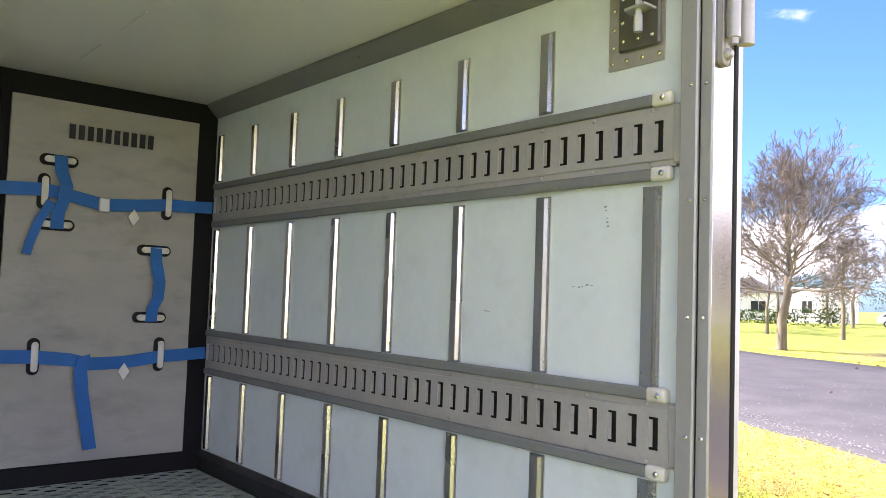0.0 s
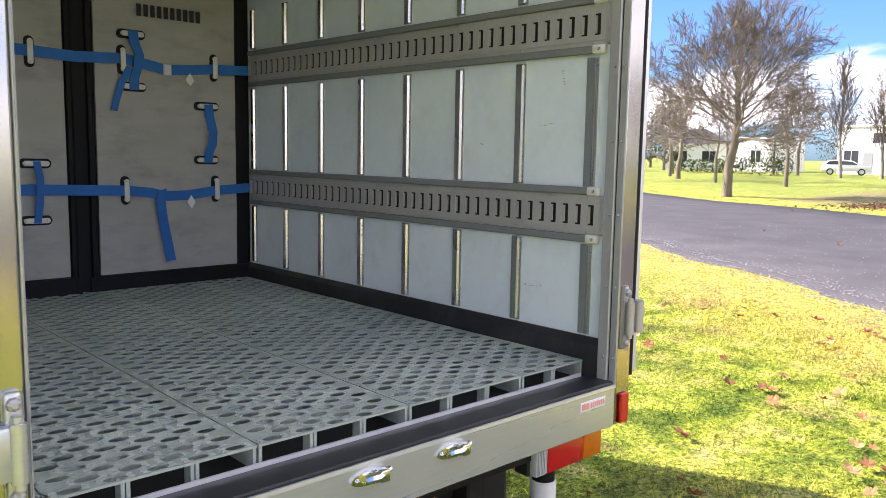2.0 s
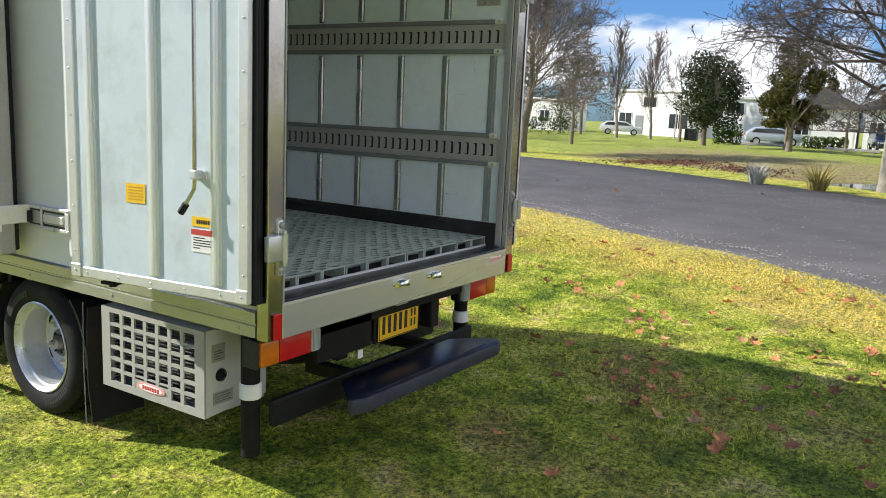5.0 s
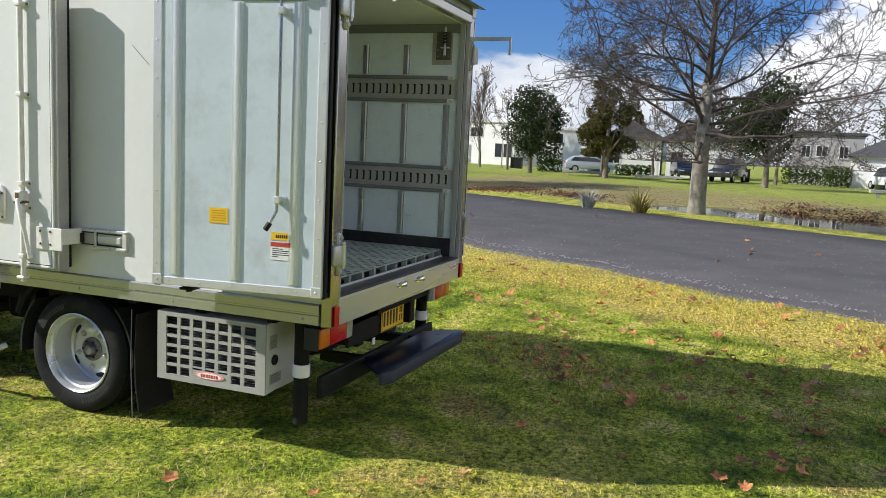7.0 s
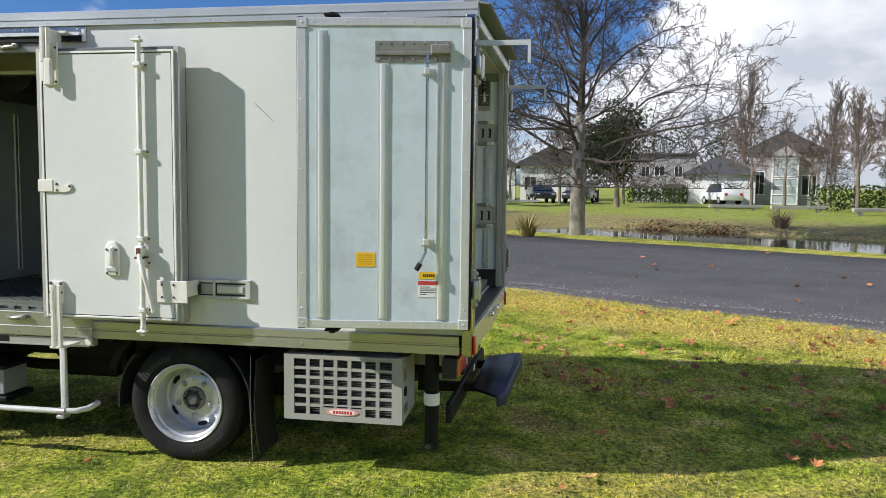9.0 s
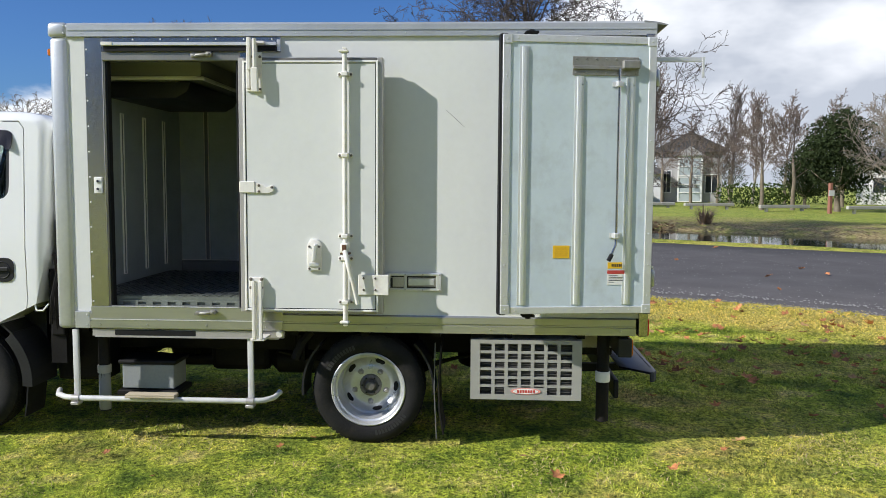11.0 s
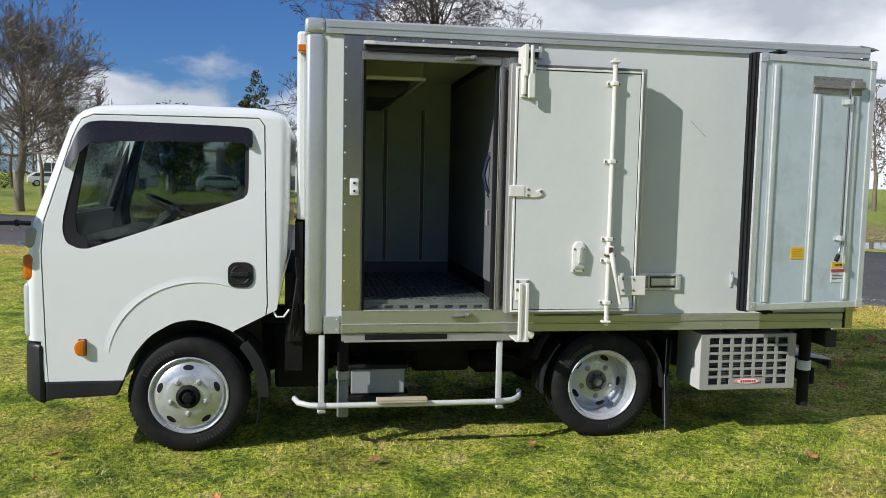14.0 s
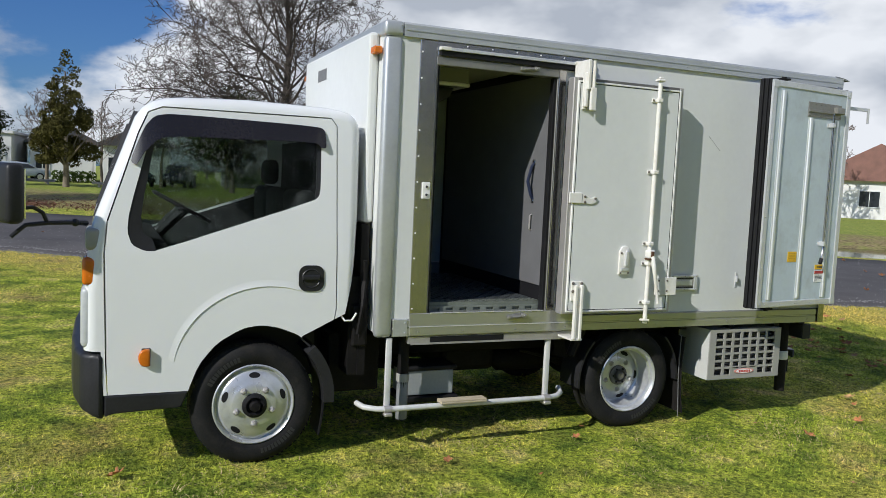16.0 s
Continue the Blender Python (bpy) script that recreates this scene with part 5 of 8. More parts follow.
for x in (0.46, 1.26):
    b = B()
    for k in range(4):
        tube(b, [(x, 1.0 + 0.06 * k, 0.47 - 0.012 * k), (x, 1.3, 0.40 - 0.012 * k), (x, 1.62, 0.375 - 0.012 * k), (x, 1.95, 0.40 - 0.012 * k), (x, 2.25 - 0.06 * k, 0.47 - 0.012 * k)], 0.012, 6)
    part("leaf_spring", b, CHASSIS, truck)
b = B()
bx(b, 0.62, 1.16, 3.25, 4.3, 0.33, 0.62, 0.03, 2)
bx(b, 0.30, 0.50, 3.30, 3.62, 0.30, 0.66, 0.02, 2)
bx(b, 1.28, 1.72, 2.2, 3.0, 0.28, 0.60, 0.05, 3)
bx(b, 0.62, 1.1, 2.35, 2.75, 0.30, 0.5, 0.04, 2)
part("drive_gear", b, CHASSIS, truck)
# tank, tyre, exhaust and box are guessed, added to block light under the truck
b = B()
bx(b, 1.30, 1.70, 2.10, 3.30, 0.24, 0.66, 0.05, 3)
for y in (2.35, 3.05):
    bx(b, 1.29, 1.71, y, y + 0.05, 0.235, 0.665, 0.008)
part("guessed_tank", b, CHASSIS, truck, "black strapped tank, guessed and added to darken under the truck", 40)
b = B()
lathe(b, [(0.12, -0.085), (0.26, -0.09), (0.325, -0.06), (0.333, 0.0), (0.325, 0.06), (0.26, 0.09), (0.12, 0.085)], (0.88, 0.78, 0.40), 36, "z")
part("guessed_tyre", b, RUBBER, truck, "tyre under the frame, guessed and added to darken under the truck", 40)
b = B()
tube(b, [(0.62, 3.4, 0.40), (0.66, 2.9, 0.36), (0.70, 2.3, 0.36)], 0.035, 10)
tube(b, [(0.70, 2.35, 0.36), (0.70, 2.30, 0.36), (0.70, 1.95, 0.36), (0.70, 1.90, 0.36)], [0.035, 0.085, 0.085, 0.035], 12)
part("guessed_exhaust", b, CHASSIS, truck, smooth=40)
b = B()
bx(b, 1.32, 1.70, 0.42, 1.06, 0.28, 0.62, 0.02, 2)
part("guessed_box", b, PLASTIC, truck, "black box under the floor, guessed and added to darken under the truck")
for y0, y1, nm in ((1.08, 1.35, 0), (1.88, 2.12, 1)):
    b = B()
    a0, a1 = (2.35, 3.2) if nm == 0 else (-0.1, 0.75)
    pts = [(1.619 + 0.385 * math.cos(t), 0.327 + 0.385 * math.sin(t)) for t in np.linspace(a0 if nm == 0 else a0, a1, 8)]
    o = [(1.619 + 0.397 * math.cos(t), 0.327 + 0.397 * math.sin(t)) for t in np.linspace(a1, a0, 8)]
    prism(b, pts + o, "x", 0.075, 0.30)
    part("mudguard", b, PLASTIC, truck, "curved black mudguard")
b = B()
rows = [(1.19, 0.60), (1.205, 0.40), (1.20, 0.22), (1.175, 0.07)]
prism(b, rows + [(y - 0.008, z) for y, z in rows[::-1]], "x", 0.06, 0.33)
part("mud_flap", b, DUSTY, truck, "limp dusty mud flap")
b = B()
tube(b, [(0.062, 1.22, 0.62), (0.060, 1.225, 0.35), (0.055, 1.21, 0.05)], 0.003, 5)
part("earth_wire", b, GREYINK, truck)
b = B()
prism(b, [(0.19, 2.02), (0.19, 2.06), (0.26, 2.10), (0.28, 2.02)], "z", 0.47, 0.63)
tube(b, [(0.12, 2.06, 0.50), (0.12, 2.02, 0.60), (0.14, 1.97, 0.66)], 0.03, 8)
part("air_hose", b, CHASSIS, truck)

# condenser box with its square grille
GX = 0.012
b = B()
cols, rws, gy0, gy1, gz0, gz1 = 7, 6, 0.372, 1.012, 0.302, 0.652
ya, yb2, za, zb = gy0 + 0.055, gy1 - 0.055, gz0 + 0.030, gz1 - 0.022
pw, ph, bw, bh = (yb2 - ya) / cols, (zb - za) / rws, 0.0100, 0.0075
bx(b, GX, GX + 0.009, gy0, ya, gz0, gz1)
bx(b, GX, GX + 0.009, yb2, gy1, gz0, gz1)
bx(b, GX, GX + 0.009, ya, yb2, gz0, za)
bx(b, GX, GX + 0.009, ya, yb2, zb, gz1)
for i in range(1, cols):
    bx(b, GX + 0.001, GX + 0.009, ya + i * pw - bw, ya + i * pw + bw, za, zb)
for j in range(1, rws):
    bx(b, GX + 0.0015, GX + 0.009, ya, yb2, za + j * ph - bh, za + j * ph + bh)
bx(b, GX + 0.0015, GX + 0.0085, ya + 2 * pw, ya + 5 * pw, za, za + ph)
cooler = part("condenser_grille", b, COOLER, truck, "grey condenser box with a square-holed grille")
b = B()
prism(b, [(GX + 0.010, gz0), (0.34, gz0 + 0.02), (0.34, gz1), (GX + 0.010, gz1)], "y", gy0 + 0.002, gy0 + 0.012)
bx(b, GX + 0.010, 0.34, gy1 - 0.012, gy1, gz0, gz1)
bx(b, GX + 0.010, 0.34, gy0 + 0.012, gy1 - 0.012, gz1 - 0.008, gz1)
bx(b, GX + 0.010, 0.34, gy0 + 0.012, gy1 - 0.012, gz0, gz0 + 0.008)
body = part("condenser_case", b, CASEW, cooler)
b = B()
for k in range(22):
    z = gz0 + 0.02 + k * 0.0148
    bx(b, GX + 0.045, GX + 0.060, gy0 + 0.02, gy1 - 0.02, z, z + 0.004)
bx(b, GX + 0.062, GX + 0.09, gy0 + 0.02, gy1 - 0.02, gz0 + 0.01, gz1 - 0.01)
part("fin_pack", b, FIN, cooler)
cy, cz = (ya + yb2) / 2, za + 0.42 * ph
b = B()
prism(b, [(cy + 0.088 * math.cos(t), cz + 0.018 * math.sin(t)) for t in np.linspace(0, 2 * math.pi, 28, endpoint=False)], "x", GX - 0.003, GX + 0.001)
badge = part("oval_badge", b, PINK, cooler, "oval red and white badge")
b = B()
prism(b, [(cy + 0.072 * math.cos(t), cz + 0.0145 * math.sin(t)) for t in np.linspace(0, 2 * math.pi, 28, endpoint=False)], "x", GX - 0.0042, GX - 0.003)
part("badge_field", b, TAGW, badge)
b = B()
for k in range(7):
    bx(b, GX - 0.0052, GX - 0.0042, cy - 0.053 + k * 0.0152, cy - 0.053 + k * 0.0152 + 0.011, cz - 0.008, cz + 0.008)
tagged(part("badge_bars", b, RLABEL, badge), kind="stuff")
b = B()
for x0, x1, z0, z1 in ((0.05, 0.115, 0.52, 0.59), (0.055, 0.155, 0.345, 0.395)):
    b = B()
    bx(b, x0, x1, gy0 - 0.001, gy0 + 0.002, z0, z1)
    plate_ = part("data_label", b, COOLER, cooler, "worn grey label")
    b = B()
    for k in range(4):
        bx(b, x0 + 0.008, x1 - 0.010 - 0.012 * (k % 2), gy0 - 0.0022, gy0 - 0.001, z0 + 0.009 + k * 0.0105, z0 + 0.013 + k * 0.0105)
    tagged(part("label_print", b, GREYINK, plate_), kind="stuff")
b = B()
lathe(b, [(0.026, gy0 - 0.004), (0.026, gy0 + 0.003), (0.020, gy0 - 0.004), (0.001, gy0 - 0.002)], (0.095, 0, 0.462), 18, "y")
part("round_port", b, RUBBER, cooler)

# stabiliser posts, rear lamps, number plate, step bumper
for x in (0.12, W - 0.12):
    b = B()
    tube(b, [(x, 0.235, 0.68), (x, 0.235, 0.16)], 0.037, 16)
    leg = part("support_post", b, CHASSIS, truck, "dark round support post", 40)
    b = B()
    lathe(b, [(0.038, -0.032), (0.043, -0.028), (0.043, 0.028), (0.038, 0.032)], (x, 0.235, 0.425), 18, "z")
    part("white_band", b, TAGW, leg, "white plastic band", 40)
for x, s in ((0.0, 1), (W, -1)):
    def X(a):
        return x + s * a
    segs = (("lamp_amber", 0.024, 0.117, AMBER), ("lamp_red", 0.119, 0.292, REDLENS), ("lamp_clear", 0.294, 0.344, CLEAR))
    b = B()
    bx(b, *sorted((X(0.020), X(0.348))), 0.106, 0.165, 0.562, 0.665, 0.006)
    housing = part("rear_lamp", b, PLASTIC, truck, "rear lamp with amber, red and clear lenses")
    b = B()
    bx(b, *sorted((X(0.012), X(0.0225))), 0.088, 0.165, 0.560, 0.667, 0.004, 2)
    part("end_cap", b, PLASTIC, housing)
    for nm, a, c, mt in segs:
        b = B()
        bx(b, *sorted((X(a), X(c))), 0.078, 0.108, 0.566, 0.661, 0.008, 2)
        lens = part(nm, b, mt, housing, smooth=40)
        if nm == "lamp_clear":
            for k in range(6):
                b = B()
                bx(b, *sorted((X(a + 0.006 + k * 0.007), X(a + 0.009 + k * 0.007))), 0.0745, 0.0785, 0.574, 0.653)
                part("lens_rib", b, mt, lens)
b = B()
bx(b, 0.35, 0.70, 0.10, 0.118, 0.50, 0.685, 0.003)
bx(b, 0.745, 1.09, 0.118, 0.132, 0.49, 0.66, 0.003)
bracket = part("plate_bracket", b, CHASSIS, truck)
b = B()
bx(b, 0.762, 1.072, 0.108, 0.113, 0.497, 0.638, 0.002, 1, Matrix.Identity(4))
plate = part("number_plate", b, YELLOW, truck, "yellow plate with plain dark bars")
b = B()
for k in range(5):
    bx(b, 0.788 + k * 0.042, 0.788 + k * 0.042 + 0.019, 0.1055, 0.108, 0.525, 0.607)
for z in (0.525, 0.572):
    for k in range(2):
        bx(b, 1.006 + k * 0.026, 1.006 + k * 0.026 + 0.010, 0.1055, 0.108, z, z + 0.036)
for x0, x1, z0, z1 in ((0.766, 1.068, 0.501, 0.504), (0.766, 1.068, 0.631, 0.634), (0.766, 0.769, 0.504, 0.631), (1.065, 1.068, 0.504, 0.631)):
    bx(b, x0, x1, 0.1062, 0.108, z0, z1)
tagged(part("plate_print", b, INK, plate), kind="stuff")
b = B()
bx(b, 0.87, 0.96, 0.09, 0.115, 0.645, 0.665, 0.006, 2)
part("plate_lamp", b, CLEAR, bracket)
b = B()
bx(b, 0.41, 0.60, 0.14, 0.45, 0.535, 0.69)
part("step_housing", b, GALV, truck, "pale housing under the sill")
SZ = 0.405
front = [(0.318, -0.085), (0.322, -0.105), (0.38, -0.132), (1.40, -0.150), (1.452, -0.132), (1.46, -0.10)]
b = B()
prism(b, front + [(1.43, -0.05), (1.30, 0.075), (0.475, 0.078)], "z", SZ - 0.014, SZ, 0.004)
step = part("rear_step", b, NAVY, truck, "glossy navy plastic rear step", 30)
b = B()
inner_line = [(0.335, -0.085), (0.339, -0.098), (0.385, -0.118), (1.395, -0.136), (1.436, -0.122), (1.442, -0.10)]
prism(b, [(x, y - 0.003) for x, y in front] + inner_line[::-1], "z", SZ - 0.062, SZ - 0.003, 0.004)
part("step_edge", b, STEPSIDE, step, "scuffed grey step edge", 30)
for a, c in ((0.46, 0.66), (0.70, 1.10), (1.14, 1.34)):
    b = B()
    bx(b, a, c, -0.118, -0.110, SZ, SZ + 0.002)
    part("grip_strip", b, STEPSIDE, step)
b = B()
bx(b, 0.145, 1.63, 0.135, 0.165, 0.285, 0.395, 0.008, 2)
beam = part("step_beam", b, RUBBER, truck, "dark cross beam behind the step")
for x in (0.62, 1.22):
    b = B()
    prism(b, [(0.0, 0.345), (0.36, 0.33), (0.41, 0.335), (0.41, 0.55), (0.36, 0.55), (0.36, 0.385), (0.0, 0.389)], "x", x, x + 0.05)
    part("step_arm", b, RUBBER, beam)
b = B()
bx(b, 0.575, 0.605, 0.07, 0.074, 0.475, 0.51)
part("white_marker", b, TAGW, bracket)

# side guard tube, step pad, battery box, grey leg
b = B()
tube(b, [(0.10, 3.50, 0.288), (0.035, 3.475, 0.280), (-0.005, 3.41, 0.274), (-0.012, 3.30, 0.271), (-0.012, 2.32, 0.271), (0.0, 2.22, 0.274), (0.04, 2.17, 0.282), (0.10, 2.15, 0.30)], 0.0165, 12)
GUARD = surface("chalky_white_tube", (0.60, 0.60, 0.58), 0.45, var=0.06, scale=6, fine=60, bump=0.04, dirt=(0.33, 0.31, 0.27), amount=0.45, dirt_scale=9)
guard = part("side_guard", b, GUARD, truck, "white tubular side guard", 40)
for y in (3.345, 2.30):
    b = B()
    bx(b, 0.0, 0.024, y - 0.017, y + 0.017, 0.24, 0.68, 0.005, 2)
    for z in (0.31, 0.52):
        bolt(b, (0.0, y, z), 0.004, "x", 0.002, -1)
    leg_part = part("guard_leg", b, GUARD, guard, smooth=40)
    b = B()
    bx(b, -0.034, 0.026, y - 0.024, y + 0.024, 0.232, 0.252, 0.004)
    tube(b, [(-0.012, y - 0.022, 0.271), (-0.012, y + 0.022, 0.271)], 0.0205, 12)
    part("clamp", b, GALV, leg_part, "dull metal clamp", 40)
b = B()
for k in range(4):
    bx(b, -0.055 + k * 0.018, -0.041 + k * 0.018, 2.735, 3.03, 0.2985, 0.3085, 0.002)
bx(b, -0.058, 0.014, 2.735, 3.03, 0.288, 0.2983, 0.002)
part("step_pad", b, WOODSTEP, guard, "worn ribbed step pad")
b = B()
bx(b, 0.215, 0.42, 2.84, 3.165, 0.275, 0.425, 0.006, 2)
battery = part("battery_box", b, surface("grey_battery_case", (0.30, 0.32, 0.33), 0.5, var=0.1), truck, "grey battery box")
b = B()
bx(b, 0.19, 0.44, 2.81, 3.19, 0.235, 0.268, 0.006)
bx(b, 0.20, 0.43, 2.82, 3.185, 0.427, 0.455, 0.010, 2)
part("battery_tray", b, RUBBER, battery)
b = B()
tube(b, [(0.10, 3.22, 0.68), (0.10, 3.22, 0.17)], 0.033, 14)
leg = part("support_post", b, CHASSIS, truck, "dark round support post", 40)
b = B()
lathe(b, [(0.034, -0.025), (0.039, -0.022), (0.039, 0.022), (0.034, 0.025)], (0.10, 3.22, 0.425), 16, "z")
part("grey_band", b, COOLER, leg)
b = B()
lathe(b, [(0.030, 0.17), (0.034, 0.18), (0.0345, 0.30), (0.033, 0.40)], (0.10, 3.22, 0.0), 16, "z")
part("lower_tube", b, TRIM, leg, "lighter grey lower tube", 40)


# ---- the cab ----
CX0, CX1 = 0.048, 1.737


def lean(z):
    """How far the cab's sides lean in at height z."""
    return 0.055 * max(0.0, z - 1.15) / 0.8


def hidden(bm):
    me = bpy.data.meshes.new("cutter")
    bm.to_mesh(me)
    bm.free()
    return new("cutter", me)


def chaikin(line):
    """Cuts the corners of a closed outline."""
    out = []
    for p, q in zip(line, line[1:] + line[:1]):
        out.append(tuple(0.82 * a + 0.18 * c for a, c in zip(p, q)))
        out.append(tuple(0.18 * a + 0.82 * c for a, c in zip(p, q)))
    return out


b = B()
side_line = [(3.60, 0.82), (3.545, 1.10), (3.53, 1.40), (3.525, 1.83), (3.533, 1.875), (3.552, 1.912), (3.585, 1.938), (3.64, 1.953), (3.72, 1.962), (4.15, 1.970), (4.48, 1.957), (4.57, 1.946), (4.635, 1.924), (4.68, 1.890), (4.712, 1.840), (4.905, 1.30), (4.925, 1.15), (4.94, 0.95), (4.94, 0.66),
             (4.86, 0.655), (4.845, 0.43), (4.44, 0.43), (4.3, 0.43), (3.84, 0.43), (3.84, 0.70)]
prism(b, side_line, "x", CX0, CX1)
edge = [e for e in b.edges if abs(e.verts[0].co.x - e.verts[1].co.x) < 0.02 and ((min(e.verts[0].co.z, e.verts[1].co.z) > 1.82) or (min(e.verts[0].co.y, e.verts[1].co.y) > 4.69 and min(e.verts[0].co.z, e.verts[1].co.z) > 0.64 and max(e.verts[0].co.z, e.verts[1].co.z) > 0.7) or (max(e.verts[0].co.y, e.verts[1].co.y) < 3.58 and max(e.verts[0].co.z, e.verts[1].co.z) > 0.9))]
bmesh.ops.bevel(b, geom=edge, offset=0.06, segments=5, profile=0.5, affect="EDGES")
shell = part("cab_body", b, PAINT, truck, "glossy white cab shell")
cut = []
b = B()
prism(b, [(3.60, 0.96), (3.585, 1.90), (3.70, 1.925), (4.50, 1.915), (4.64, 1.87), (4.85, 1.26), (4.875, 1.1), (4.80, 0.96)], "x", CX0 + 0.035, CX1 - 0.035)
cut.append(hidden(b))
b = B()
arch = [(4.442, 0.418), (4.387, 0.564), (4.296, 0.678), (4.166, 0.753), (4.068, 0.769), (3.97, 0.753), (3.84, 0.70), (3.70, 0.55), (3.70, 0.38), (4.442, 0.38)]
prism(b, chaikin(chaikin(arch)), "x", CX0 - 0.2, CX1 + 0.2)
cut.append(hidden(b))
b = B()
pane_line = [(4.60, 1.165), (3.79, 1.445), (3.762, 1.475), (3.755, 1.52), (3.755, 1.80), (3.775, 1.83), (4.58, 1.83), (4.625, 1.80), (4.735, 1.36), (4.742, 1.26), (4.72, 1.195), (4.66, 1.165)]


pane_raw, pane_line = pane_line, chaikin(pane_line)
prism(b, pane_line, "x", -0.3, 2.2)
cut.append(hidden(b))
b = B()
prism(b, [(0.17, 1.33), (1.615, 1.33), (1.56, 1.86), (0.225, 1.86)], "y", 4.6, 5.2)
cut.append(hidden(b))
solid(shell, cut)
door_line = [(3.85, 0.66), (3.665, 0.775), (3.655, 0.85), (3.665, 1.40), (3.672, 1.86), (3.70, 1.898), (4.58, 1.893), (4.645, 1.865), (4.69, 1.76), (4.832, 1.31), (4.845, 1.15), (4.832, 0.60), (4.825, 0.425), (4.44, 0.40)]


def grown(line, d):
    c = Vector((4.25, 1.25))
    out = []
    n = len(line)
    for i in range(n):
        p, a, e = Vector(line[i]), Vector(line[i - 1]), Vector(line[(i + 1) % n])
        t = (e - a).normalized()
        nn = Vector((t.y, -t.x))
        if nn.dot(p - c) < 0:
            nn = -nn
        out.append(tuple(p + nn * d))
    return out


b = B()
prism(b, door_line, "x", -0.2, 0.5)
keep = hidden(b)
b = B()
prism(b, grown(door_line, 0.007), "x", -0.2, 0.5)
away = hidden(b)
door = new("cab_door", shell.data.copy())
door.parent = truck
door["label"] = "white cab door with a window"
solid(door, keep=keep)
solid(shell, [away])
for c in cut + [keep, away]:
    me = c.data
    bpy.data.objects.remove(c)
    bpy.data.meshes.remove(me)
for ob in (shell, door):
    me = ob.data
    b = B()
    b.from_mesh(me)
    bmesh.ops.bisect_plane(b, geom=b.verts[:] + b.edges[:] + b.faces[:], dist=0.0005, plane_co=(0, 0, 1.15), plane_no=(0, 0, 1))
    for v in b.verts:
        v.co.x += lean(v.co.z) * (1 if v.co.x < 0.9 else -1)
    b.to_mesh(me)
    b.free()
    if not me.materials:
        me.materials.append(PAINT)
    me.polygons.foreach_set("use_smooth", [True] * len(me.polygons))
    me.set_sharp_from_angle(angle=radians(28))
    wnm = ob.modifiers.new("normals", "WEIGHTED_NORMAL")
    wnm.keep_sharp = True


def side_x(z, off=0.0):
    return CX0 + lean(z) + off


# window pane, seal, smoked visor, belt line
b = B()
b.faces.new([b.verts.new((side_x(z, 0.014), y, z)) for y, z in pane_line])
ex = bmesh.ops.extrude_face_region(b, geom=b.faces[:])
for v in ex["geom"]:
    if isinstance(v, bmesh.types.BMVert):
        v.co.x += 0.004
bmesh.ops.recalc_face_normals(b, faces=b.faces[:])
pane = part("window_pane", b, GLASS, door, "tinted side window")
pane.visible_shadow = False
b = B()
b.faces.new([b.verts.new((CX1 + CX0 - side_x(z, 0.014), y, z)) for y, z in pane_line])
ex = bmesh.ops.extrude_face_region(b, geom=b.faces[:])
for v in ex["geom"]:
    if isinstance(v, bmesh.types.BMVert):
        v.co.x -= 0.004
bmesh.ops.recalc_face_normals(b, faces=b.faces[:])
far_pane = part("window_pane", b, GLASS, shell)
far_pane.visible_shadow = False
b = B()
inner = grown(pane_raw, -0.022)
inner[-1] = (inner[-1][0] - 0.03, inner[-1][1] + 0.045)
inner[-2] = (inner[-2][0] - 0.05, inner[-2][1] + 0.03)
inner[-3] = (inner[-3][0] - 0.05, inner[-3][1])
inner[-4] = (inner[-4][0] - 0.035, inner[-4][1])
inner = chaikin(inner)
n = len(pane_line)
o1 = [b.verts.new((side_x(z, 0.004), y, z)) for y, z in pane_line]
i1 = [b.verts.new((side_x(z, 0.009), y, z)) for y, z in inner]
i2 = [b.verts.new((side_x(z, 0.03), y, z)) for y, z in inner]
o2 = [b.verts.new((side_x(z, 0.03), y, z)) for y, z in pane_line]
for k in range(n):
    q = (k + 1) % n
    b.faces.new((o1[k], o1[q], i1[q], i1[k]))
    b.faces.new((i1[k], i1[q], i2[q], i2[k]))
    b.faces.new((i2[k], i2[q], o2[q], o2[k]))
bmesh.ops.recalc_face_normals(b, faces=b.faces[:])
part("window_seal", b, PLASTIC, door, "black window surround")
b = B()
outer = [(4.735, 1.615), (4.665, 1.795), (4.615, 1.852), (4.53, 1.866), (3.77, 1.852), (3.735, 1.83), (3.732, 1.735), (3.76, 1.735), (3.79, 1.765), (4.48, 1.752), (4.595, 1.742), (4.668, 1.660), (4.700, 1.595)]
outer = chaikin(chaikin([(y, z, -0.004 if k < 6 else -0.026, 0.010 if k < 6 else -0.020) for k, (y, z) in enumerate(outer)]))
lo = [b.verts.new((side_x(z, p_), y, z)) for y, z, p_, q_ in outer]
hi = [b.verts.new((side_x(z, q_), y, z)) for y, z, p_, q_ in outer]
b.faces.new(lo)
b.faces.new(hi[::-1])
for k in range(len(outer)):
    q = (k + 1) % len(outer)
    b.faces.new((lo[k], hi[k], hi[q], lo[q]))
bmesh.ops.triangulate(b, faces=b.faces[:])
bmesh.ops.recalc_face_normals(b, faces=b.faces[:])
part("wind_deflector", b, SMOKE, door, "smoked plastic wind deflector", 50)
# recessed round door handle
b = B()
bx(b, CX0 - 0.006, CX0 + 0.004, 3.728, 3.868, 0.950, 1.093, 0.0)
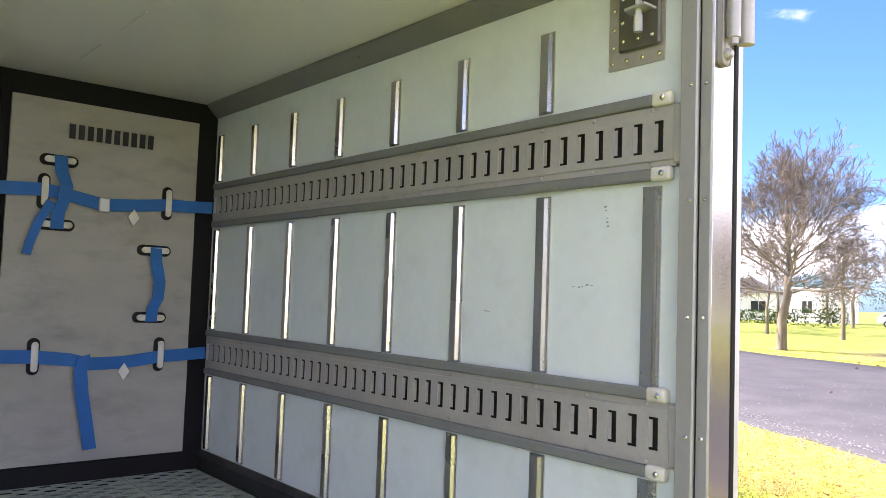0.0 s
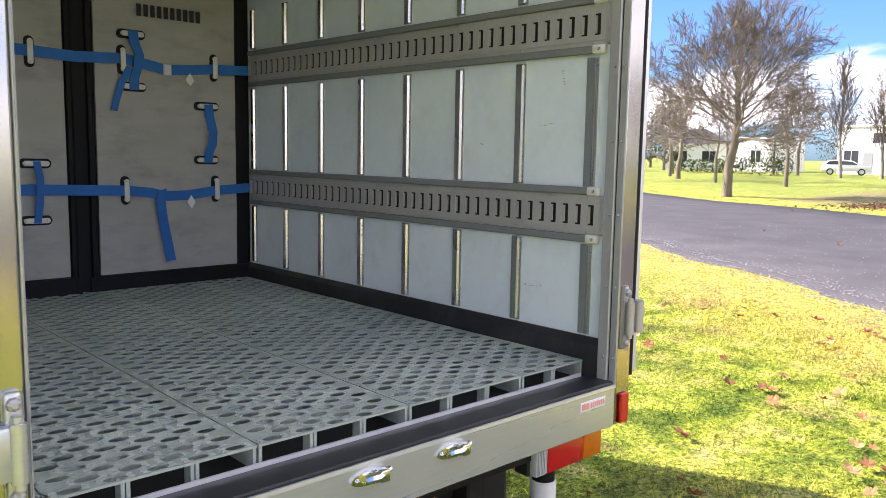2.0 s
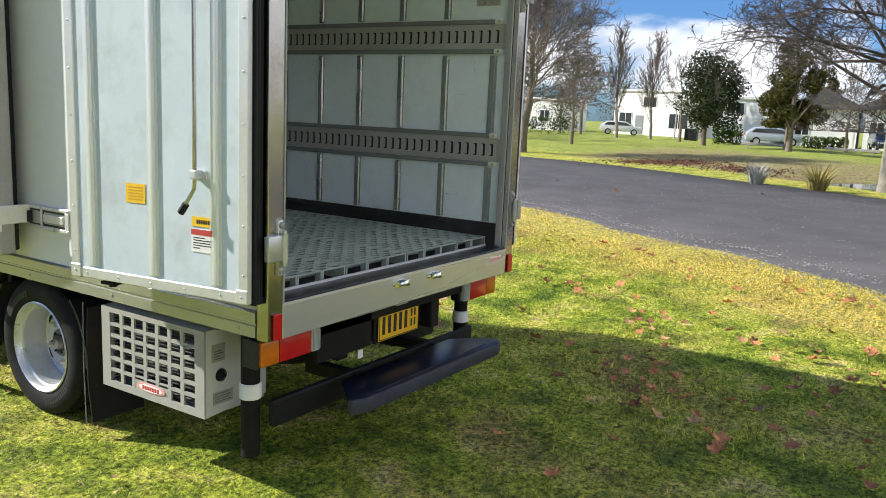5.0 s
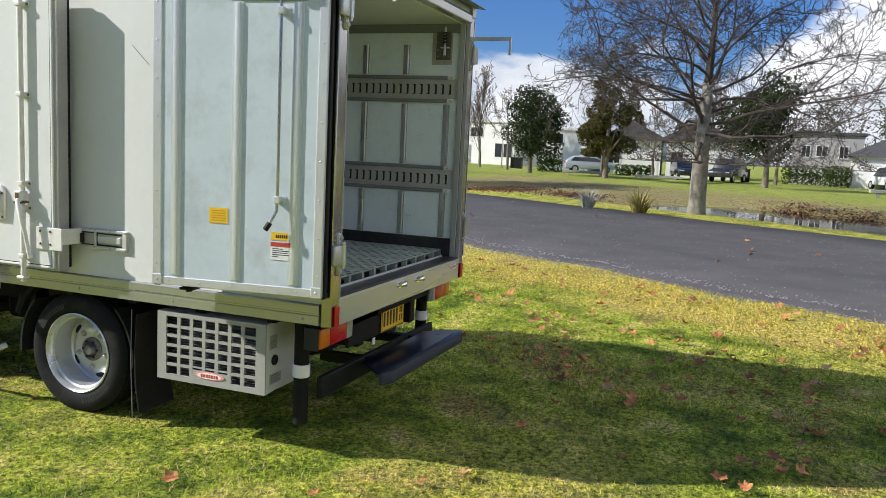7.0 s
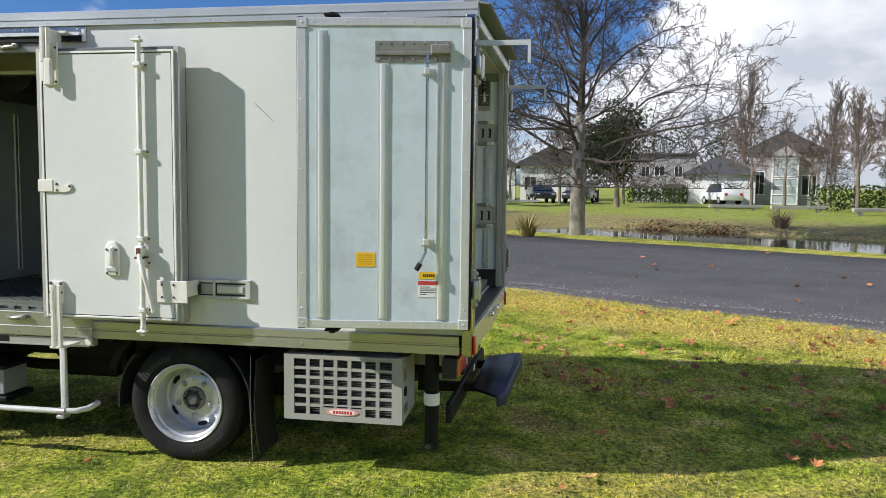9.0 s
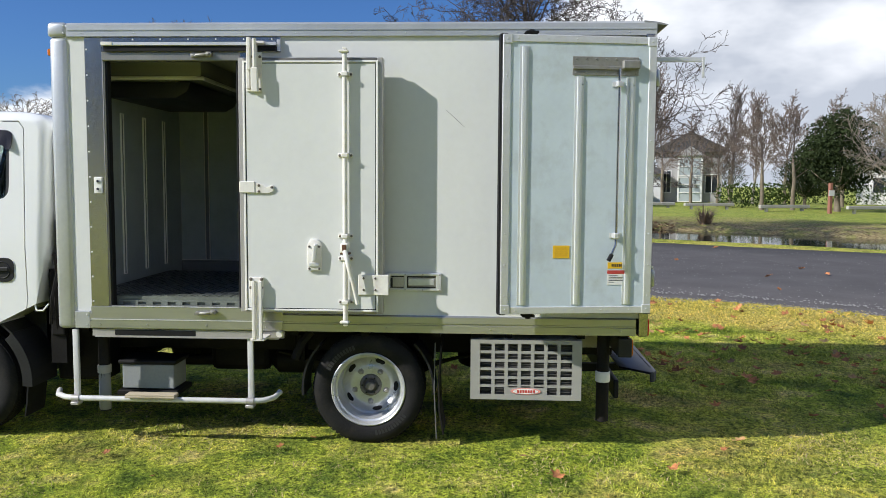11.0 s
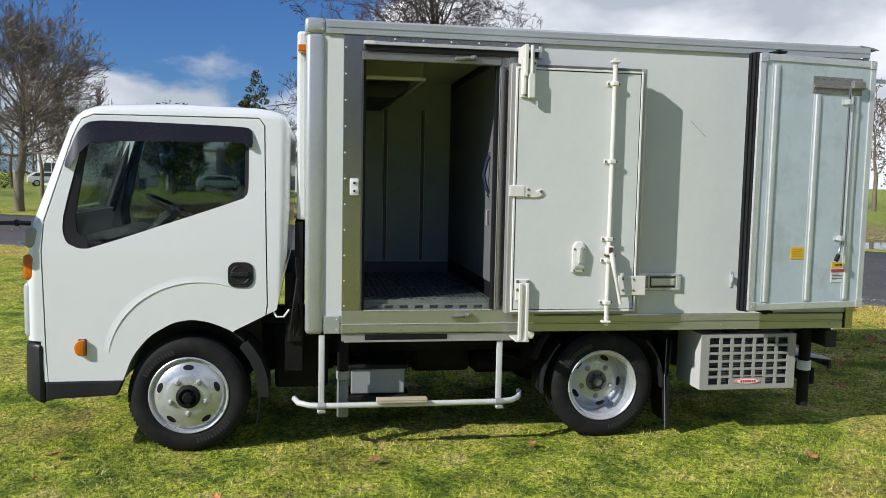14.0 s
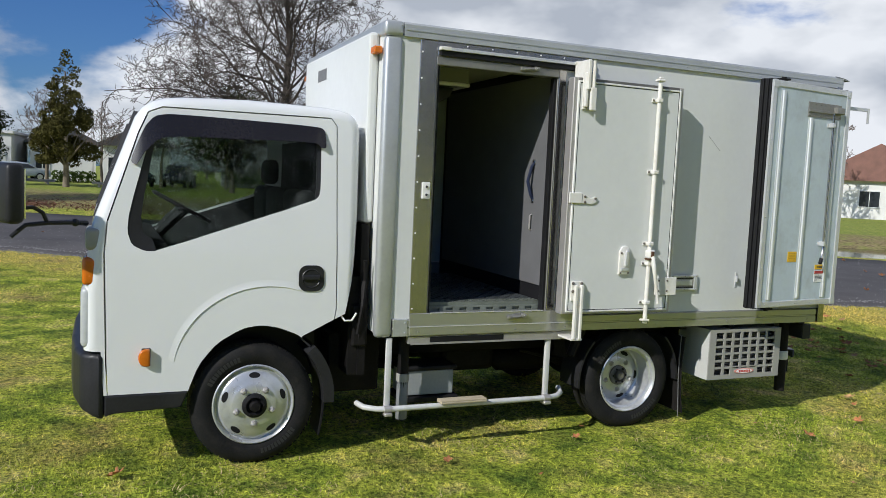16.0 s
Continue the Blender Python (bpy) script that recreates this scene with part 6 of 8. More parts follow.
bmesh.ops.bevel(b, geom=[e for e in b.edges if abs(e.verts[0].co.x - e.verts[1].co.x) > 0.005], offset=0.045, segments=5, profile=0.5, affect="EDGES")
bezel = part("door_handle", b, PLASTIC, door, "black recessed door handle", 40)
b = B()
lathe(b, [(0.054, CX0 - 0.0062), (0.050, CX0 - 0.010), (0.046, CX0 - 0.0064), (0.001, CX0 - 0.0064)], (0, 3.80, 1.021), 26)
bx(b, CX0 - 0.020, CX0 - 0.004, 3.752, 3.848, 1.013, 1.040, 0.006, 2)
part("pull", b, PLASTIC, bezel)
# side repeater lamp and wheel arch flare
b = B()
prism(b, [(4.628, 0.574), (4.628, 0.663)] + [(4.650 + 0.034 * math.cos(t), 0.6185 + 0.0445 * math.sin(t)) for t in np.linspace(math.pi / 2, -math.pi / 2, 11)], "x", CX0 - 0.030, CX0 + 0.002, 0.008, 3)
lamp = part("side_repeater", b, AMBER, door, "amber side repeater lamp", 40)
b = B()
bx(b, CX0 - 0.004, CX0 + 0.004, 4.624, 4.668, 0.572, 0.665, 0.003)
part("lamp_base", b, PLASTIC, lamp)
flare_raw = [(4.505, 0.585), (4.47, 0.70), (4.41, 0.80), (4.33, 0.875), (4.22, 0.935), (4.10, 0.968), (3.98, 0.972), (3.88, 0.955), (3.80, 0.925)]
turns = [math.atan2(z - 0.36, y - 4.09) for y, z in flare_raw]
curve = np.polyfit(turns, [math.hypot(y - 4.09, z - 0.36) for y, z in flare_raw], 4)
steps = np.linspace(turns[0], turns[-1], 36)
flare = [(4.09 + np.polyval(curve, t) * math.cos(t), 0.36 + np.polyval(curve, t) * math.sin(t)) for t in steps]
b = B()
amt = np.interp(steps, turns, [0.3, 0.8, 1.0, 1.0, 1.0, 1.0, 0.9, 0.6, -0.4])


def away_(k, d):
    v = (Vector(flare[k]) - Vector((4.09, 0.36))).normalized() * d
    return flare[k][0] + v.x, flare[k][1] + v.y


rings = []
for d, px in ((0.055, -0.0010), (0.036, 0.0004), (0.020, 0.0022), (0.006, 0.0050), (0.0, -0.0015)):
    rings.append([b.verts.new((CX0 - (px * amt[k] if px > 0 else px), *away_(k, d))) for k in range(len(flare))])
for a, c in zip(rings, rings[1:]):
    for k in range(len(a) - 1):
        b.faces.new((a[k], a[k + 1], c[k + 1], c[k]))
bmesh.ops.recalc_face_normals(b, faces=b.faces[:])
part("arch_flare", b, PAINT, door, smooth=30)
# windscreen, bumper, sill, lamps, grey corner block
b = B()
rows = [(4.706, 1.875), (4.78, 1.66), (4.902, 1.318)]
for (y0, z0), (y1, z1) in zip(rows, rows[1:]):
    vs = [b.verts.new(p) for p in ((0.20, y0 - 0.012, z0), (1.585, y0 - 0.012, z0), (1.63, y1 - 0.012, z1), (0.155, y1 - 0.012, z1))]
    b.faces.new(vs)
bmesh.ops.remove_doubles(b, verts=b.verts[:], dist=0.08)
ex = bmesh.ops.extrude_face_region(b, geom=b.faces[:])
for v in ex["geom"]:
    if isinstance(v, bmesh.types.BMVert):
        v.co.y -= 0.005
bmesh.ops.recalc_face_normals(b, faces=b.faces[:])
screen = part("windscreen", b, GLASS, shell)
screen.visible_shadow = False
b = B()
prism(b, [(0.040, 4.84), (0.040, 4.895), (0.09, 4.955), (0.25, 4.99), (0.60, 5.01), (1.185, 5.01), (1.535, 4.99), (1.695, 4.955), (1.745, 4.895), (1.745, 4.84)], "z", 0.300, 0.645, 0.028, 3)
for v in b.verts:
    if v.co.z < 0.45:
        v.co.z += 0.065 * min(1.0, max(0.0, (v.co.y - 4.85) / 0.13))
    elif v.co.y > 4.87:
        v.co.x += 0.012 if v.co.x < 0.3 else 0.0
bumper = part("front_bumper", b, PLASTIC, truck, "black plastic front bumper", 40)
b = B()
prism(b, [(4.435, 0.428), (4.84, 0.428), (4.84, 0.318), (4.80, 0.332), (4.47, 0.345)], "x", CX0 - 0.004, CX0 + 0.06, 0.008)
part("door_step", b, PLASTIC, bumper)
b = B()
bx(b, CX0 + 0.006, 0.20, 4.86, 4.948, 0.99, 1.13, 0.02, 3)
amber = part("corner_lamp", b, AMBER, shell, "amber corner lamp", 40)
b = B()
bx(b, CX0 + 0.016, 0.30, 4.86, 4.955, 0.67, 0.98, 0.03, 3)
part("headlamp", b, CLEAR, shell, "clear headlamp", 40)
b = B()
bx(b, CX0 + 0.008, 0.30, 4.86, 4.935, 1.165, 1.275, 0.02, 3)
part("grey_corner", b, COOLER, shell, "grey block at the cab's front corner", 40)
# mirror on its arms
b = B()
tube(b, [(0.14, 4.93, 1.295), (0.09, 4.98, 1.30), (0.02, 5.10, 1.30), (-0.01, 5.19, 1.29), (-0.035, 5.235, 1.25), (-0.04, 5.25, 1.235)], [0.014, 0.012, 0.011, 0.011, 0.011, 0.011], 8)
tube(b, [(0.02, 5.10, 1.30), (0.01, 5.12, 1.35), (-0.01, 5.16, 1.375), (-0.03, 5.22, 1.37)], 0.010, 8)
bmesh.ops.create_uvsphere(b, u_segments=12, v_segments=8, radius=0.02, matrix=Matrix.Translation((0.09, 4.98, 1.30)))
arm = part("mirror_arm", b, PLASTIC, truck, "black mirror arms", 40)
b = B()
bx(b, -0.125, 0.045, 5.218, 5.30, 1.30, 1.580, 0.026, 3)
head = part("mirror_head", b, PLASTIC, arm, "black door mirror", 40)
head.matrix_basis = Matrix.Translation((-0.04, 5.25, 0)) @ Matrix.Rotation(radians(28), 4, "Z") @ Matrix.Translation((0.04, -5.25, 0))
b = B()
bx(b, -0.110, 0.030, 5.212, 5.2185, 1.325, 1.555)
part("mirror_glass", b, CHROME, head)
# interior: dash, seats, wheel
b = B()
prism(b, [(4.78, 0.97), (4.78, 1.15), (4.70, 1.22), (4.55, 1.20), (4.48, 1.05), (4.50, 0.97)], "x", CX0 + 0.06, CX1 - 0.06, 0.01)
bx(b, CX0 + 0.05, CX1 - 0.05, 3.61, 4.78, 0.962, 0.985)
for x0, x1 in ((CX0 + 0.06, CX0 + 0.075), (CX1 - 0.075, CX1 - 0.06)):
    prism(b, [(3.62, 0.97), (4.78, 0.97), (4.78, 1.17), (4.60, 1.155), (3.79, 1.43), (3.62, 1.44)], "x", x0, x1)
bx(b, CX0 + 0.05, CX1 - 0.05, 3.625, 3.645, 0.985, 1.40)
dash = part("dashboard", b, SEAT, truck, "dark dashboard", 40)
for x in (0.18, 0.72, 1.18):
    b = B()
    bx(b, x, x + 0.44, 3.86, 4.36, 0.99, 1.12, 0.05, 3)
    bx(b, x, x + 0.44, 3.74, 3.86, 1.08, 1.50, 0.05, 3)
    if x != 0.72:
        bx(b, x + 0.10, x + 0.34, 3.74, 3.83, 1.51, 1.68, 0.04, 3)
    part("seat", b, SEAT, truck, "dark cab seat", 40)
for s in (-1, 1):
    b = B()
    edge_line = [(4.755, 1.18), (4.765, 1.32), (4.72, 1.52), (4.65, 1.82)]
    tube(b, [((CX0 + CX1) / 2 + s * ((CX1 - CX0) / 2 - lean(z) - 0.062), y, z) for y, z in edge_line], 0.034, 8)
    c_ = (CX0 + CX1) / 2
    tube(b, [(c_ + s * 0.715, 4.862, 1.315), (c_ + s * 0.69, 4.765, 1.60), (c_ + s * 0.665, 4.675, 1.86)], 0.042, 8)
    part("pillar_trim", b, SEAT, truck, "dark pillar trim", 40)
b = B()
tube(b, [(0.17, 4.868, 1.312), (1.61, 4.868, 1.312)], 0.03, 8)
part("dash_lip", b, SEAT, truck, "dark lip under the windscreen", 40)
b = B()
bx(b, CX0 + 0.12, CX1 - 0.12, 3.646, 3.66, 1.40, 1.80)
part("rear_trim", b, SEAT, truck, "dark trim on the cab's rear wall")
b = B()
ring = [(1.36 + 0.20 * math.cos(t), 4.37 + 0.20 * math.sin(t) * 0.88, 1.335 + 0.20 * math.sin(t) * 0.47) for t in np.linspace(0, 2 * math.pi, 25)]
tube(b, ring, 0.014, 8, False)
tube(b, [(1.17, 4.37, 1.335), (1.36, 4.38, 1.315), (1.55, 4.37, 1.335)], 0.018, 6)
tube(b, [(1.36, 4.35, 1.335), (1.36, 4.45, 1.24), (1.36, 4.62, 1.05)], [0.045, 0.045, 0.03], 8)
part("steering_wheel", b, PLASTIC, truck, "black steering wheel", 40)
# gap between cab and box, and lamps on the nose panel
b = B()
# dark slabs added to fill the gap in place of its shade, hoses beside them
bx(b, 0.11, 1.67, 3.455, 3.50, 0.45, 1.32)
bx(b, 0.12, 1.66, 3.50, 3.556, 0.45, 1.02)
bx(b, 0.09, 0.14, 3.45, 3.54, 0.62, 0.86, 0.012, 2)
tube(b, [(0.06, 3.52, 0.70), (0.045, 3.50, 0.86), (0.075, 3.48, 1.0), (0.06, 3.49, 1.12)], 0.011, 6)
tube(b, [(0.10, 3.50, 0.66), (0.07, 3.49, 0.9), (0.12, 3.48, 1.05)], 0.012, 6)
tube(b, [(0.16, 3.46, 0.60), (0.10, 3.47, 0.80), (0.14, 3.47, 1.2)], 0.018, 6)
part("gap_fill_and_cables", b, CHASSIS, truck)
b = B()
tube(b, [(0.07, 3.62, 0.81), (0.05, 3.60, 0.78), (0.05, 3.56, 0.78), (0.06, 3.53, 0.82)], 0.006, 6)
part("cab_hook", b, TAGW, truck)
for x in (0.085, W - 0.085):
    b = B()
    bx(b, x - 0.035, x + 0.035, L + 0.002, L + 0.05, 2.275, 2.315, 0.006)
    part("marker_lamp", b, AMBER, front_wall, "small orange marker lamp")
b = B()
prism(b, [(1.06, 2.225), (1.28, 2.225), (1.28, 2.30), (1.06, 2.30)], "y", L + 0.0555, L + 0.058)
part("nose_mark", b, GREYINK, front_wall)
# front mudguards
b = B()
o = [(4.089 + 0.445 * math.cos(t), 0.34 + 0.445 * math.sin(t)) for t in np.linspace(2.4, 3.2, 8)]
i = [(4.089 + 0.385 * math.cos(t), 0.34 + 0.385 * math.sin(t)) for t in np.linspace(3.2, 2.4, 8)]
prism(b, o + i, "x", CX0 + 0.005, 0.34)
o = [(4.089 + 0.42 * math.cos(t), 0.36 + 0.41 * math.sin(t)) for t in np.linspace(0.2, 2.4, 12)]
i = [(4.089 + 0.41 * math.cos(t), 0.36 + 0.40 * math.sin(t)) for t in np.linspace(2.4, 0.2, 12)]
prism(b, o + i, "x", 0.085, 0.34)
bx(b, 0.335, 0.345, 3.70, 4.5, 0.42, 0.80)
part("mudguard", b, PLASTIC, truck, "black front mudguard")
b = B()
prism(b, [(3.685, 0.36), (3.70, 0.20), (3.715, 0.12), (3.722, 0.12), (3.71, 0.20), (3.695, 0.36)], "x", 0.09, 0.30)
part("mud_flap", b, RUBBER, truck)


# ---- ground, road, water ----
UN, VN = Vector((0.81, -0.59)).normalized(), Vector((0.59, 0.81)).normalized()     # across and along the road


def sm(a, b, x):
    t = np.clip((x - a) / (b - a), 0, 1)
    return t * t * (3 - 2 * t)


def uv_xy(u, v):
    return u * UN.x + v * VN.x, u * UN.y + v * VN.y


def near_edge(v):
    return 6.5 - 0.075 * np.clip(v, -40, 60) + 0.10 * np.sin(v * 1.7) + 0.05 * np.sin(v * 4.3)


def far_edge(v):
    return 16.55 - 0.075 * np.clip(v, -40, 60) + 0.06 * np.sin(v * 1.1)


def land(u, v):
    """Height of the ground at (u across, v along the road)."""
    creek = 1 - sm(13, 20, v)
    h = 0.12 * sm(24.0, 31.0, u) - 0.16 * sm(20, 30, v) * (1 - sm(20, 26, u)) * sm(10, 16, u)
    h = h - 0.62 * creek * sm(17.9, 19.2, u) * (1 - sm(23.6, 27.0, u))
    h = h + 0.05 * np.sin(u * 0.9 + 1.3 * np.sin(v * 0.5)) * sm(24, 27, u) * (1 - sm(40, 60, u))
    return h


us = np.unique(np.concatenate([np.linspace(-400, -30, 12), np.linspace(-30, 16, 60), np.linspace(16, 32, 65), np.linspace(32, 80, 40), np.linspace(80, 900, 14)]))
vs_ = np.unique(np.concatenate([np.linspace(-700, -60, 12), np.linspace(-60, 60, 120), np.linspace(60, 900, 16)]))
gu, gv_ = np.meshgrid(us, vs_, indexing="ij")
gx, gy = uv_xy(gu, gv_)
gz = land(gu, gv_)
rough = np.array([[0.5 * noise.noise((x * 0.7, y * 0.7, 0)) for x, y in zip(rx, ry)] for rx, ry in zip(gx, gy)])
gz = gz + 0.022 * rough + 0.10 * rough * sm(24, 27, gu) * (1 - sm(33, 40, gu)) - 0.006
nu, nv = gu.shape
verts = np.stack([gx, gy, gz], -1).reshape(-1, 3)
idx = np.arange(nu * nv).reshape(nu, nv)
quads = np.stack([idx[:-1, :-1], idx[1:, :-1], idx[1:, 1:], idx[:-1, 1:]], -1).reshape(-1, 4)

GRASS = bpy.data.materials.new("lawn")
GRASS.use_nodes = True
n, l = GRASS.node_tree.nodes, GRASS.node_tree.links
co = n.new("ShaderNodeTexCoord")


def noise_node(scale, detail=4.0, rough_=0.5, src=None):
    t = n.new("ShaderNodeTexNoise")
    t.inputs["Scale"].default_value, t.inputs["Detail"].default_value, t.inputs["Roughness"].default_value = scale, detail, rough_
    l.new(src or co.outputs["Object"], t.inputs["Vector"])
    return t


def ramp_node(src, stops):
    r = n.new("ShaderNodeValToRGB")
    while len(r.color_ramp.elements) < len(stops):
        r.color_ramp.elements.new(0.5)
    for e, (p, c) in zip(r.color_ramp.elements, stops):
        e.position, e.color = p, (*c, 1)
    l.new(src, r.inputs["Fac"])
    return r


def mix_node(fac, a, b_, factor=None):
    m = n.new("ShaderNodeMix")
    m.data_type = "RGBA"
    if fac is not None:
        l.new(fac, m.inputs["Factor"])
    else:
        m.inputs["Factor"].default_value = factor
    l.new(a, m.inputs["A"])
    if isinstance(b_, tuple):
        m.inputs["B"].default_value = (*b_, 1)
    else:
        l.new(b_, m.inputs["B"])
    return m


def range_node(src, a, b_, lo=0.0, hi=1.0):
    r = n.new("ShaderNodeMapRange")
    r.inputs["From Min"].default_value, r.inputs["From Max"].default_value = a, b_
    r.inputs["To Min"].default_value, r.inputs["To Max"].default_value = lo, hi
    l.new(src, r.inputs["Value"])
    return r


def lawn_colour():
    """Moss green, dark tufts and straw in patches, drier towards the road."""
    wide, patchy, tuft = noise_node(0.55, 3), noise_node(2.6, 6, 0.62), noise_node(7.5, 5, 0.65)
    moss = ramp_node(patchy.outputs["Fac"], [(0.34, (0.115, 0.185, 0.028)), (0.44, (0.25, 0.335, 0.045)), (0.53, (0.44, 0.515, 0.070)), (0.61, (0.58, 0.58, 0.15)), (0.70, (0.72, 0.63, 0.29))])
    dry = ramp_node(tuft.outputs["Fac"], [(0.34, (0.39, 0.35, 0.065)), (0.50, (0.68, 0.57, 0.155)), (0.68, (0.84, 0.71, 0.31))])
    road_side = n.new("ShaderNodeVectorMath")
    road_side.operation = "DOT_PRODUCT"
    road_side.inputs[1].default_value = (UN.x + 0.075 * VN.x, UN.y + 0.075 * VN.y, 0)
    l.new(co.outputs["Object"], road_side.inputs[0])
    verge0 = n.new("ShaderNodeMath")
    verge0.operation = "MULTIPLY_ADD"
    verge0.inputs[1].default_value = 3.2
    l.new(noise_node(0.8, 4, 0.6).outputs["Fac"], verge0.inputs[0])
    l.new(road_side.outputs["Value"], verge0.inputs[2])
    past = range_node(road_side.outputs["Value"], 12.0, 13.0, 0.85, 0.12)
    edge_ = range_node(verge0.outputs["Value"], 5.7, 6.9, 0.0, 1.0)
    verge = n.new("ShaderNodeMath")
    verge.operation = "MULTIPLY"
    l.new(past.outputs["Result"], verge.inputs[0])
    l.new(edge_.outputs["Result"], verge.inputs[1])
    f = n.new("ShaderNodeMath")
    f.operation = "ADD"
    f.use_clamp = True
    l.new(range_node(wide.outputs["Fac"], 0.48, 0.66, 0.0, 0.48).outputs["Result"], f.inputs[0])
    l.new(verge.outputs["Value"], f.inputs[1])
    tone_ = mix_node(f.outputs["Value"], moss.outputs["Color"], dry.outputs["Color"])
    bare = range_node(noise_node(1.15, 6, 0.68).outputs["Fac"], 0.54, 0.66, 0.0, 0.7)
    tone_ = mix_node(bare.outputs["Result"], tone_.outputs["Result"], (0.42, 0.32, 0.15))
    weeds = range_node(tuft.outputs["Fac"], 0.56, 0.66, 0.0, 0.7)
    weedy = mix_node(weeds.outputs["Result"], tone_.outputs["Result"], (0.080, 0.150, 0.024))
    speck = ramp_node(noise_node(30, 2, 0.75).outputs["Fac"], [(0.34, (0.35, 0.37, 0.33)), (0.50, (1.0, 1.0, 0.96)), (0.66, (1.62, 1.5, 1.42))])
    m = n.new("ShaderNodeMix")
    m.data_type, m.blend_type = "RGBA", "MULTIPLY"
    m.inputs["Factor"].default_value = 1.0
    l.new(weedy.outputs["Result"], m.inputs["A"])
    l.new(speck.outputs["Color"], m.inputs["B"])
    return m


base = lawn_colour()
mid, small_, grain = noise_node(1.6, 5, 0.6), noise_node(9, 5, 0.65), noise_node(85, 4, 0.65)
dark = ramp_node(grain.outputs["Fac"], [(0.36, (0.42, 0.45, 0.38)), (0.54, (1.18, 1.14, 1.0))])
lit = n.new("ShaderNodeMix")
lit.data_type, lit.blend_type = "RGBA", "MULTIPLY"
lit.inputs["Factor"].default_value = 1.0
l.new(base.outputs["Result"], lit.inputs["A"])
l.new(dark.outputs["Color"], lit.inputs["B"])
sep = n.new("ShaderNodeSeparateXYZ")
l.new(co.outputs["Object"], sep.inputs["Vector"])
across = n.new("ShaderNodeVectorMath")
across.operation = "DOT_PRODUCT"
across.inputs[1].default_value = (UN.x, UN.y, 0)
l.new(co.outputs["Object"], across.inputs[0])
b1 = range_node(across.outputs["Value"], 17.6, 19.5)
b2 = range_node(across.outputs["Value"], 33.0, 27.5)
bank = n.new("ShaderNodeMath")
bank.operation = "MULTIPLY"
l.new(b1.outputs["Result"], bank.inputs[0])
l.new(b2.outputs["Result"], bank.inputs[1])
along = n.new("ShaderNodeVectorMath")
along.operation = "DOT_PRODUCT"
along.inputs[1].default_value = (VN.x - 0.6 * UN.x, VN.y - 0.6 * UN.y, 0)
l.new(co.outputs["Object"], along.inputs[0])
creek = n.new("ShaderNodeMath")
creek.operation = "MULTIPLY"
l.new(bank.outputs["Value"], creek.inputs[0])
l.new(range_node(along.outputs["Value"], 20.9, 18.2).outputs["Result"], creek.inputs[1])
bank = creek
patch = n.new("ShaderNodeMath")
patch.operation = "MULTIPLY"
l.new(bank.outputs["Value"], patch.inputs[0])
l.new(range_node(mid.outputs["Fac"], 0.36, 0.54, 0.40, 1.0).outputs["Result"], patch.inputs[1])
soil = ramp_node(small_.outputs["Fac"], [(0.35, (0.10, 0.070, 0.036)), (0.50, (0.30, 0.235, 0.115)), (0.68, (0.44, 0.37, 0.19))])
beyond = range_node(across.outputs["Value"], 17.0, 22.0, 0.0, 0.72)
meadow = ramp_node(small_.outputs["Fac"], [(0.32, (0.125, 0.175, 0.034)), (0.50, (0.235, 0.300, 0.055)), (0.68, (0.36, 0.37, 0.12))])
lit = mix_node(beyond.outputs["Result"], lit.outputs["Result"], meadow.outputs["Color"])
turf = mix_node(patch.outputs["Value"], lit.outputs["Result"], soil.outputs["Color"])
p = n["Principled BSDF"]
l.new(turf.outputs["Result"], p.inputs["Base Color"])
p.inputs["Roughness"].default_value = 0.85
p.inputs["Specular IOR Level"].default_value = 0.15
bu = n.new("ShaderNodeBump")
bu.inputs["Strength"].default_value, bu.inputs["Distance"].default_value = 1.0, 0.04
l.new(noise_node(45, 6, 0.7).outputs["Fac"], bu.inputs["Height"])
l.new(bu.outputs["Normal"], p.inputs["Normal"])
ground = faces_mesh("ground", verts.tolist(), quads.tolist(), GRASS, None, True)
tagged(ground, "winter lawn of green and straw-coloured grass with a bare creek bank", "ground", kind="structure")

ASPHALT = surface("asphalt", (0.098, 0.093, 0.095), 0.95, var=0.22, scale=1.1, fine=150, bump=0.5, dirt=(0.17, 0.165, 0.16), amount=0.45, dirt_scale=60, spec=0.12)
rv = np.concatenate([np.linspace(-400, -40, 10)[:-1], np.linspace(-40, 60, 201), np.linspace(60, 400, 10)[1:]])
rows = []
for v in rv:
    a, c = near_edge(v), far_edge(v)
    for f in (0, 0.004, 0.25, 0.5, 0.75, 0.996, 1):
        u = a + (c - a) * f
        x, y = uv_xy(u, v)
        rows.append((x, y, land(u, v) + (-0.03 if f in (0, 1) else 0.016 + 0.05 * f * (1 - f))))
k = 7
rq = [(i * k + j, i * k + j + 1, (i + 1) * k + j + 1, (i + 1) * k + j) for i in range(len(rv) - 1) for j in range(k - 1)]
road = faces_mesh("road", rows, rq, ASPHALT, None, True)
tagged(road, "worn dark asphalt road with loose chips", "road", kind="structure")

WATER = surface("creek_water", (0.020, 0.026, 0.022), 0.06, var=0.2, scale=0.8, fine=12, bump=0.06, ior=1.33, rough_var=0.02)
wq = []
for v in np.linspace(-80, 19, 40):
    for u in (18.0, 27.0):
        wq.append((*uv_xy(u, v), -0.20))
water = faces_mesh("water", wq, [(2 * i, 2 * i + 1, 2 * i + 3, 2 * i + 2) for i in range(39)], WATER)
tagged(water, "still dark water of a narrow creek", "creek", kind="structure")

# ---- grass blades, gravel ----
rg = np.random.default_rng(5)


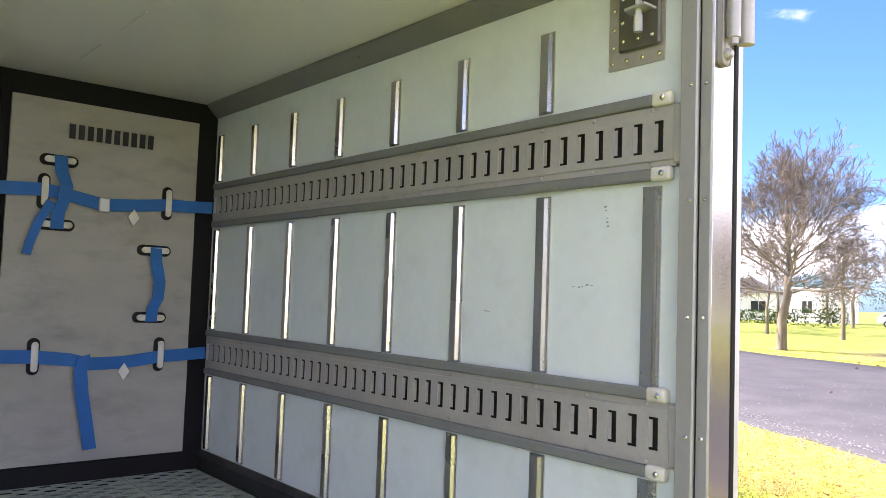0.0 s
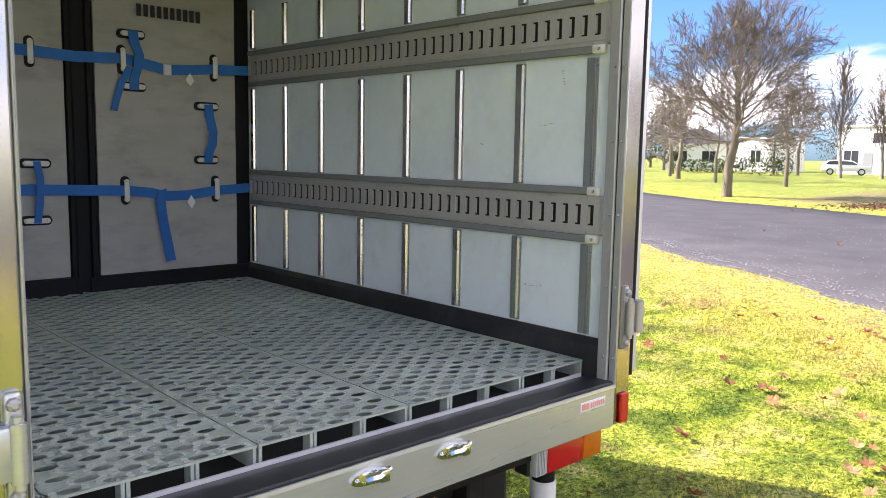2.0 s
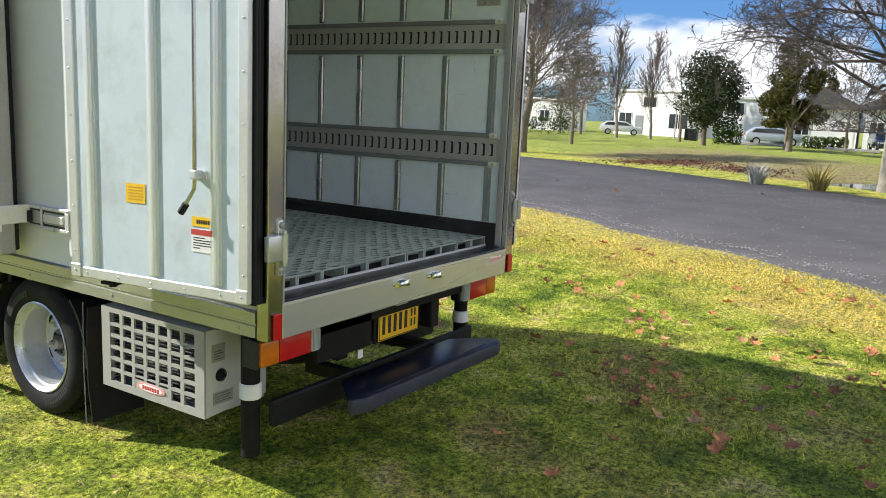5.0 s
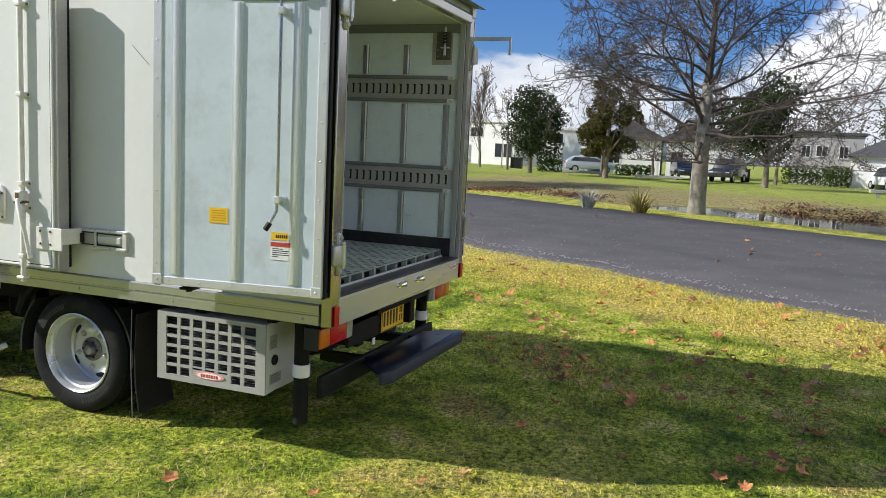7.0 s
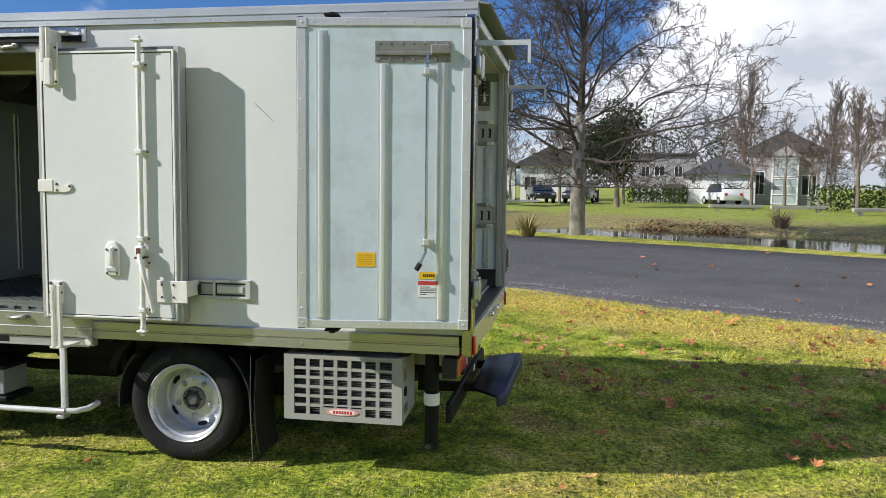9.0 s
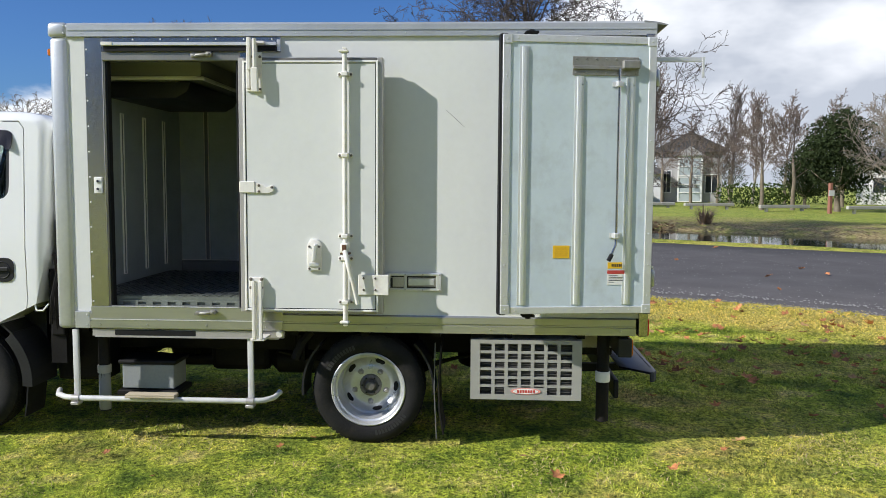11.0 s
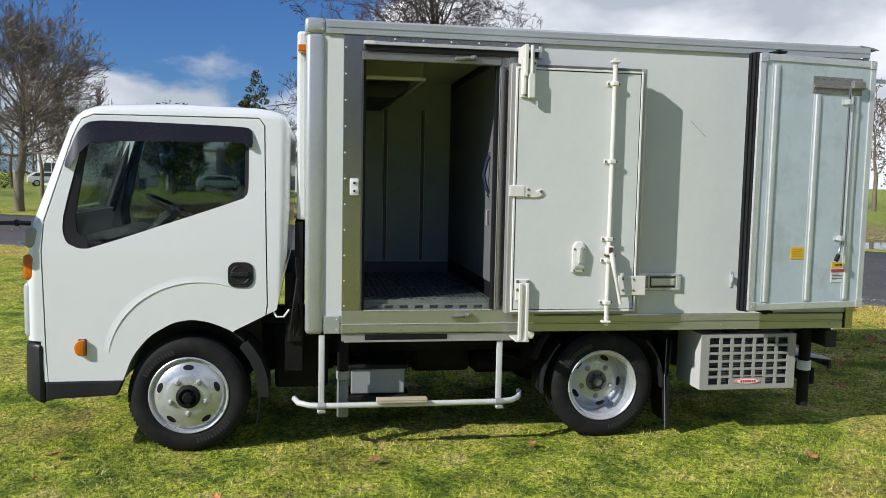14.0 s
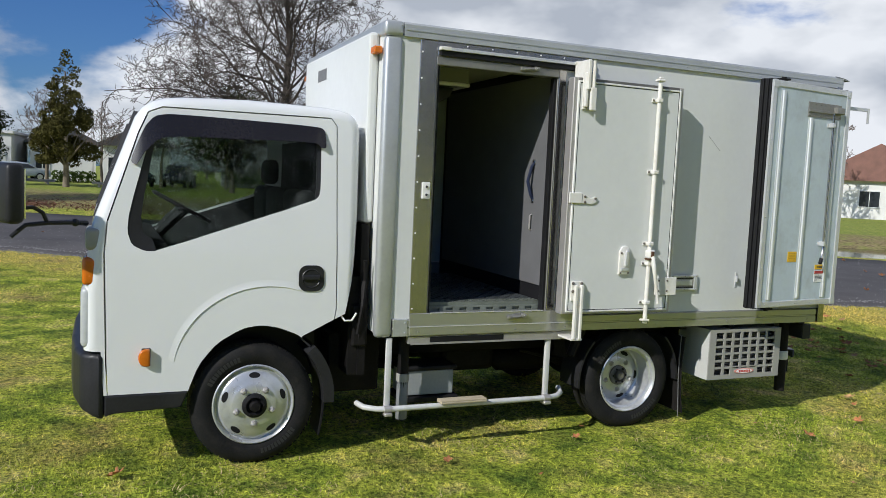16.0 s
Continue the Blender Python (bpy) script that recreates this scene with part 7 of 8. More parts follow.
def blades(name, n_, region, height, width, material, label, fade=lambda x, y: np.ones(len(x)), tilt=1.25):
    """Thin bent blades over a region given as a sampler of x and y."""
    x, y = region(n_)
    u, v = x * UN.x + y * UN.y, x * VN.x + y * VN.y
    ok = (u < near_edge(v) + 0.05) | ((u > far_edge(v) - 0.05) & (u < 18.2))
    x, y, u, v = x[ok], y[ok], u[ok], v[ok]
    m = len(x)
    z = land(u, v) - 0.008
    a = rg.uniform(0, 2 * np.pi, m)
    lean_a = rg.uniform(0, 2 * np.pi, m)
    keep = rg.uniform(0, 1, m) < np.clip(fade(x, y) * 1.0, 0, 1)
    x, y, z, a, lean_a = x[keep], y[keep], z[keep], a[keep], lean_a[keep]
    m = len(x)
    clump = np.array([0.9 + 0.7 * noise.noise((px * 1.9, py * 1.9, 7)) + 1.1 * noise.noise((px * 15.0, py * 15.0, 3)) for px, py in zip(x, y)])
    clump = 0.25 + np.clip(clump, 0.05, 2.2)
    hgt = height * rg.uniform(0.45, 1.25, m) * clump
    ln = hgt * rg.uniform(0.2, 1.2, m) * tilt
    w = width * rg.uniform(0.6, 1.3, m)
    dx, dy = np.cos(a) * w / 2, np.sin(a) * w / 2
    mx, my = x + np.cos(lean_a) * ln * 0.35, y + np.sin(lean_a) * ln * 0.35
    tx, ty = x + np.cos(lean_a) * ln, y + np.sin(lean_a) * ln
    pts = np.stack([np.stack([x - dx, y - dy, z], -1), np.stack([x + dx, y + dy, z], -1), np.stack([mx + dx * 0.7, my + dy * 0.7, z + hgt * 0.6], -1),
                    np.stack([mx - dx * 0.7, my - dy * 0.7, z + hgt * 0.6], -1), np.stack([tx, ty, z + hgt], -1)], 1).reshape(-1, 3)
    me = bpy.data.meshes.new(name)
    me.vertices.add(len(pts))
    me.vertices.foreach_set("co", pts.ravel())
    i5 = np.arange(m)[:, None] * 5
    loops = np.concatenate([i5 + np.array([0, 1, 2, 3]), i5 + np.array([3, 2, 4])], 1).ravel()
    me.loops.add(len(loops))
    me.loops.foreach_set("vertex_index", loops)
    me.polygons.add(2 * m)
    start = (np.arange(m)[:, None] * 7 + np.array([0, 4])).ravel()
    me.polygons.foreach_set("loop_start", start)
    me.update(calc_edges=True)
    me.materials.append(material)
    return tagged(new(name, me), label, "grass", kind="stuff")


BLADE = bpy.data.materials.new("grass_blade")
BLADE.use_nodes = True
n, l = BLADE.node_tree.nodes, BLADE.node_tree.links
co = n.new("ShaderNodeTexCoord")
geo = n.new("ShaderNodeNewGeometry")
hue = ramp_node(geo.outputs["Random Per Island"], [(0.0, (0.44, 0.52, 0.38)), (0.40, (0.91, 0.98, 0.80)), (0.78, (1.27, 1.20, 1.0)), (1.0, (1.62, 1.45, 1.6))])
bl = n.new("ShaderNodeMix")
bl.data_type, bl.blend_type = "RGBA", "MULTIPLY"
bl.inputs["Factor"].default_value = 1.0
l.new(hue.outputs["Color"], bl.inputs["A"])
l.new(lawn_colour().outputs["Result"], bl.inputs["B"])
p = n["Principled BSDF"]
l.new(bl.outputs["Result"], p.inputs["Base Color"])
p.inputs["Roughness"].default_value = 0.6
p.inputs["Specular IOR Level"].default_value = 0.25
tr = n.new("ShaderNodeBsdfTranslucent")
l.new(bl.outputs["Result"], tr.inputs["Color"])
ms = n.new("ShaderNodeMixShader")
ms.inputs["Fac"].default_value = 0.35
l.new(p.outputs["BSDF"], ms.inputs[1])
l.new(tr.outputs["BSDF"], ms.inputs[2])
l.new(ms.outputs["Shader"], n["Material Output"].inputs["Surface"])


def rect(x0, x1, y0, y1):
    return lambda m: (rg.uniform(x0, x1, m), rg.uniform(y0, y1, m))


def straw_spots(x, y):
    return np.array([0.15 + 2.4 * noise.noise((px * 1.3, py * 1.3, 21)) + 1.2 * noise.noise((px * 6.0, py * 6.0, 5)) for px, py in zip(x, y)])


def thin_out(x0, x1, y0, y1, w):
    return lambda x, y: np.minimum.reduce([(x - x0) / w, (x1 - x) / w, (y - y0) / w, (y1 - y) / w])


blades("grass", 180000, rect(-3.9, 2.2, -3.4, 7.0), 0.015, 0.0060, BLADE, "short mown grass with straw blades", thin_out(-3.9, 2.2, -3.4, 7.0, 0.9))
STRAW = surface("straw_blade", (0.56, 0.45, 0.22), 0.75, var=0.35, scale=6, fine=40, rnd=0.0)
blades("grass", 36000, rect(-3.4, 1.0, -2.6, 6.6), 0.017, 0.0052, STRAW, "flat dry straw among the mown grass", lambda x, y: np.minimum(straw_spots(x, y), thin_out(-3.4, 1.0, -2.6, 6.6, 0.7)(x, y)), 2.4)
blades("grass", 160000, rect(1.2, 8.0, -6.5, 3.5), 0.021, 0.0065, BLADE, "short mown grass in the truck's shade", thin_out(1.2, 8.0, -6.5, 3.5, 0.9))
blades("grass", 60000, rect(4.5, 14.0, -5.0, 11.0), 0.028, 0.0080, BLADE, "short grass beside the road", thin_out(4.5, 14.0, -5.0, 11.0, 1.5))
blades("grass", 14000, rect(13.0, 28.0, -13.0, 20.0), 0.025, 0.014, BLADE, "strip of grass along the creek", thin_out(13, 28, -13, 20, 2.0))

m_ = 6400
gvv = rg.uniform(-6, 16, m_)
guu = near_edge(gvv) + rg.normal(0.08, 0.26, m_)
guu[4300:] = near_edge(gvv[4300:]) + rg.uniform(0.2, 9.5, m_ - 4300)
ST = surface("gravel", (0.27, 0.265, 0.26), 0.85, var=0.4, scale=40, fine=200, bump=0.2)
sv, sf = [], []
for u, v in zip(guu, gvv):
    x, y = uv_xy(u, v)
    r = rg.uniform(0.005, 0.018) if u < near_edge(v) + 0.4 else rg.uniform(0.004, 0.011)
    z = 0.0 if u < near_edge(v) + 0.15 else 0.035
    i0 = len(sv)
    for a, b_, c in ((1, 0, 0), (0, 1, 0), (-1, 0, 0), (0, -1, 0), (0, 0, 1), (0, 0, -1)):
        sv.append((x + a * r * rg.uniform(0.7, 1.3), y + b_ * r * rg.uniform(0.7, 1.3), z + 0.012 + c * r * 0.6))
    for a, b_, c in ((0, 1, 4), (1, 2, 4), (2, 3, 4), (3, 0, 4), (1, 0, 5), (2, 1, 5), (3, 2, 5), (0, 3, 5)):
        sf.append((i0 + a, i0 + b_, i0 + c))
tagged(faces_mesh("gravel", sv, sf, ST), "loose pale gravel along the road edge", "gravel", kind="stuff")

# ---- fallen leaves ----
LEAF = surface("dry_leaf", (0.40, 0.165, 0.062), 0.8, var=0.4, scale=25, fine=120, rnd=0.55, bump=0.2)
TANLEAF = surface("tan_leaf", (0.46, 0.27, 0.11), 0.6, var=0.3, scale=25, fine=120, rnd=0.35, bump=0.2)
leaf_meshes = []
for q in range(5):
    rq_ = np.random.default_rng(20 + q)
    b = B()
    n_ = 25
    fold, cup = rq_.uniform(-9, 9), rq_.uniform(2, 9)
    def lift_(x, y):
        return 0.012 + cup * (x * x + y * y) + fold * x * y + 0.004 * rq_.uniform(-1, 1)
    c = b.verts.new((0.004, 0, 0.010))
    mid_, ring = [], []
    for i in range(n_):
        t = 2 * math.pi * i / n_
        lobe = 0.55 + 0.45 * abs(math.cos(2.5 * t)) ** 0.8 - (0.25 if 11 <= i <= 14 else 0)
        r = 0.058 * lobe * rq_.uniform(0.88, 1.12)
        x, y = r * math.cos(t) * 1.12, r * math.sin(t)
        mid_.append(b.verts.new((x * 0.55, y * 0.55, lift_(x * 0.55, y * 0.55))))
        ring.append(b.verts.new((x, y, lift_(x, y) + 0.006 * rq_.uniform(-1, 1))))
    for i in range(n_):
        q2 = (i + 1) % n_
        b.faces.new((c, mid_[i], mid_[q2]))
        b.faces.new((mid_[i], ring[i], ring[q2], mid_[q2]))
    tube(b, [(-0.02, 0, 0.012), (-0.06, 0.006, 0.012), (-0.085, 0.0, 0.02)], 0.0014, 4)
    me = bpy.data.meshes.new("fallen_leaf")
    b.to_mesh(me)
    b.free()
    me.materials.append(TANLEAF if q == 4 else LEAF)
    leaf_meshes.append(me)


def leaf(x, y, s, z=None):
    ob = new("fallen_leaf", leaf_meshes[int(rg.integers(0, 5))])
    u, v = x * UN.x + y * UN.y, x * VN.x + y * VN.y
    ob.matrix_world = pose(x, y, (land(u, v) + 0.022) if z is None else z, rg.uniform(-25, 25), rg.uniform(-25, 25), rg.uniform(0, 360)) @ Matrix.Diagonal((s, s, s, 1))
    tagged(ob, "curled brown autumn leaf lying on the grass" if z is None else "pale dry leaf lying on the asphalt", "leaf", "fallen leaves")


for k in range(238):
    x, y = rg.uniform(1.9, 8.0), rg.uniform(-4.5, 3.2)
    if noise.noise((x * 0.9, y * 0.9, 2)) < rg.uniform(-0.9, 0.25):
        continue
    u, v = x * UN.x + y * UN.y, x * VN.x + y * VN.y
    if u < near_edge(v) - 0.2:
        leaf(x, y, rg.uniform(0.5, 0.9))
for cx, cy, cs, many in ((2.6, -0.45, 0.30, 26), (3.7, -0.8, 0.4, 14), (2.0, -1.0, 0.4, 12), (1.5, -2.0, 0.4, 22), (2.4, -1.7, 0.7, 34), (3.4, -2.0, 0.8, 26)):
    for k in range(many):
        leaf(rg.normal(cx, cs), rg.normal(cy, cs), rg.uniform(0.42, 0.78))
for k in range(26):
    leaf(rg.uniform(-2.6, 0.1), rg.uniform(-2.0, 6.0), rg.uniform(0.25, 0.48))
for x, y, s in ((0.02, 4.78, 0.7), (-0.45, 0.55, 0.7), (-0.3, -0.1, 0.6), (0.2, -0.6, 0.7)):
    leaf(x, y, s)
for k in range(34):
    v = rg.uniform(-4, 24)
    u = near_edge(v) + rg.uniform(0.5, 9.0)
    x, y = uv_xy(u, v)
    leaf(x, y, rg.uniform(0.6, 1.2), 0.045)


# ---- trees ----
BARK = surface("grey_bark", (0.19, 0.155, 0.11), 0.9, var=0.4, scale=5, fine=40, bump=0.6, stretch=(1, 1, 0.35), dirt=(0.20, 0.21, 0.15), amount=0.5)
TWIG = surface("brown_twigs", (0.155, 0.118, 0.095), 0.85, var=0.25, scale=1.2, fine=8)
DARKTWIG = surface("dark_twigs", (0.085, 0.068, 0.056), 0.85, var=0.3, scale=1.2, fine=8)
GREYTWIG = surface("grey_twigs", (0.22, 0.185, 0.15), 0.85, var=0.3, scale=1.2, fine=8)
PALEBARK = surface("pale_bark", (0.26, 0.235, 0.19), 0.9, var=0.4, scale=7, fine=35, bump=0.9, dirt=(0.085, 0.075, 0.06), amount=0.85, dirt_scale=4, stretch=(1, 1, 0.6))


class Wood:
    """Collects tapered limbs as vertices and faces."""
    def __init__(self):
        self.v, self.f = [], []

    def limb(self, pts, radii, seg):
        base = len(self.v)
        side = None
        for i, p in enumerate(pts):
            d = (pts[min(i + 1, len(pts) - 1)] - pts[max(i - 1, 0)])
            d = d.normalized() if d.length > 1e-6 else Vector((0, 0, 1))
            side = d.orthogonal().normalized() if side is None else (side - d * side.dot(d)).normalized()
            up = d.cross(side)
            for k in range(seg):
                t = 2 * math.pi * k / seg
                q = p + radii[i] * (math.cos(t) * side + math.sin(t) * up)
                self.v.append((q.x, q.y, q.z))
        for i in range(len(pts) - 1):
            for k in range(seg):
                a, c = base + i * seg + k, base + i * seg + (k + 1) % seg
                self.f.append((a, c, c + seg, a + seg))
        top = base + (len(pts) - 1) * seg
        self.f.append(tuple(top + k for k in range(seg)))


def branch(wood, rnd, p, d, length, radius, level, droop, lift, spread, kids, last, fine, wild=1.0):
    far = fine > 0.009
    n_ = (9, 6, 4, 2, 1)[level] if not far else (5, 3, 2, 1)[level]
    pts, q, dd = [p.copy()], p.copy(), d.copy()
    for i in range(n_):
        bend = Vector((rnd.gauss(0, 1), rnd.gauss(0, 1), rnd.gauss(0, 0.8))) * (0.15 + 0.05 * level) * wild
        dd = (dd + bend + Vector((0, 0, lift - droop * (i / n_) * (1 + 0.4 * level)))).normalized()
        q = q + dd * length / n_
        q.z = max(q.z, 1.5)
        pts.append(q.copy())
    radii = [max(fine, radius * (1 - 0.82 * i / n_)) for i in range(n_ + 1)]
    wood.limb(pts, radii, 6 if level == 0 else (4 if level == 1 else 3))
    if level >= last:
        return
    many = kids[level]
    for k in range(many):
        t = 0.20 + 0.79 * (k + rnd.random() * 0.8) / many
        i = min(n_ - 1, int(t * n_))
        s = pts[i].lerp(pts[i + 1], t * n_ - i)
        way = (pts[i + 1] - pts[i]).normalized()
        o = Matrix.Rotation(rnd.uniform(0, 2 * math.pi), 3, way) @ way.orthogonal().normalized()
        ang = rnd.uniform(0.40, 0.90) * spread
        nd = (way * math.cos(ang) + o * math.sin(ang)).normalized()
        branch(wood, rnd, s, nd, length * rnd.uniform(0.36, 0.58) * (1.15 - 0.5 * t), max(fine, radius * (0.48 - 0.2 * t)), level + 1, droop, lift, spread, kids, last, fine, wild)


def bare_tree(name_, label, seed, height, fork, trunk_r, limbs, angles, lengths, rise=0.8, droop=0.1, lift=0.06, spread=1.0, bark=None, kids=(8, 7, 5, 3), last=4, fine=0.005, low=1.0, twig=None, wild=1.0, stout=0.19):
    """A leafless tree: a tapered trunk that runs on as a leader, with limbs along it from the fork up to rise."""
    rnd = random.Random(seed)
    t = thing(name_, label, "tree", group="bare trees")
    tw, cw = Wood(), Wood()
    zs = [0, 0.10, 0.35, fork * 0.55, fork] + [fork + (height * 0.93 - fork) * f for f in (0.25, 0.5, 0.75, 1.0)]
    rs = [trunk_r * 1.2, trunk_r * 1.06, trunk_r, trunk_r * 0.93, trunk_r * 0.85] + [trunk_r * f for f in (0.55, 0.33, 0.18, 0.05)]
    off = Vector((0, 0, 0))
    pts = []
    for i, z in enumerate(zs):
        if i > 3:
            off = off + Vector((rnd.gauss(0, 0.10), rnd.gauss(0, 0.10), 0))
        pts.append(Vector((off.x, off.y, z - (0.15 if i == 0 else 0))))
    tw.limb(pts[:6], rs[:6], 12)
    cw.limb(pts[5:], rs[5:], 6)
    faces_mesh("trunk", tw.v, tw.f, bark or BARK, t, True)
    for k in range(limbs):
        f = (k + rnd.random() * 0.6) / limbs
        a = k * 2.4 + rnd.uniform(-0.5, 0.5)
        th = radians(angles[0] + (angles[1] - angles[0]) * f) * rnd.uniform(0.85, 1.15)
        d = Vector((math.sin(th) * math.cos(a), math.sin(th) * math.sin(a), math.cos(th)))
        z = fork + f ** low * rise * (height - fork)
        j = max(i for i in range(len(zs) - 1) if zs[i] <= z)
        p0 = pts[j].lerp(pts[j + 1], (z - zs[j]) / (zs[j + 1] - zs[j]))
        ln = (lengths[0] + (lengths[1] - lengths[0]) * f) * rnd.uniform(0.8, 1.15)
        branch(cw, rnd, p0, d, ln, trunk_r * (stout - 0.42 * stout * f), 0, droop * (1 - f), lift, spread, kids, last, fine, wild)
    faces_mesh("crown", cw.v, cw.f, twig or TWIG, t)
    return t


def ground_z(x, y):
    return float(land(x * UN.x + y * UN.y, x * VN.x + y * VN.y))


def put(ob, x, y, turn=0.0, s=1.0, dz=0.0):
    ob.matrix_world = pose(x, y, ground_z(x, y) + dz, 0, 0, turn) @ Matrix.Diagonal((s, s, s, 1))
    return ob


def again(ob, x, y, turn=0.0, s=1.0, label=""):
    c = copy_thing(ob, pose(0, 0, 0))
    put(c, x, y, turn, s)
    if label:
        c["label"] = label
    return c


put(bare_tree("bare_tree", "large bare tree with wide drooping branches by the creek", 11, 9.6, 2.1, 0.25, 44, (88, 20), (6.0, 2.9), 0.80, 0.075, 0.035, 1.15, PALEBARK, (8, 6, 4, 2), 4, 0.0066, 1.4, DARKTWIG, 1.6, 0.22), 21.6, -0.45, 20)
put(bare_tree("bare_tree", "bare rounded tree standing in the park lawn", 23, 8.4, 2.3, 0.21, 34, (84, 12), (4.7, 3.0), 0.52, 0.05, 0.045, 0.9, None, (9, 8, 6), 3, 0.0080, 1.05, GREYTWIG, 0.75, 0.27), 32.7, 15.9, 0, 1.0)
far_vase = put(bare_tree("bare_tree", "bare rounded tree at the far side of the lawn", 27, 8.3, 1.9, 0.22, 22, (76, 12), (4.2, 2.6), 0.62, 0.05, 0.045, 1.0, None, (5, 5, 3), 3, 0.0125, 1.0, GREYTWIG), 47.0, 31.0, 30, 0.9)
thin = put(bare_tree("bare_tree", "slim bare tree with reddish twigs", 31, 6.0, 1.7, 0.12, 16, (74, 15), (2.9, 1.4), 0.75, 0.06, 0.05, 1.0, None, (5, 4, 3), 3, 0.0125), 44.5, 18.6)
poplar = put(bare_tree("bare_poplar", "tall narrow bare poplar", 41, 8.8, 1.2, 0.15, 30, (30, 8), (3.3, 2.0), 0.80, 0.0, 0.14, 0.5, PALEBARK, (6, 5, 3), 3, 0.0095), 64.2, 23.2)
again(far_vase, 52.0, 29.9, 70, 0.85)
again(thin, 47.5, 24.5, 140, 0.9)
again(thin, 56.0, 33.0, 20, 1.1)
again(far_vase, 62.0, 36.5, 210, 0.85)
again(poplar, 66.5, 21.0, 60, 0.95)
again(poplar, 66.4, -14.2, 30, 1.22)
again(poplar, 62.0, -19.5, 100, 1.0)
again(poplar, 60.0, -20.6, 160, 0.92)
again(thin, 55.1, -12.4, 30, 1.05)
again(thin, 50.9, -16.0, 120, 0.85)
again(thin, 51.3, -15.3, 220, 0.85)
again(thin, 44.6, -16.0, 10, 1.05)
again(thin, 44.0, -17.6, 250, 1.05)
again(far_vase, 37.6, -20.4, 40, 0.80)
again(far_vase, 41.5, -22.5, 100, 0.78)
again(thin, 44.0, -27.0, 190, 1.2)
again(far_vase, 47.5, -31.0, 260, 0.9)
again(thin, 40.0, -31.0, 300, 1.2)
again(far_vase, 45.0, -40.0, 20, 0.95)
again(thin, 38.0, -42.0, 60, 1.3)
for x, y, a, sc in ((58.0, 8.5, 15, 1.0), (60.5, 5.0, 75, 0.9), (57.5, 1.0, 130, 1.05), (59.0, -3.8, 220, 1.0), (60.0, 16.5, 40, 1.0), (66.0, 33.5, 20, 1.2), (61.0, -16.0, 60, 1.1), (58.5, -22.5, 170, 1.15), (52.0, -24.0, 280, 1.2), (70.0, 29.0, 150, 1.2), (54.0, -38.0, 20, 1.3), (46.0, -46.0, 90, 1.3)):
    again(thin, x, y, a, sc)

FOLIAGE = surface("dark_evergreen", (0.036, 0.050, 0.020), 0.9, var=0.5, scale=1.5, fine=9, spec=0.08)
OLIVE = surface("olive_conifer", (0.085, 0.078, 0.024), 0.9, var=0.45, scale=1.5, fine=9, spec=0.08)
HEDGE = surface("hedge_leaf", (0.055, 0.085, 0.020), 0.9, var=0.45, scale=1.5, fine=9, spec=0.08)


def leaves(seed, blobs, count, size, name_, material, parent):
    """Many small leaf faces spread through a few uneven clumps (x, y, z, rx, ry, rz)."""
    r = np.random.default_rng(seed)
    vol = np.array([b_[3] * b_[4] * b_[5] for b_ in blobs])
    pick = r.choice(len(blobs), count, p=vol / vol.sum())
    bb = np.array(blobs)[pick]
    d = r.normal(size=(count, 3))
    d /= np.linalg.norm(d, axis=1)[:, None]
    rad = r.uniform(0.45, 1.08, count) ** 0.6
    c = bb[:, :3] + d * rad[:, None] * bb[:, 3:6]
    a, e = r.normal(size=(count, 3)), r.normal(size=(count, 3))
    a /= np.linalg.norm(a, axis=1)[:, None]
    e -= a * (a * e).sum(1)[:, None]
    e /= np.linalg.norm(e, axis=1)[:, None]
    s = size * r.uniform(0.5, 1.3, count)[:, None]
    pts = np.stack([c - a * s, c + e * s * 0.55, c + a * s, c - e * s * 0.55], 1).reshape(-1, 3)
    f = (np.arange(count)[:, None] * 4 + np.arange(4)).tolist()
    return faces_mesh(name_, pts.tolist(), f, material, parent)


def evergreen(seed, height, radius, clear, label, material=None, count=10000, cone=False):
    rnd = random.Random(seed)
    t = thing("evergreen_tree", label, "tree", group="evergreen trees")
    w = Wood()
    w.limb([Vector((0, 0, -0.1)), Vector((0.05, 0, clear * 0.6)), Vector((0.0, 0.08, height * 0.85))], [0.22, 0.16, 0.04], 9)
    for k in range(7):
        a = 2 * math.pi * k / 7 + rnd.random()
        w.limb([Vector((0, 0, clear * 0.75 + 0.1 * k)), Vector((radius * 0.3 * math.cos(a), radius * 0.3 * math.sin(a), clear + 0.4 + 0.1 * k)), Vector((radius * 0.7 * math.cos(a), radius * 0.7 * math.sin(a), clear + 1.2 + 0.2 * k))], [0.08, 0.06, 0.02], 5)
    faces_mesh("trunk", w.v, w.f, BARK, t, True)
    bl_ = []
    many = 80 if cone else 26
    for k in range(many):
        f = (k + rnd.random()) / many
        z = clear + f * (height - clear)
        rr = radius * ((1 - f) ** 0.8 * min(1.0, 0.55 + 3 * f) * 0.95 + 0.06 if cone else math.sin(math.pi * (0.16 + 0.76 * f)))
        a = rnd.uniform(0, 2 * math.pi)
        q = rr * (rnd.uniform(0.45, 0.9) if cone else rnd.uniform(0.15, 0.75))
        s = max(0.22, rr * rnd.uniform(0.26, 0.4) if cone else rr * rnd.uniform(0.4, 0.62))
        bl_.append((q * math.cos(a), q * math.sin(a), z, s, s, s * rnd.uniform(0.6, 0.9)))
    leaves(seed, bl_, count, 0.075 if cone else 0.095, "crown", material or FOLIAGE, t)
    return t


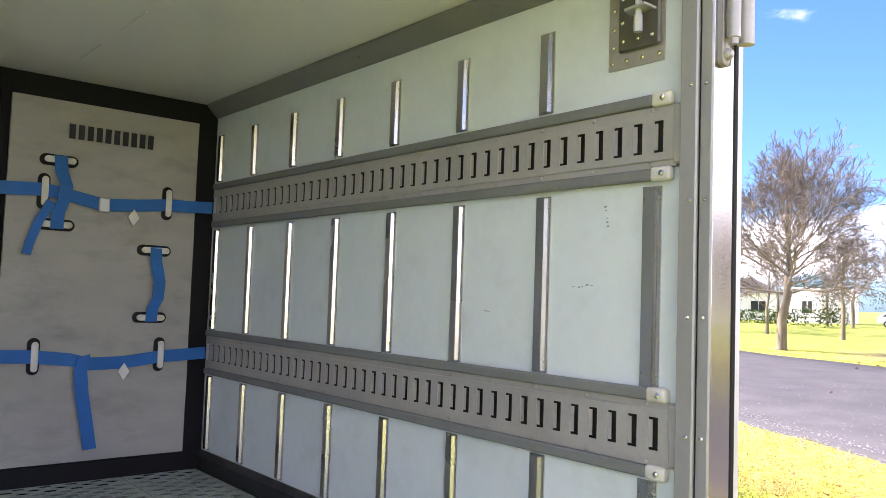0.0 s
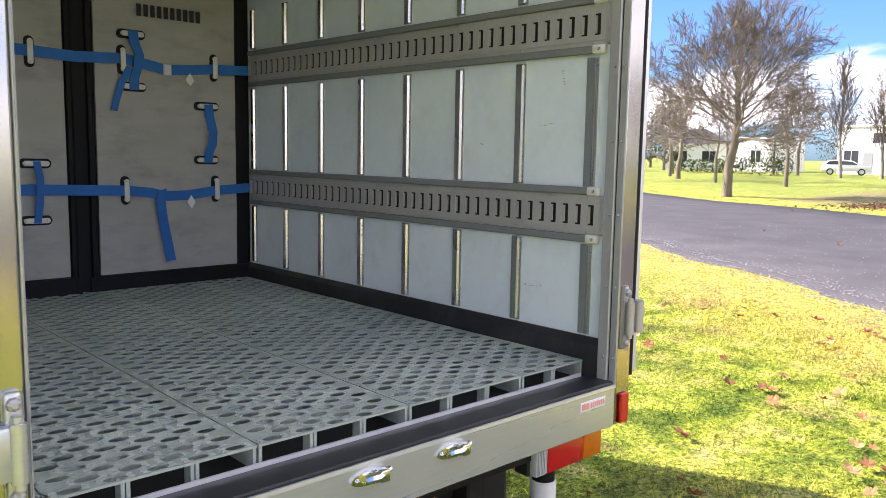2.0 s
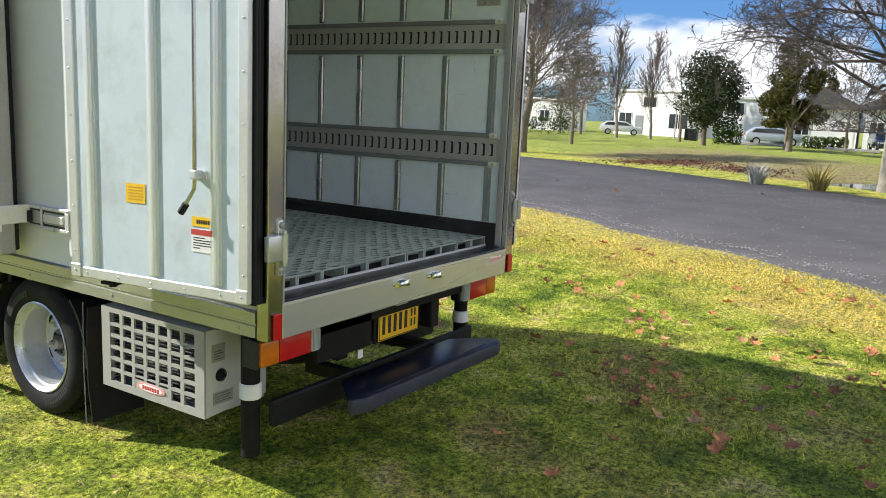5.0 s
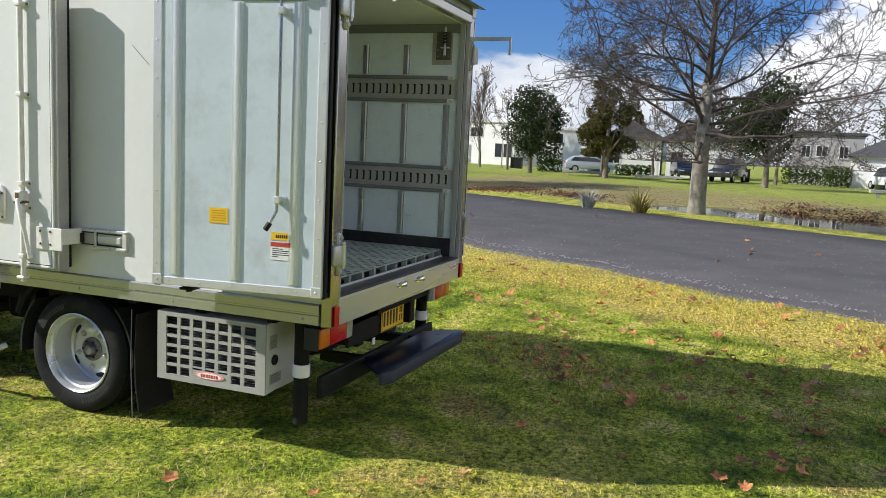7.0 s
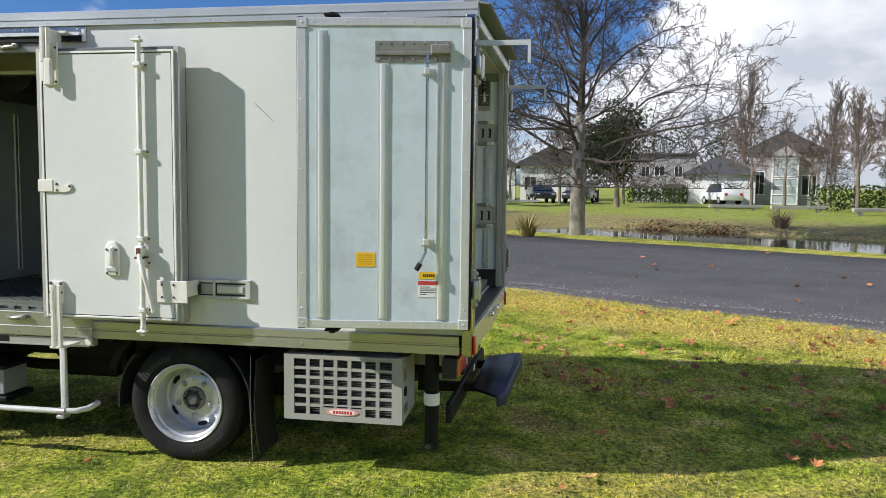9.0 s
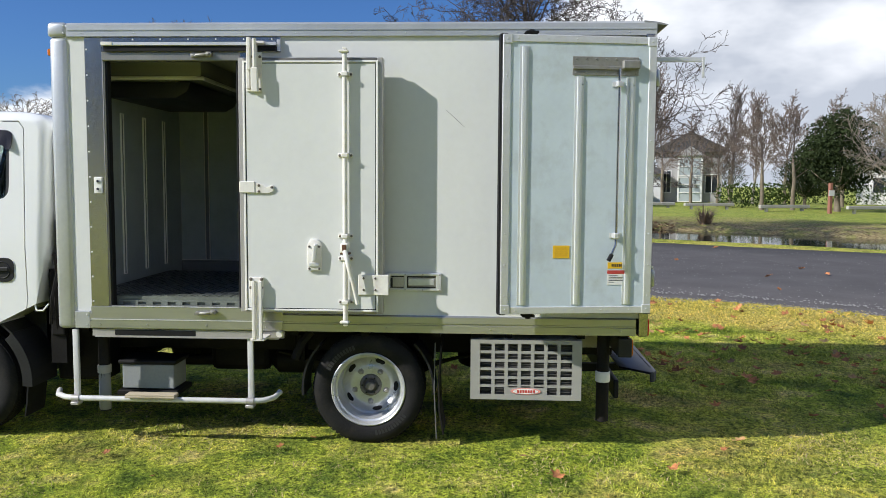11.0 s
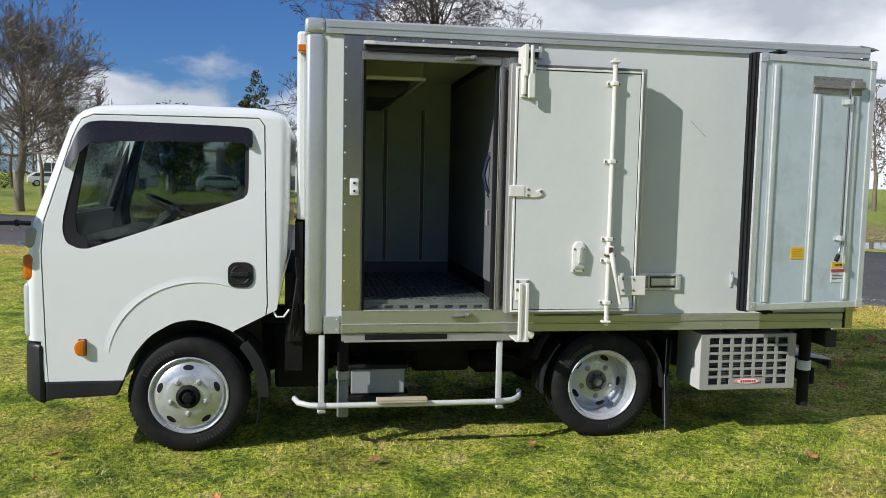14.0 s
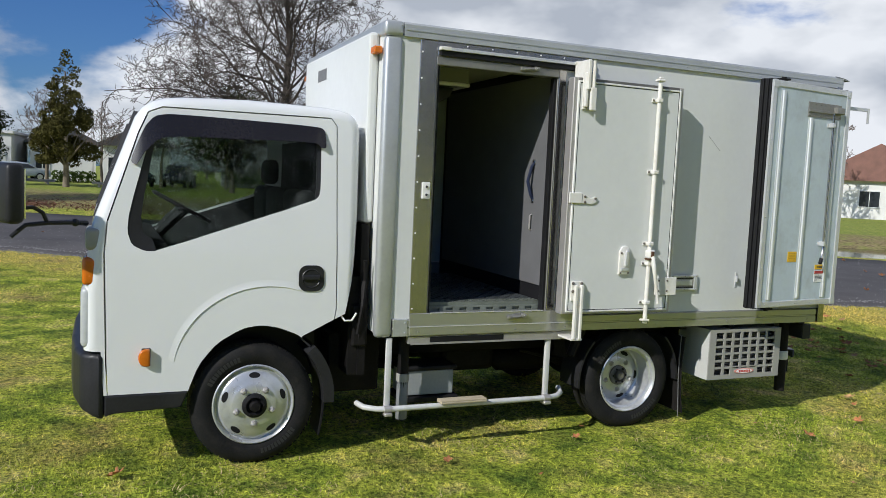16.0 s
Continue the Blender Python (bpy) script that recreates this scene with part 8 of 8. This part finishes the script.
round_tree = put(evergreen(3, 6.3, 2.5, 1.3, "dense dark evergreen with a rounded crown", None, 14000), 52.9, 12.8)
conifer = put(evergreen(5, 8.3, 2.2, 1.5, "olive-brown conifer with a pointed crown", OLIVE, 26000, True), 50.6, 7.0)
put(evergreen(8, 7.0, 3.0, 1.7, "dark spreading evergreen beside the drive", FOLIAGE, 13000), 49.5, -2.9)
again(round_tree, 41.2, -19.0, 80, 0.92, "evergreen thicket with a rounded crown")
again(round_tree, 47.0, -19.5, 10, 0.62, "low dark evergreen bush")
# tree belt across the open lawn on the near side of the road
belt = put(evergreen(14, 7.0, 3.4, 0.8, "dark evergreen in the tree belt across the lawn", FOLIAGE, 9000), -62.0, 2.0, 0, 2.5)
woods = put(evergreen(15, 7.0, 3.4, 0.8, "dark evergreen beyond the park", FOLIAGE, 3000), 92, 58, 10, 1.1)
for x, y, a, sc in ((-66, -9, 40, 2.1), (-60, -20, 90, 1.8), (-64, -32, 150, 2.0), (-62, -46, 200, 1.9), (-65, 13, 250, 2.1), (-60, 24, 300, 1.8), (-64, 35, 20, 2.1), (-60, 47, 70, 1.9), (-56, 60, 130, 2.0), (-48, 72, 180, 2.0), (-36, 82, 220, 1.9)):
    again(belt, x, y, a, sc * 1.3)
again(woods, 74.0, 33.0, 50, 0.8, "dark evergreen between buildings")
again(woods, 82.0, -8.0, 50, 1.25, "large evergreen behind the houses")
again(woods, 83.0, -15.0, 150, 1.3, "large evergreen behind the houses")
again(woods, 84.0, -1.0, 250, 1.15, "large evergreen behind the houses")
again(woods, 55.0, -30.0, 0, 1.1, "dark evergreen at the park edge")
again(woods, 62.0, -38.0, 200, 1.2, "dark evergreen at the park edge")
again(woods, 52.0, -44.0, 90, 1.2, "dark evergreen at the park edge")
again(conifer, 76.0, 9.0, 90, 1.0, "distant conifer behind the houses")
again(woods, 66.0, 47.0, 30, 0.9, "dark evergreen at the far lawn")
again(woods, 76.0, 46.0, 190, 1.0, "dark evergreen at the far lawn")
# woods that close the view beyond the far streets
for x, y, a, sc in ((88, 70, 80, 1.3), (82, 82, 140, 1.2), (74, 92, 210, 1.4), (96, 46, 260, 1.0), (64, 100, 300, 1.3)):
    again(woods, x, y, a, sc, "dark evergreen beyond the park")
for k in range(15):
    again(woods, 112 + 5 * (k % 3), -72 + 12.5 * k, 47 * k, 0.75 + 0.12 * ((k * 7) % 4), "dark evergreen in the distant tree line")


def hedge(x, y, turn, w, d, h, seed, label):
    t = thing("hedge", label, "hedge", group="hedges")
    bl_ = [(-w / 2 + w * (i + 0.5) / 6, (j - 0.5) * d * 0.4, h * (0.3 + 0.4 * k), w / 8, d * 0.35, h * 0.33) for i in range(6) for j in range(2) for k in range(2)]
    leaves(seed, bl_, 1500, 0.10, "foliage", HEDGE, t)
    return put(t, x, y, turn)


hedge(63.0, 13.7, 95, 2.0, 1.4, 1.6, 1, "clipped green hedge by a wall")
hedge(66.0, -6.0, 95, 3.0, 1.3, 1.5, 2, "clipped green hedge by a wall")
hedge(64.5, -8.3, 95, 1.8, 1.4, 1.6, 3, "pale clipped hedge beside the garage")
hedge(65.5, 7.0, 95, 3.0, 1.2, 0.9, 4, "low shrubs by a porch")
hedge(48.5, -17.0, 100, 5.0, 1.6, 1.6, 5, "dark shrubs behind the lawn")
hedge(66.0, 31.0, 110, 6.0, 1.5, 1.5, 6, "dark hedge along the far street")
hedge(70.0, 38.0, 110, 6.0, 1.5, 1.3, 7, "dark hedge along the far street")
hedge(60.0, -27.0, 70, 9.0, 1.6, 1.4, 8, "dark hedge along the far street")
hedge(50.0, -52.0, 60, 12.0, 1.8, 1.6, 9, "dark hedge along the far street")


def flax(x, y, s, seed, material, label):
    rnd = random.Random(seed)
    t = thing("flax_clump", label, "plant", group="flax clumps")
    b = B()
    for k in range(150):
        a, r = rnd.uniform(0, 2 * math.pi), rnd.uniform(0.02, 0.18)
        h, o = rnd.uniform(0.35, 0.75), rnd.uniform(0.15, 0.65)
        c, q = math.cos(a), math.sin(a)
        w = 0.018
        row = []
        for f in (0, 0.5, 0.85, 1):
            px, pz = r + o * f * f, h * (f - 0.35 * f * f * o)
            ww = w * (1 - f * 0.95)
            row.append((b.verts.new((px * c - q * ww, px * q + c * ww, pz)), b.verts.new((px * c + q * ww, px * q - c * ww, pz))))
        for e, g in zip(row, row[1:]):
            b.faces.new((e[0], e[1], g[1], g[0]))
    part("leaves", b, material, t)
    return put(t, x, y, 0, s)


flax(20.6, 2.6, 1.0, 1, surface("silver_flax", (0.36, 0.38, 0.33), 0.6, var=0.3, scale=8), "silver-leaved clump at the road verge")
flax(19.9, 1.0, 1.15, 2, surface("yellow_flax", (0.30, 0.25, 0.07), 0.6, var=0.3, scale=8), "yellow-green flax clump at the road verge")
flax(27.8, -8.0, 1.3, 3, surface("dead_stalks", (0.28, 0.20, 0.14), 0.8, var=0.3, scale=8), "dry brown stalks on the creek bank")

# heaps of dead leaves on the lawn and bank
lv, lf = [], []
for cx, cy, rx, ry, cnt in ((30.5, 8.0, 4.6, 2.2, 2600), (28.0, 4.5, 2.8, 1.8, 900), (28.3, -3.6, 3.2, 1.7, 2000), (27.3, -5.6, 2.6, 1.4, 900)):
    for k in range(cnt):
        a, r = rg.uniform(0, 2 * np.pi), abs(rg.normal(0, 0.5))
        x, y = cx + rx * r * math.cos(a), cy + ry * r * math.sin(a)
        z = ground_z(x, y) + rg.uniform(0.0, 0.03)
        t, s = rg.uniform(0, 2 * np.pi), rg.uniform(0.03, 0.08)
        i0 = len(lv)
        for q in range(4):
            lv.append((x + s * math.cos(t + q * 1.571), y + s * math.sin(t + q * 1.571) * 0.7, z + rg.uniform(-0.03, 0.05)))
        lf.append((i0, i0 + 1, i0 + 2, i0 + 3))
LITTER = surface("leaf_litter", (0.15, 0.072, 0.038), 0.85, var=0.5, scale=6, fine=30)
tagged(faces_mesh("leaf_litter", lv, lf, LITTER), "heaps of dead brown leaves on the bank", "leaf litter", kind="stuff")


# ---- houses, cars and street things beyond the creek ----
WALLW = surface("white_render", (0.72, 0.71, 0.68), 0.8, var=0.06, scale=0.8, fine=20, dirt=(0.45, 0.43, 0.4), amount=0.2)
WALLG = surface("grey_render", (0.36, 0.35, 0.34), 0.8, var=0.08, scale=0.8, fine=20)
ROOFT = surface("dark_roof_tiles", (0.075, 0.072, 0.072), 0.7, var=0.2, scale=2, fine=20, bump=0.3)
ROOFR = surface("red_brown_roof", (0.22, 0.11, 0.085), 0.7, var=0.2, scale=2, fine=20)
PANE = surface("dark_window_glass", (0.03, 0.035, 0.04), 0.08, var=0.1)
FRAMEW = surface("white_joinery", (0.72, 0.72, 0.70), 0.5, var=0.04)


def window(parent, y, z, w, h, x=0.0):
    """A window on the front face (x) of a house: frame and recessed pane."""
    b = B()
    for y0, y1, z0, z1 in ((y - w / 2 - 0.06, y - w / 2, z - 0.06, z + h + 0.06), (y + w / 2, y + w / 2 + 0.06, z - 0.06, z + h + 0.06), (y - w / 2, y + w / 2, z - 0.06, z), (y - w / 2, y + w / 2, z + h, z + h + 0.06), (y - 0.025, y + 0.025, z, z + h)):
        bx(b, x - 0.06, x + 0.02, y0, y1, z0, z1)
    f = part("window", b, FRAMEW, parent)
    b = B()
    bx(b, x - 0.022, x - 0.004, y - w / 2, y - 0.026, z, z + h)
    bx(b, x - 0.022, x - 0.004, y + 0.026, y + w / 2, z, z + h)
    part("pane", b, PANE, f)


def house(x, y, turn, w, d, h, roof_kind, wall, roofm, windows, garages=(), label="", doors=()):
    """A house whose front face is its -x side; w along y."""
    t = thing("house", label, "house", group="houses")
    b = B()
    bx(b, 0, d, -w / 2, w / 2, -0.4, h)
    wall_ = part("wall", b, wall, t)
    b = B()
    e = 0.45
    if roof_kind == "flat":
        bx(b, -0.2, d + 0.2, -w / 2 - 0.2, w / 2 + 0.2, h, h + 0.25, 0.03)
    elif roof_kind == "gable":
        prism(b, [(-w / 2 - e, h - 0.1), (w / 2 + e, h - 0.1), (w / 2 + e, h + 0.1), (0, h + 0.1 + w * 0.30), (-w / 2 - e, h + 0.1)], "x", -e, d + e)
    else:
        pts = [b.verts.new(p_) for p_ in ((-e, -w / 2 - e, h), (d + e, -w / 2 - e, h), (d + e, w / 2 + e, h), (-e, w / 2 + e, h), (d * 0.5, -w / 2 + d * 0.4, h + d * 0.26), (d * 0.5, w / 2 - d * 0.4, h + d * 0.26))]
        for f in ((0, 1, 4), (1, 2, 5, 4), (2, 3, 5), (3, 0, 4, 5), (3, 2, 1, 0)):
            b.faces.new([pts[i] for i in f])
        bmesh.ops.recalc_face_normals(b, faces=b.faces[:])
    part("roof", b, roofm, t)
    for wy, wz, ww, wh in windows:
        window(t, wy, wz, ww, wh)
    for gy, gw in garages:
        b = B()
        bx(b, -0.05, 0.0, gy - gw / 2, gy + gw / 2, -0.1, 2.1)
        for k in range(1, 4):
            bx(b, -0.058, -0.05, gy - gw / 2, gy + gw / 2, 0.52 * k - 0.02, 0.52 * k)
        part("garage_door", b, FRAMEW, t, "white garage door")
    for dy, dw in doors:
        b = B()
        bx(b, -0.04, 0.0, dy - dw / 2, dy + dw / 2, 0, 2.05)
        part("door", b, TRIM, t)
    ob = put(t, x, y, turn, 1.0, 0.05)
    return t


house(-50.0, -4.0, 180, 8.0, 8, 3.0, "gable", WALLW, ROOFT, [(-2.2, 0.9, 1.6, 1.3), (2.0, 0.9, 1.6, 1.3)], label="white gabled house across the open lawn", doors=((0.2, 1.0),))
house(-51.0, 12.0, 180, 11.0, 8, 2.8, "hip", WALLG, ROOFT, [(-3.2, 0.9, 1.6, 1.3), (2.6, 0.9, 2.0, 1.3)], label="low grey house across the open lawn", doors=((0.2, 1.0),))
house(84.0, 27.0, -14, 9.5, 8, 4.6, "flat", WALLW, WALLW, [(-3.4, 0.8, 2.2, 1.5), (0.2, 3.0, 1.6, 1.0), (3.2, 0.7, 1.6, 1.6)], label="white flat-roofed house across the park", doors=((1.4, 1.0),))
house(84.5, 40.5, -6, 4.5, 7, 3.4, "flat", WALLW, WALLW, [(-0.6, 0.9, 1.2, 1.3)], label="small white building behind trees")
house(86.0, 48.0, 25, 7, 7, 3.0, "hip", WALLW, ROOFT, [(-1.5, 0.9, 1.6, 1.2), (1.8, 0.9, 1.6, 1.2)], label="low white house in the distance")
house(70.0, 14.0, -4, 4.4, 8, 3.6, "flat", WALLW, WALLW, [(0.9, 2.4, 1.4, 0.9)], [(-0.6, 2.4)], "white two-storey house with a garage")
house(71.0, 8.0, 4, 5.0, 8, 3.1, "gable", WALLW, ROOFT, [(1.6, 0.9, 1.0, 1.2)], [(-1.0, 2.5)], "white house with a dark gabled roof")
house(70.0, 2.2, 2, 5.4, 8, 3.2, "gable", WALLW, ROOFT, [(1.8, 0.9, 1.0, 1.2)], [(-0.8, 2.6)], "white house with a dark gabled roof and a garage")
house(69.0, -7.8, -4, 5.2, 8, 4.0, "flat", WALLG, ROOFT, [(-1.2, 2.2, 0.6, 0.9), (0.4, 2.3, 0.8, 0.8), (1.6, 2.2, 0.6, 0.9)], label="plain grey rendered house")
house(64.3, -11.8, -8, 5.4, 6.5, 2.35, "hip", WALLW, ROOFT, [], [(0.7, 2.6), (-1.9, 1.5)], "white double garage with a dark hipped roof")
town = house(64.6, -16.8, -12, 5.2, 9, 4.3, "gable", WALLG, ROOFT, [(-1.8, 0.8, 1.0, 1.5), (1.9, 0.8, 0.7, 1.8)], label="grey gabled townhouse with a glazed stair bay")
b = B()
bx(b, -0.55, 0.02, -1.02, 1.02, 3.65, 3.9)
bay = part("bay_head", b, FRAMEW, town, "white glazed stair bay")
for y in (-0.93, 0.93):
    b = B()
    bx(b, -0.55, 0.02, y - 0.07, y + 0.07, 0, 3.65)
    part("bay_post", b, FRAMEW, bay)
for z in (0.0, 0.75, 1.45, 2.05, 2.2, 2.95):
    b = B()
    bx(b, -0.55, 0.02, -0.86, 0.86, z, z + 0.08)
    part("bay_transom", b, FRAMEW, bay)
b = B()
bx(b, -0.50, -0.46, -0.86, 0.86, 0.08, 3.6)
part("bay_glass", b, surface("pale_bay_glass", (0.38, 0.43, 0.44), 0.12, var=0.12, scale=3), bay)
b = B()
prism(b, [(-1.2, 3.9), (1.2, 3.9), (0, 4.7)], "x", -0.75, 0.1)
part("bay_gable", b, WALLG, town)
house(60.0, -33.0, -25, 8, 7, 3.0, "hip", WALLW, ROOFT, [(-2, 0.9, 1.6, 1.2), (2, 0.9, 1.6, 1.2)], label="low white house at the park edge")
house(40.0, -50.5, -50, 9, 7, 3.0, "gable", WALLW, ROOFR, [(-2.5, 0.9, 1.4, 1.2), (0.5, 0.9, 1.4, 1.2), (3, 0.9, 1.0, 1.2)], label="white house with a red-brown gabled roof")
house(52.0, -58.0, -45, 9, 7, 3.2, "gable", WALLG, ROOFT, [(-2, 0.9, 1.4, 1.2), (2, 0.9, 1.4, 1.2)], label="grey house with a dark roof")


def car(x, y, turn, colour, label, van=False):
    t = thing("parked_car", label, "car", group="parked cars")
    paint = surface("car_paint", colour, 0.25, var=0.03, coat=0.7)
    hgt = 1.75 if van else 1.45
    low = [(-2.15, 0.35), (-2.2, 0.62), (-2.1, 0.85), (-1.25, 0.95), (-0.55 if not van else -1.0, hgt - 0.08), (0.2, hgt), (1.5, hgt - 0.04), (2.05, 1.0), (2.15, 0.8), (2.15, 0.35)]
    b = B()
    prism(b, low, "y", -0.84, 0.84, 0.07, 3)
    for v in b.verts:
        if v.co.z > 0.95:
            v.co.y *= 1 - 0.14 * (v.co.z - 0.95) / 0.5
    part("body", b, paint, t, smooth=40)
    for s in (-1, 1):
        b = B()
        prism(b, [(-1.05, 0.98), (-0.52, hgt - 0.17), (0.2, hgt - 0.12), (1.4, hgt - 0.15), (1.75, 1.0)], "y", s * 0.80, s * 0.852)
        for v in b.verts:
            if v.co.z > 0.99:
                v.co.y *= 1 - 0.14 * (v.co.z - 0.95) / 0.5
        part("side_window", b, PANE, t)
    b = B()
    prism(b, [(-1.18, 1.0), (-0.60, hgt - 0.14), (-0.64, hgt - 0.12), (-1.24, 1.0)], "y", -0.66, 0.66)
    part("windscreen", b, PANE, t)
    for wx in (-1.35, 1.32):
        for s in (-1, 1):
            b = B()
            lathe(b, [(0.20, s * 0.84), (0.31, s * 0.86), (0.32, s * 0.80), (0.32, s * 0.66), (0.1, s * 0.66)], (wx, 0, 0.32), 18, "y")
            w_ = part("wheel", b, TYRE, t, smooth=40)
            b = B()
            lathe(b, [(0.205, s * 0.845), (0.17, s * 0.855), (0.03, s * 0.84), (0.001, s * 0.84)], (wx, 0, 0.32), 14, "y")
            part("wheel_cover", b, SILVER, w_)
    for wy in (-0.6, 0.6):
        b = B()
        bx(b, -2.17, -2.05, wy - 0.16, wy + 0.16, 0.62, 0.76, 0.03)
        part("headlight", b, CLEAR, t)
        b = B()
        bx(b, 2.04, 2.16, wy - 0.12, wy + 0.12, 0.72, 0.92, 0.03)
        part("tail_light", b, REDLENS, t)
    return put(t, x, y, turn, 1.0, 0.02)


car(79.5, 28.6, 112, (0.72, 0.72, 0.71), "white estate car parked across the lawn")
car(86.0, 40.0, 118, (0.55, 0.57, 0.60), "silver van parked behind the trees", True)
car(66.6, 11.0, 108, (0.42, 0.47, 0.52), "silver-blue hatchback parked by a house")
car(61.0, 2.6, 14, (0.02, 0.022, 0.03), "dark car parked on a drive")
car(61.2, -0.5, -16, (0.03, 0.03, 0.035), "black car parked on a drive", True)
car(62.4, -11.6, 195, (0.74, 0.74, 0.73), "white four-wheel drive parked before a garage", True)
car(72.0, 49.0, 120, (0.70, 0.70, 0.70), "white car parked far across the park")
car(52.5, -34.0, 60, (0.05, 0.02, 0.02), "dark red car on the far street")
car(54.5, -36.0, 60, (0.30, 0.45, 0.48), "pale green car on the far street")
car(45.5, -49.5, 40, (0.03, 0.03, 0.035), "black car by the far house")

TIMBER = surface("weathered_timber", (0.42, 0.40, 0.36), 0.85, var=0.2, scale=4, stretch=(1, 0.2, 1), bump=0.3)


def rail(x, y, turn, length=3.2):
    t = thing("timber_barrier", "low weathered timber barrier on short posts", "barrier", group="timber barriers")
    b = B()
    bx(b, -0.10, 0.10, -length / 2, length / 2, 0.18, 0.36, 0.02)
    part("beam", b, TIMBER, t)
    for s in (-1, 1):
        b = B()
        bx(b, -0.07, 0.07, s * length * 0.36 - 0.07, s * length * 0.36 + 0.07, -0.1, 0.18)
        part("post", b, TIMBER, t)
    return put(t, x, y, turn)


first_rail = rail(45.6, -9.6, 14)
for x, y, a in ((43.6, -12.6, 14), (41.5, -16.2, 16), (39.3, -20.0, 18), (55.0, 4.0, 6), (56.5, 9.5, 6), (37.0, -24.5, 22), (34.5, -29.5, 25)):
    again(first_rail, x, y, a)
t = thing("sign_post", "short red-brown post with a pale notice", "sign")
b = B()
bx(b, -0.09, 0.09, -0.09, 0.09, -0.1, 1.65, 0.02)
part("post", b, surface("red_brown_post", (0.30, 0.13, 0.09), 0.7, var=0.15), t)
b = B()
bx(b, -0.11, -0.091, -0.17, 0.17, 0.95, 1.25)
part("notice", b, FRAMEW, t)
put(t, 39.6, -17.9, 15)


def pole(x, y, h, label, lamp=True):
    t = thing("street_lamp", label, "street lamp", group="street lamps")
    b = B()
    tube(b, [(0, 0, -0.1), (0, 0, h * 0.6), (0, 0, h)], [0.07, 0.05, 0.035], 10)
    part("pole", b, GALV, t, smooth=40)
    b = B()
    bx(b, -0.5, 0.05, -0.08, 0.08, h - 0.02, h + 0.07, 0.03)
    part("lamp_head", b, FRAMEW, t)
    return put(t, x, y, 0)


pole(68.8, 19.6, 4.0, "grey street lamp beside the far street")
t = thing("street_sign", "white street sign on a thin post", "sign")
b = B()
tube(b, [(0, 0, -0.1), (0, 0, 2.6)], 0.04, 8)
part("post", b, GALV, t)
b = B()
bx(b, -0.02, 0.02, -0.7, 0.7, 2.3, 2.6)
part("panel", b, FRAMEW, t)
put(t, 55.0, -29.0, -20)
for x, y in ((69.5, 18.6), (69.3, 18.0), (64.0, -1.8)):
    t = thing("wheelie_bin", "dark plastic wheelie bin by the street", "bin", group="wheelie bins")
    b = B()
    prism(b, [(-0.24, 0.02), (0.24, 0.02), (0.30, 0.98), (-0.30, 0.98)], "y", -0.27, 0.27, 0.02)
    part("body", b, PLASTIC, t)
    b = B()
    bx(b, -0.34, 0.32, -0.30, 0.30, 0.985, 1.05, 0.02)
    part("lid", b, surface("bin_lid", (0.05, 0.12, 0.05), 0.5), t)
    put(t, x, y)
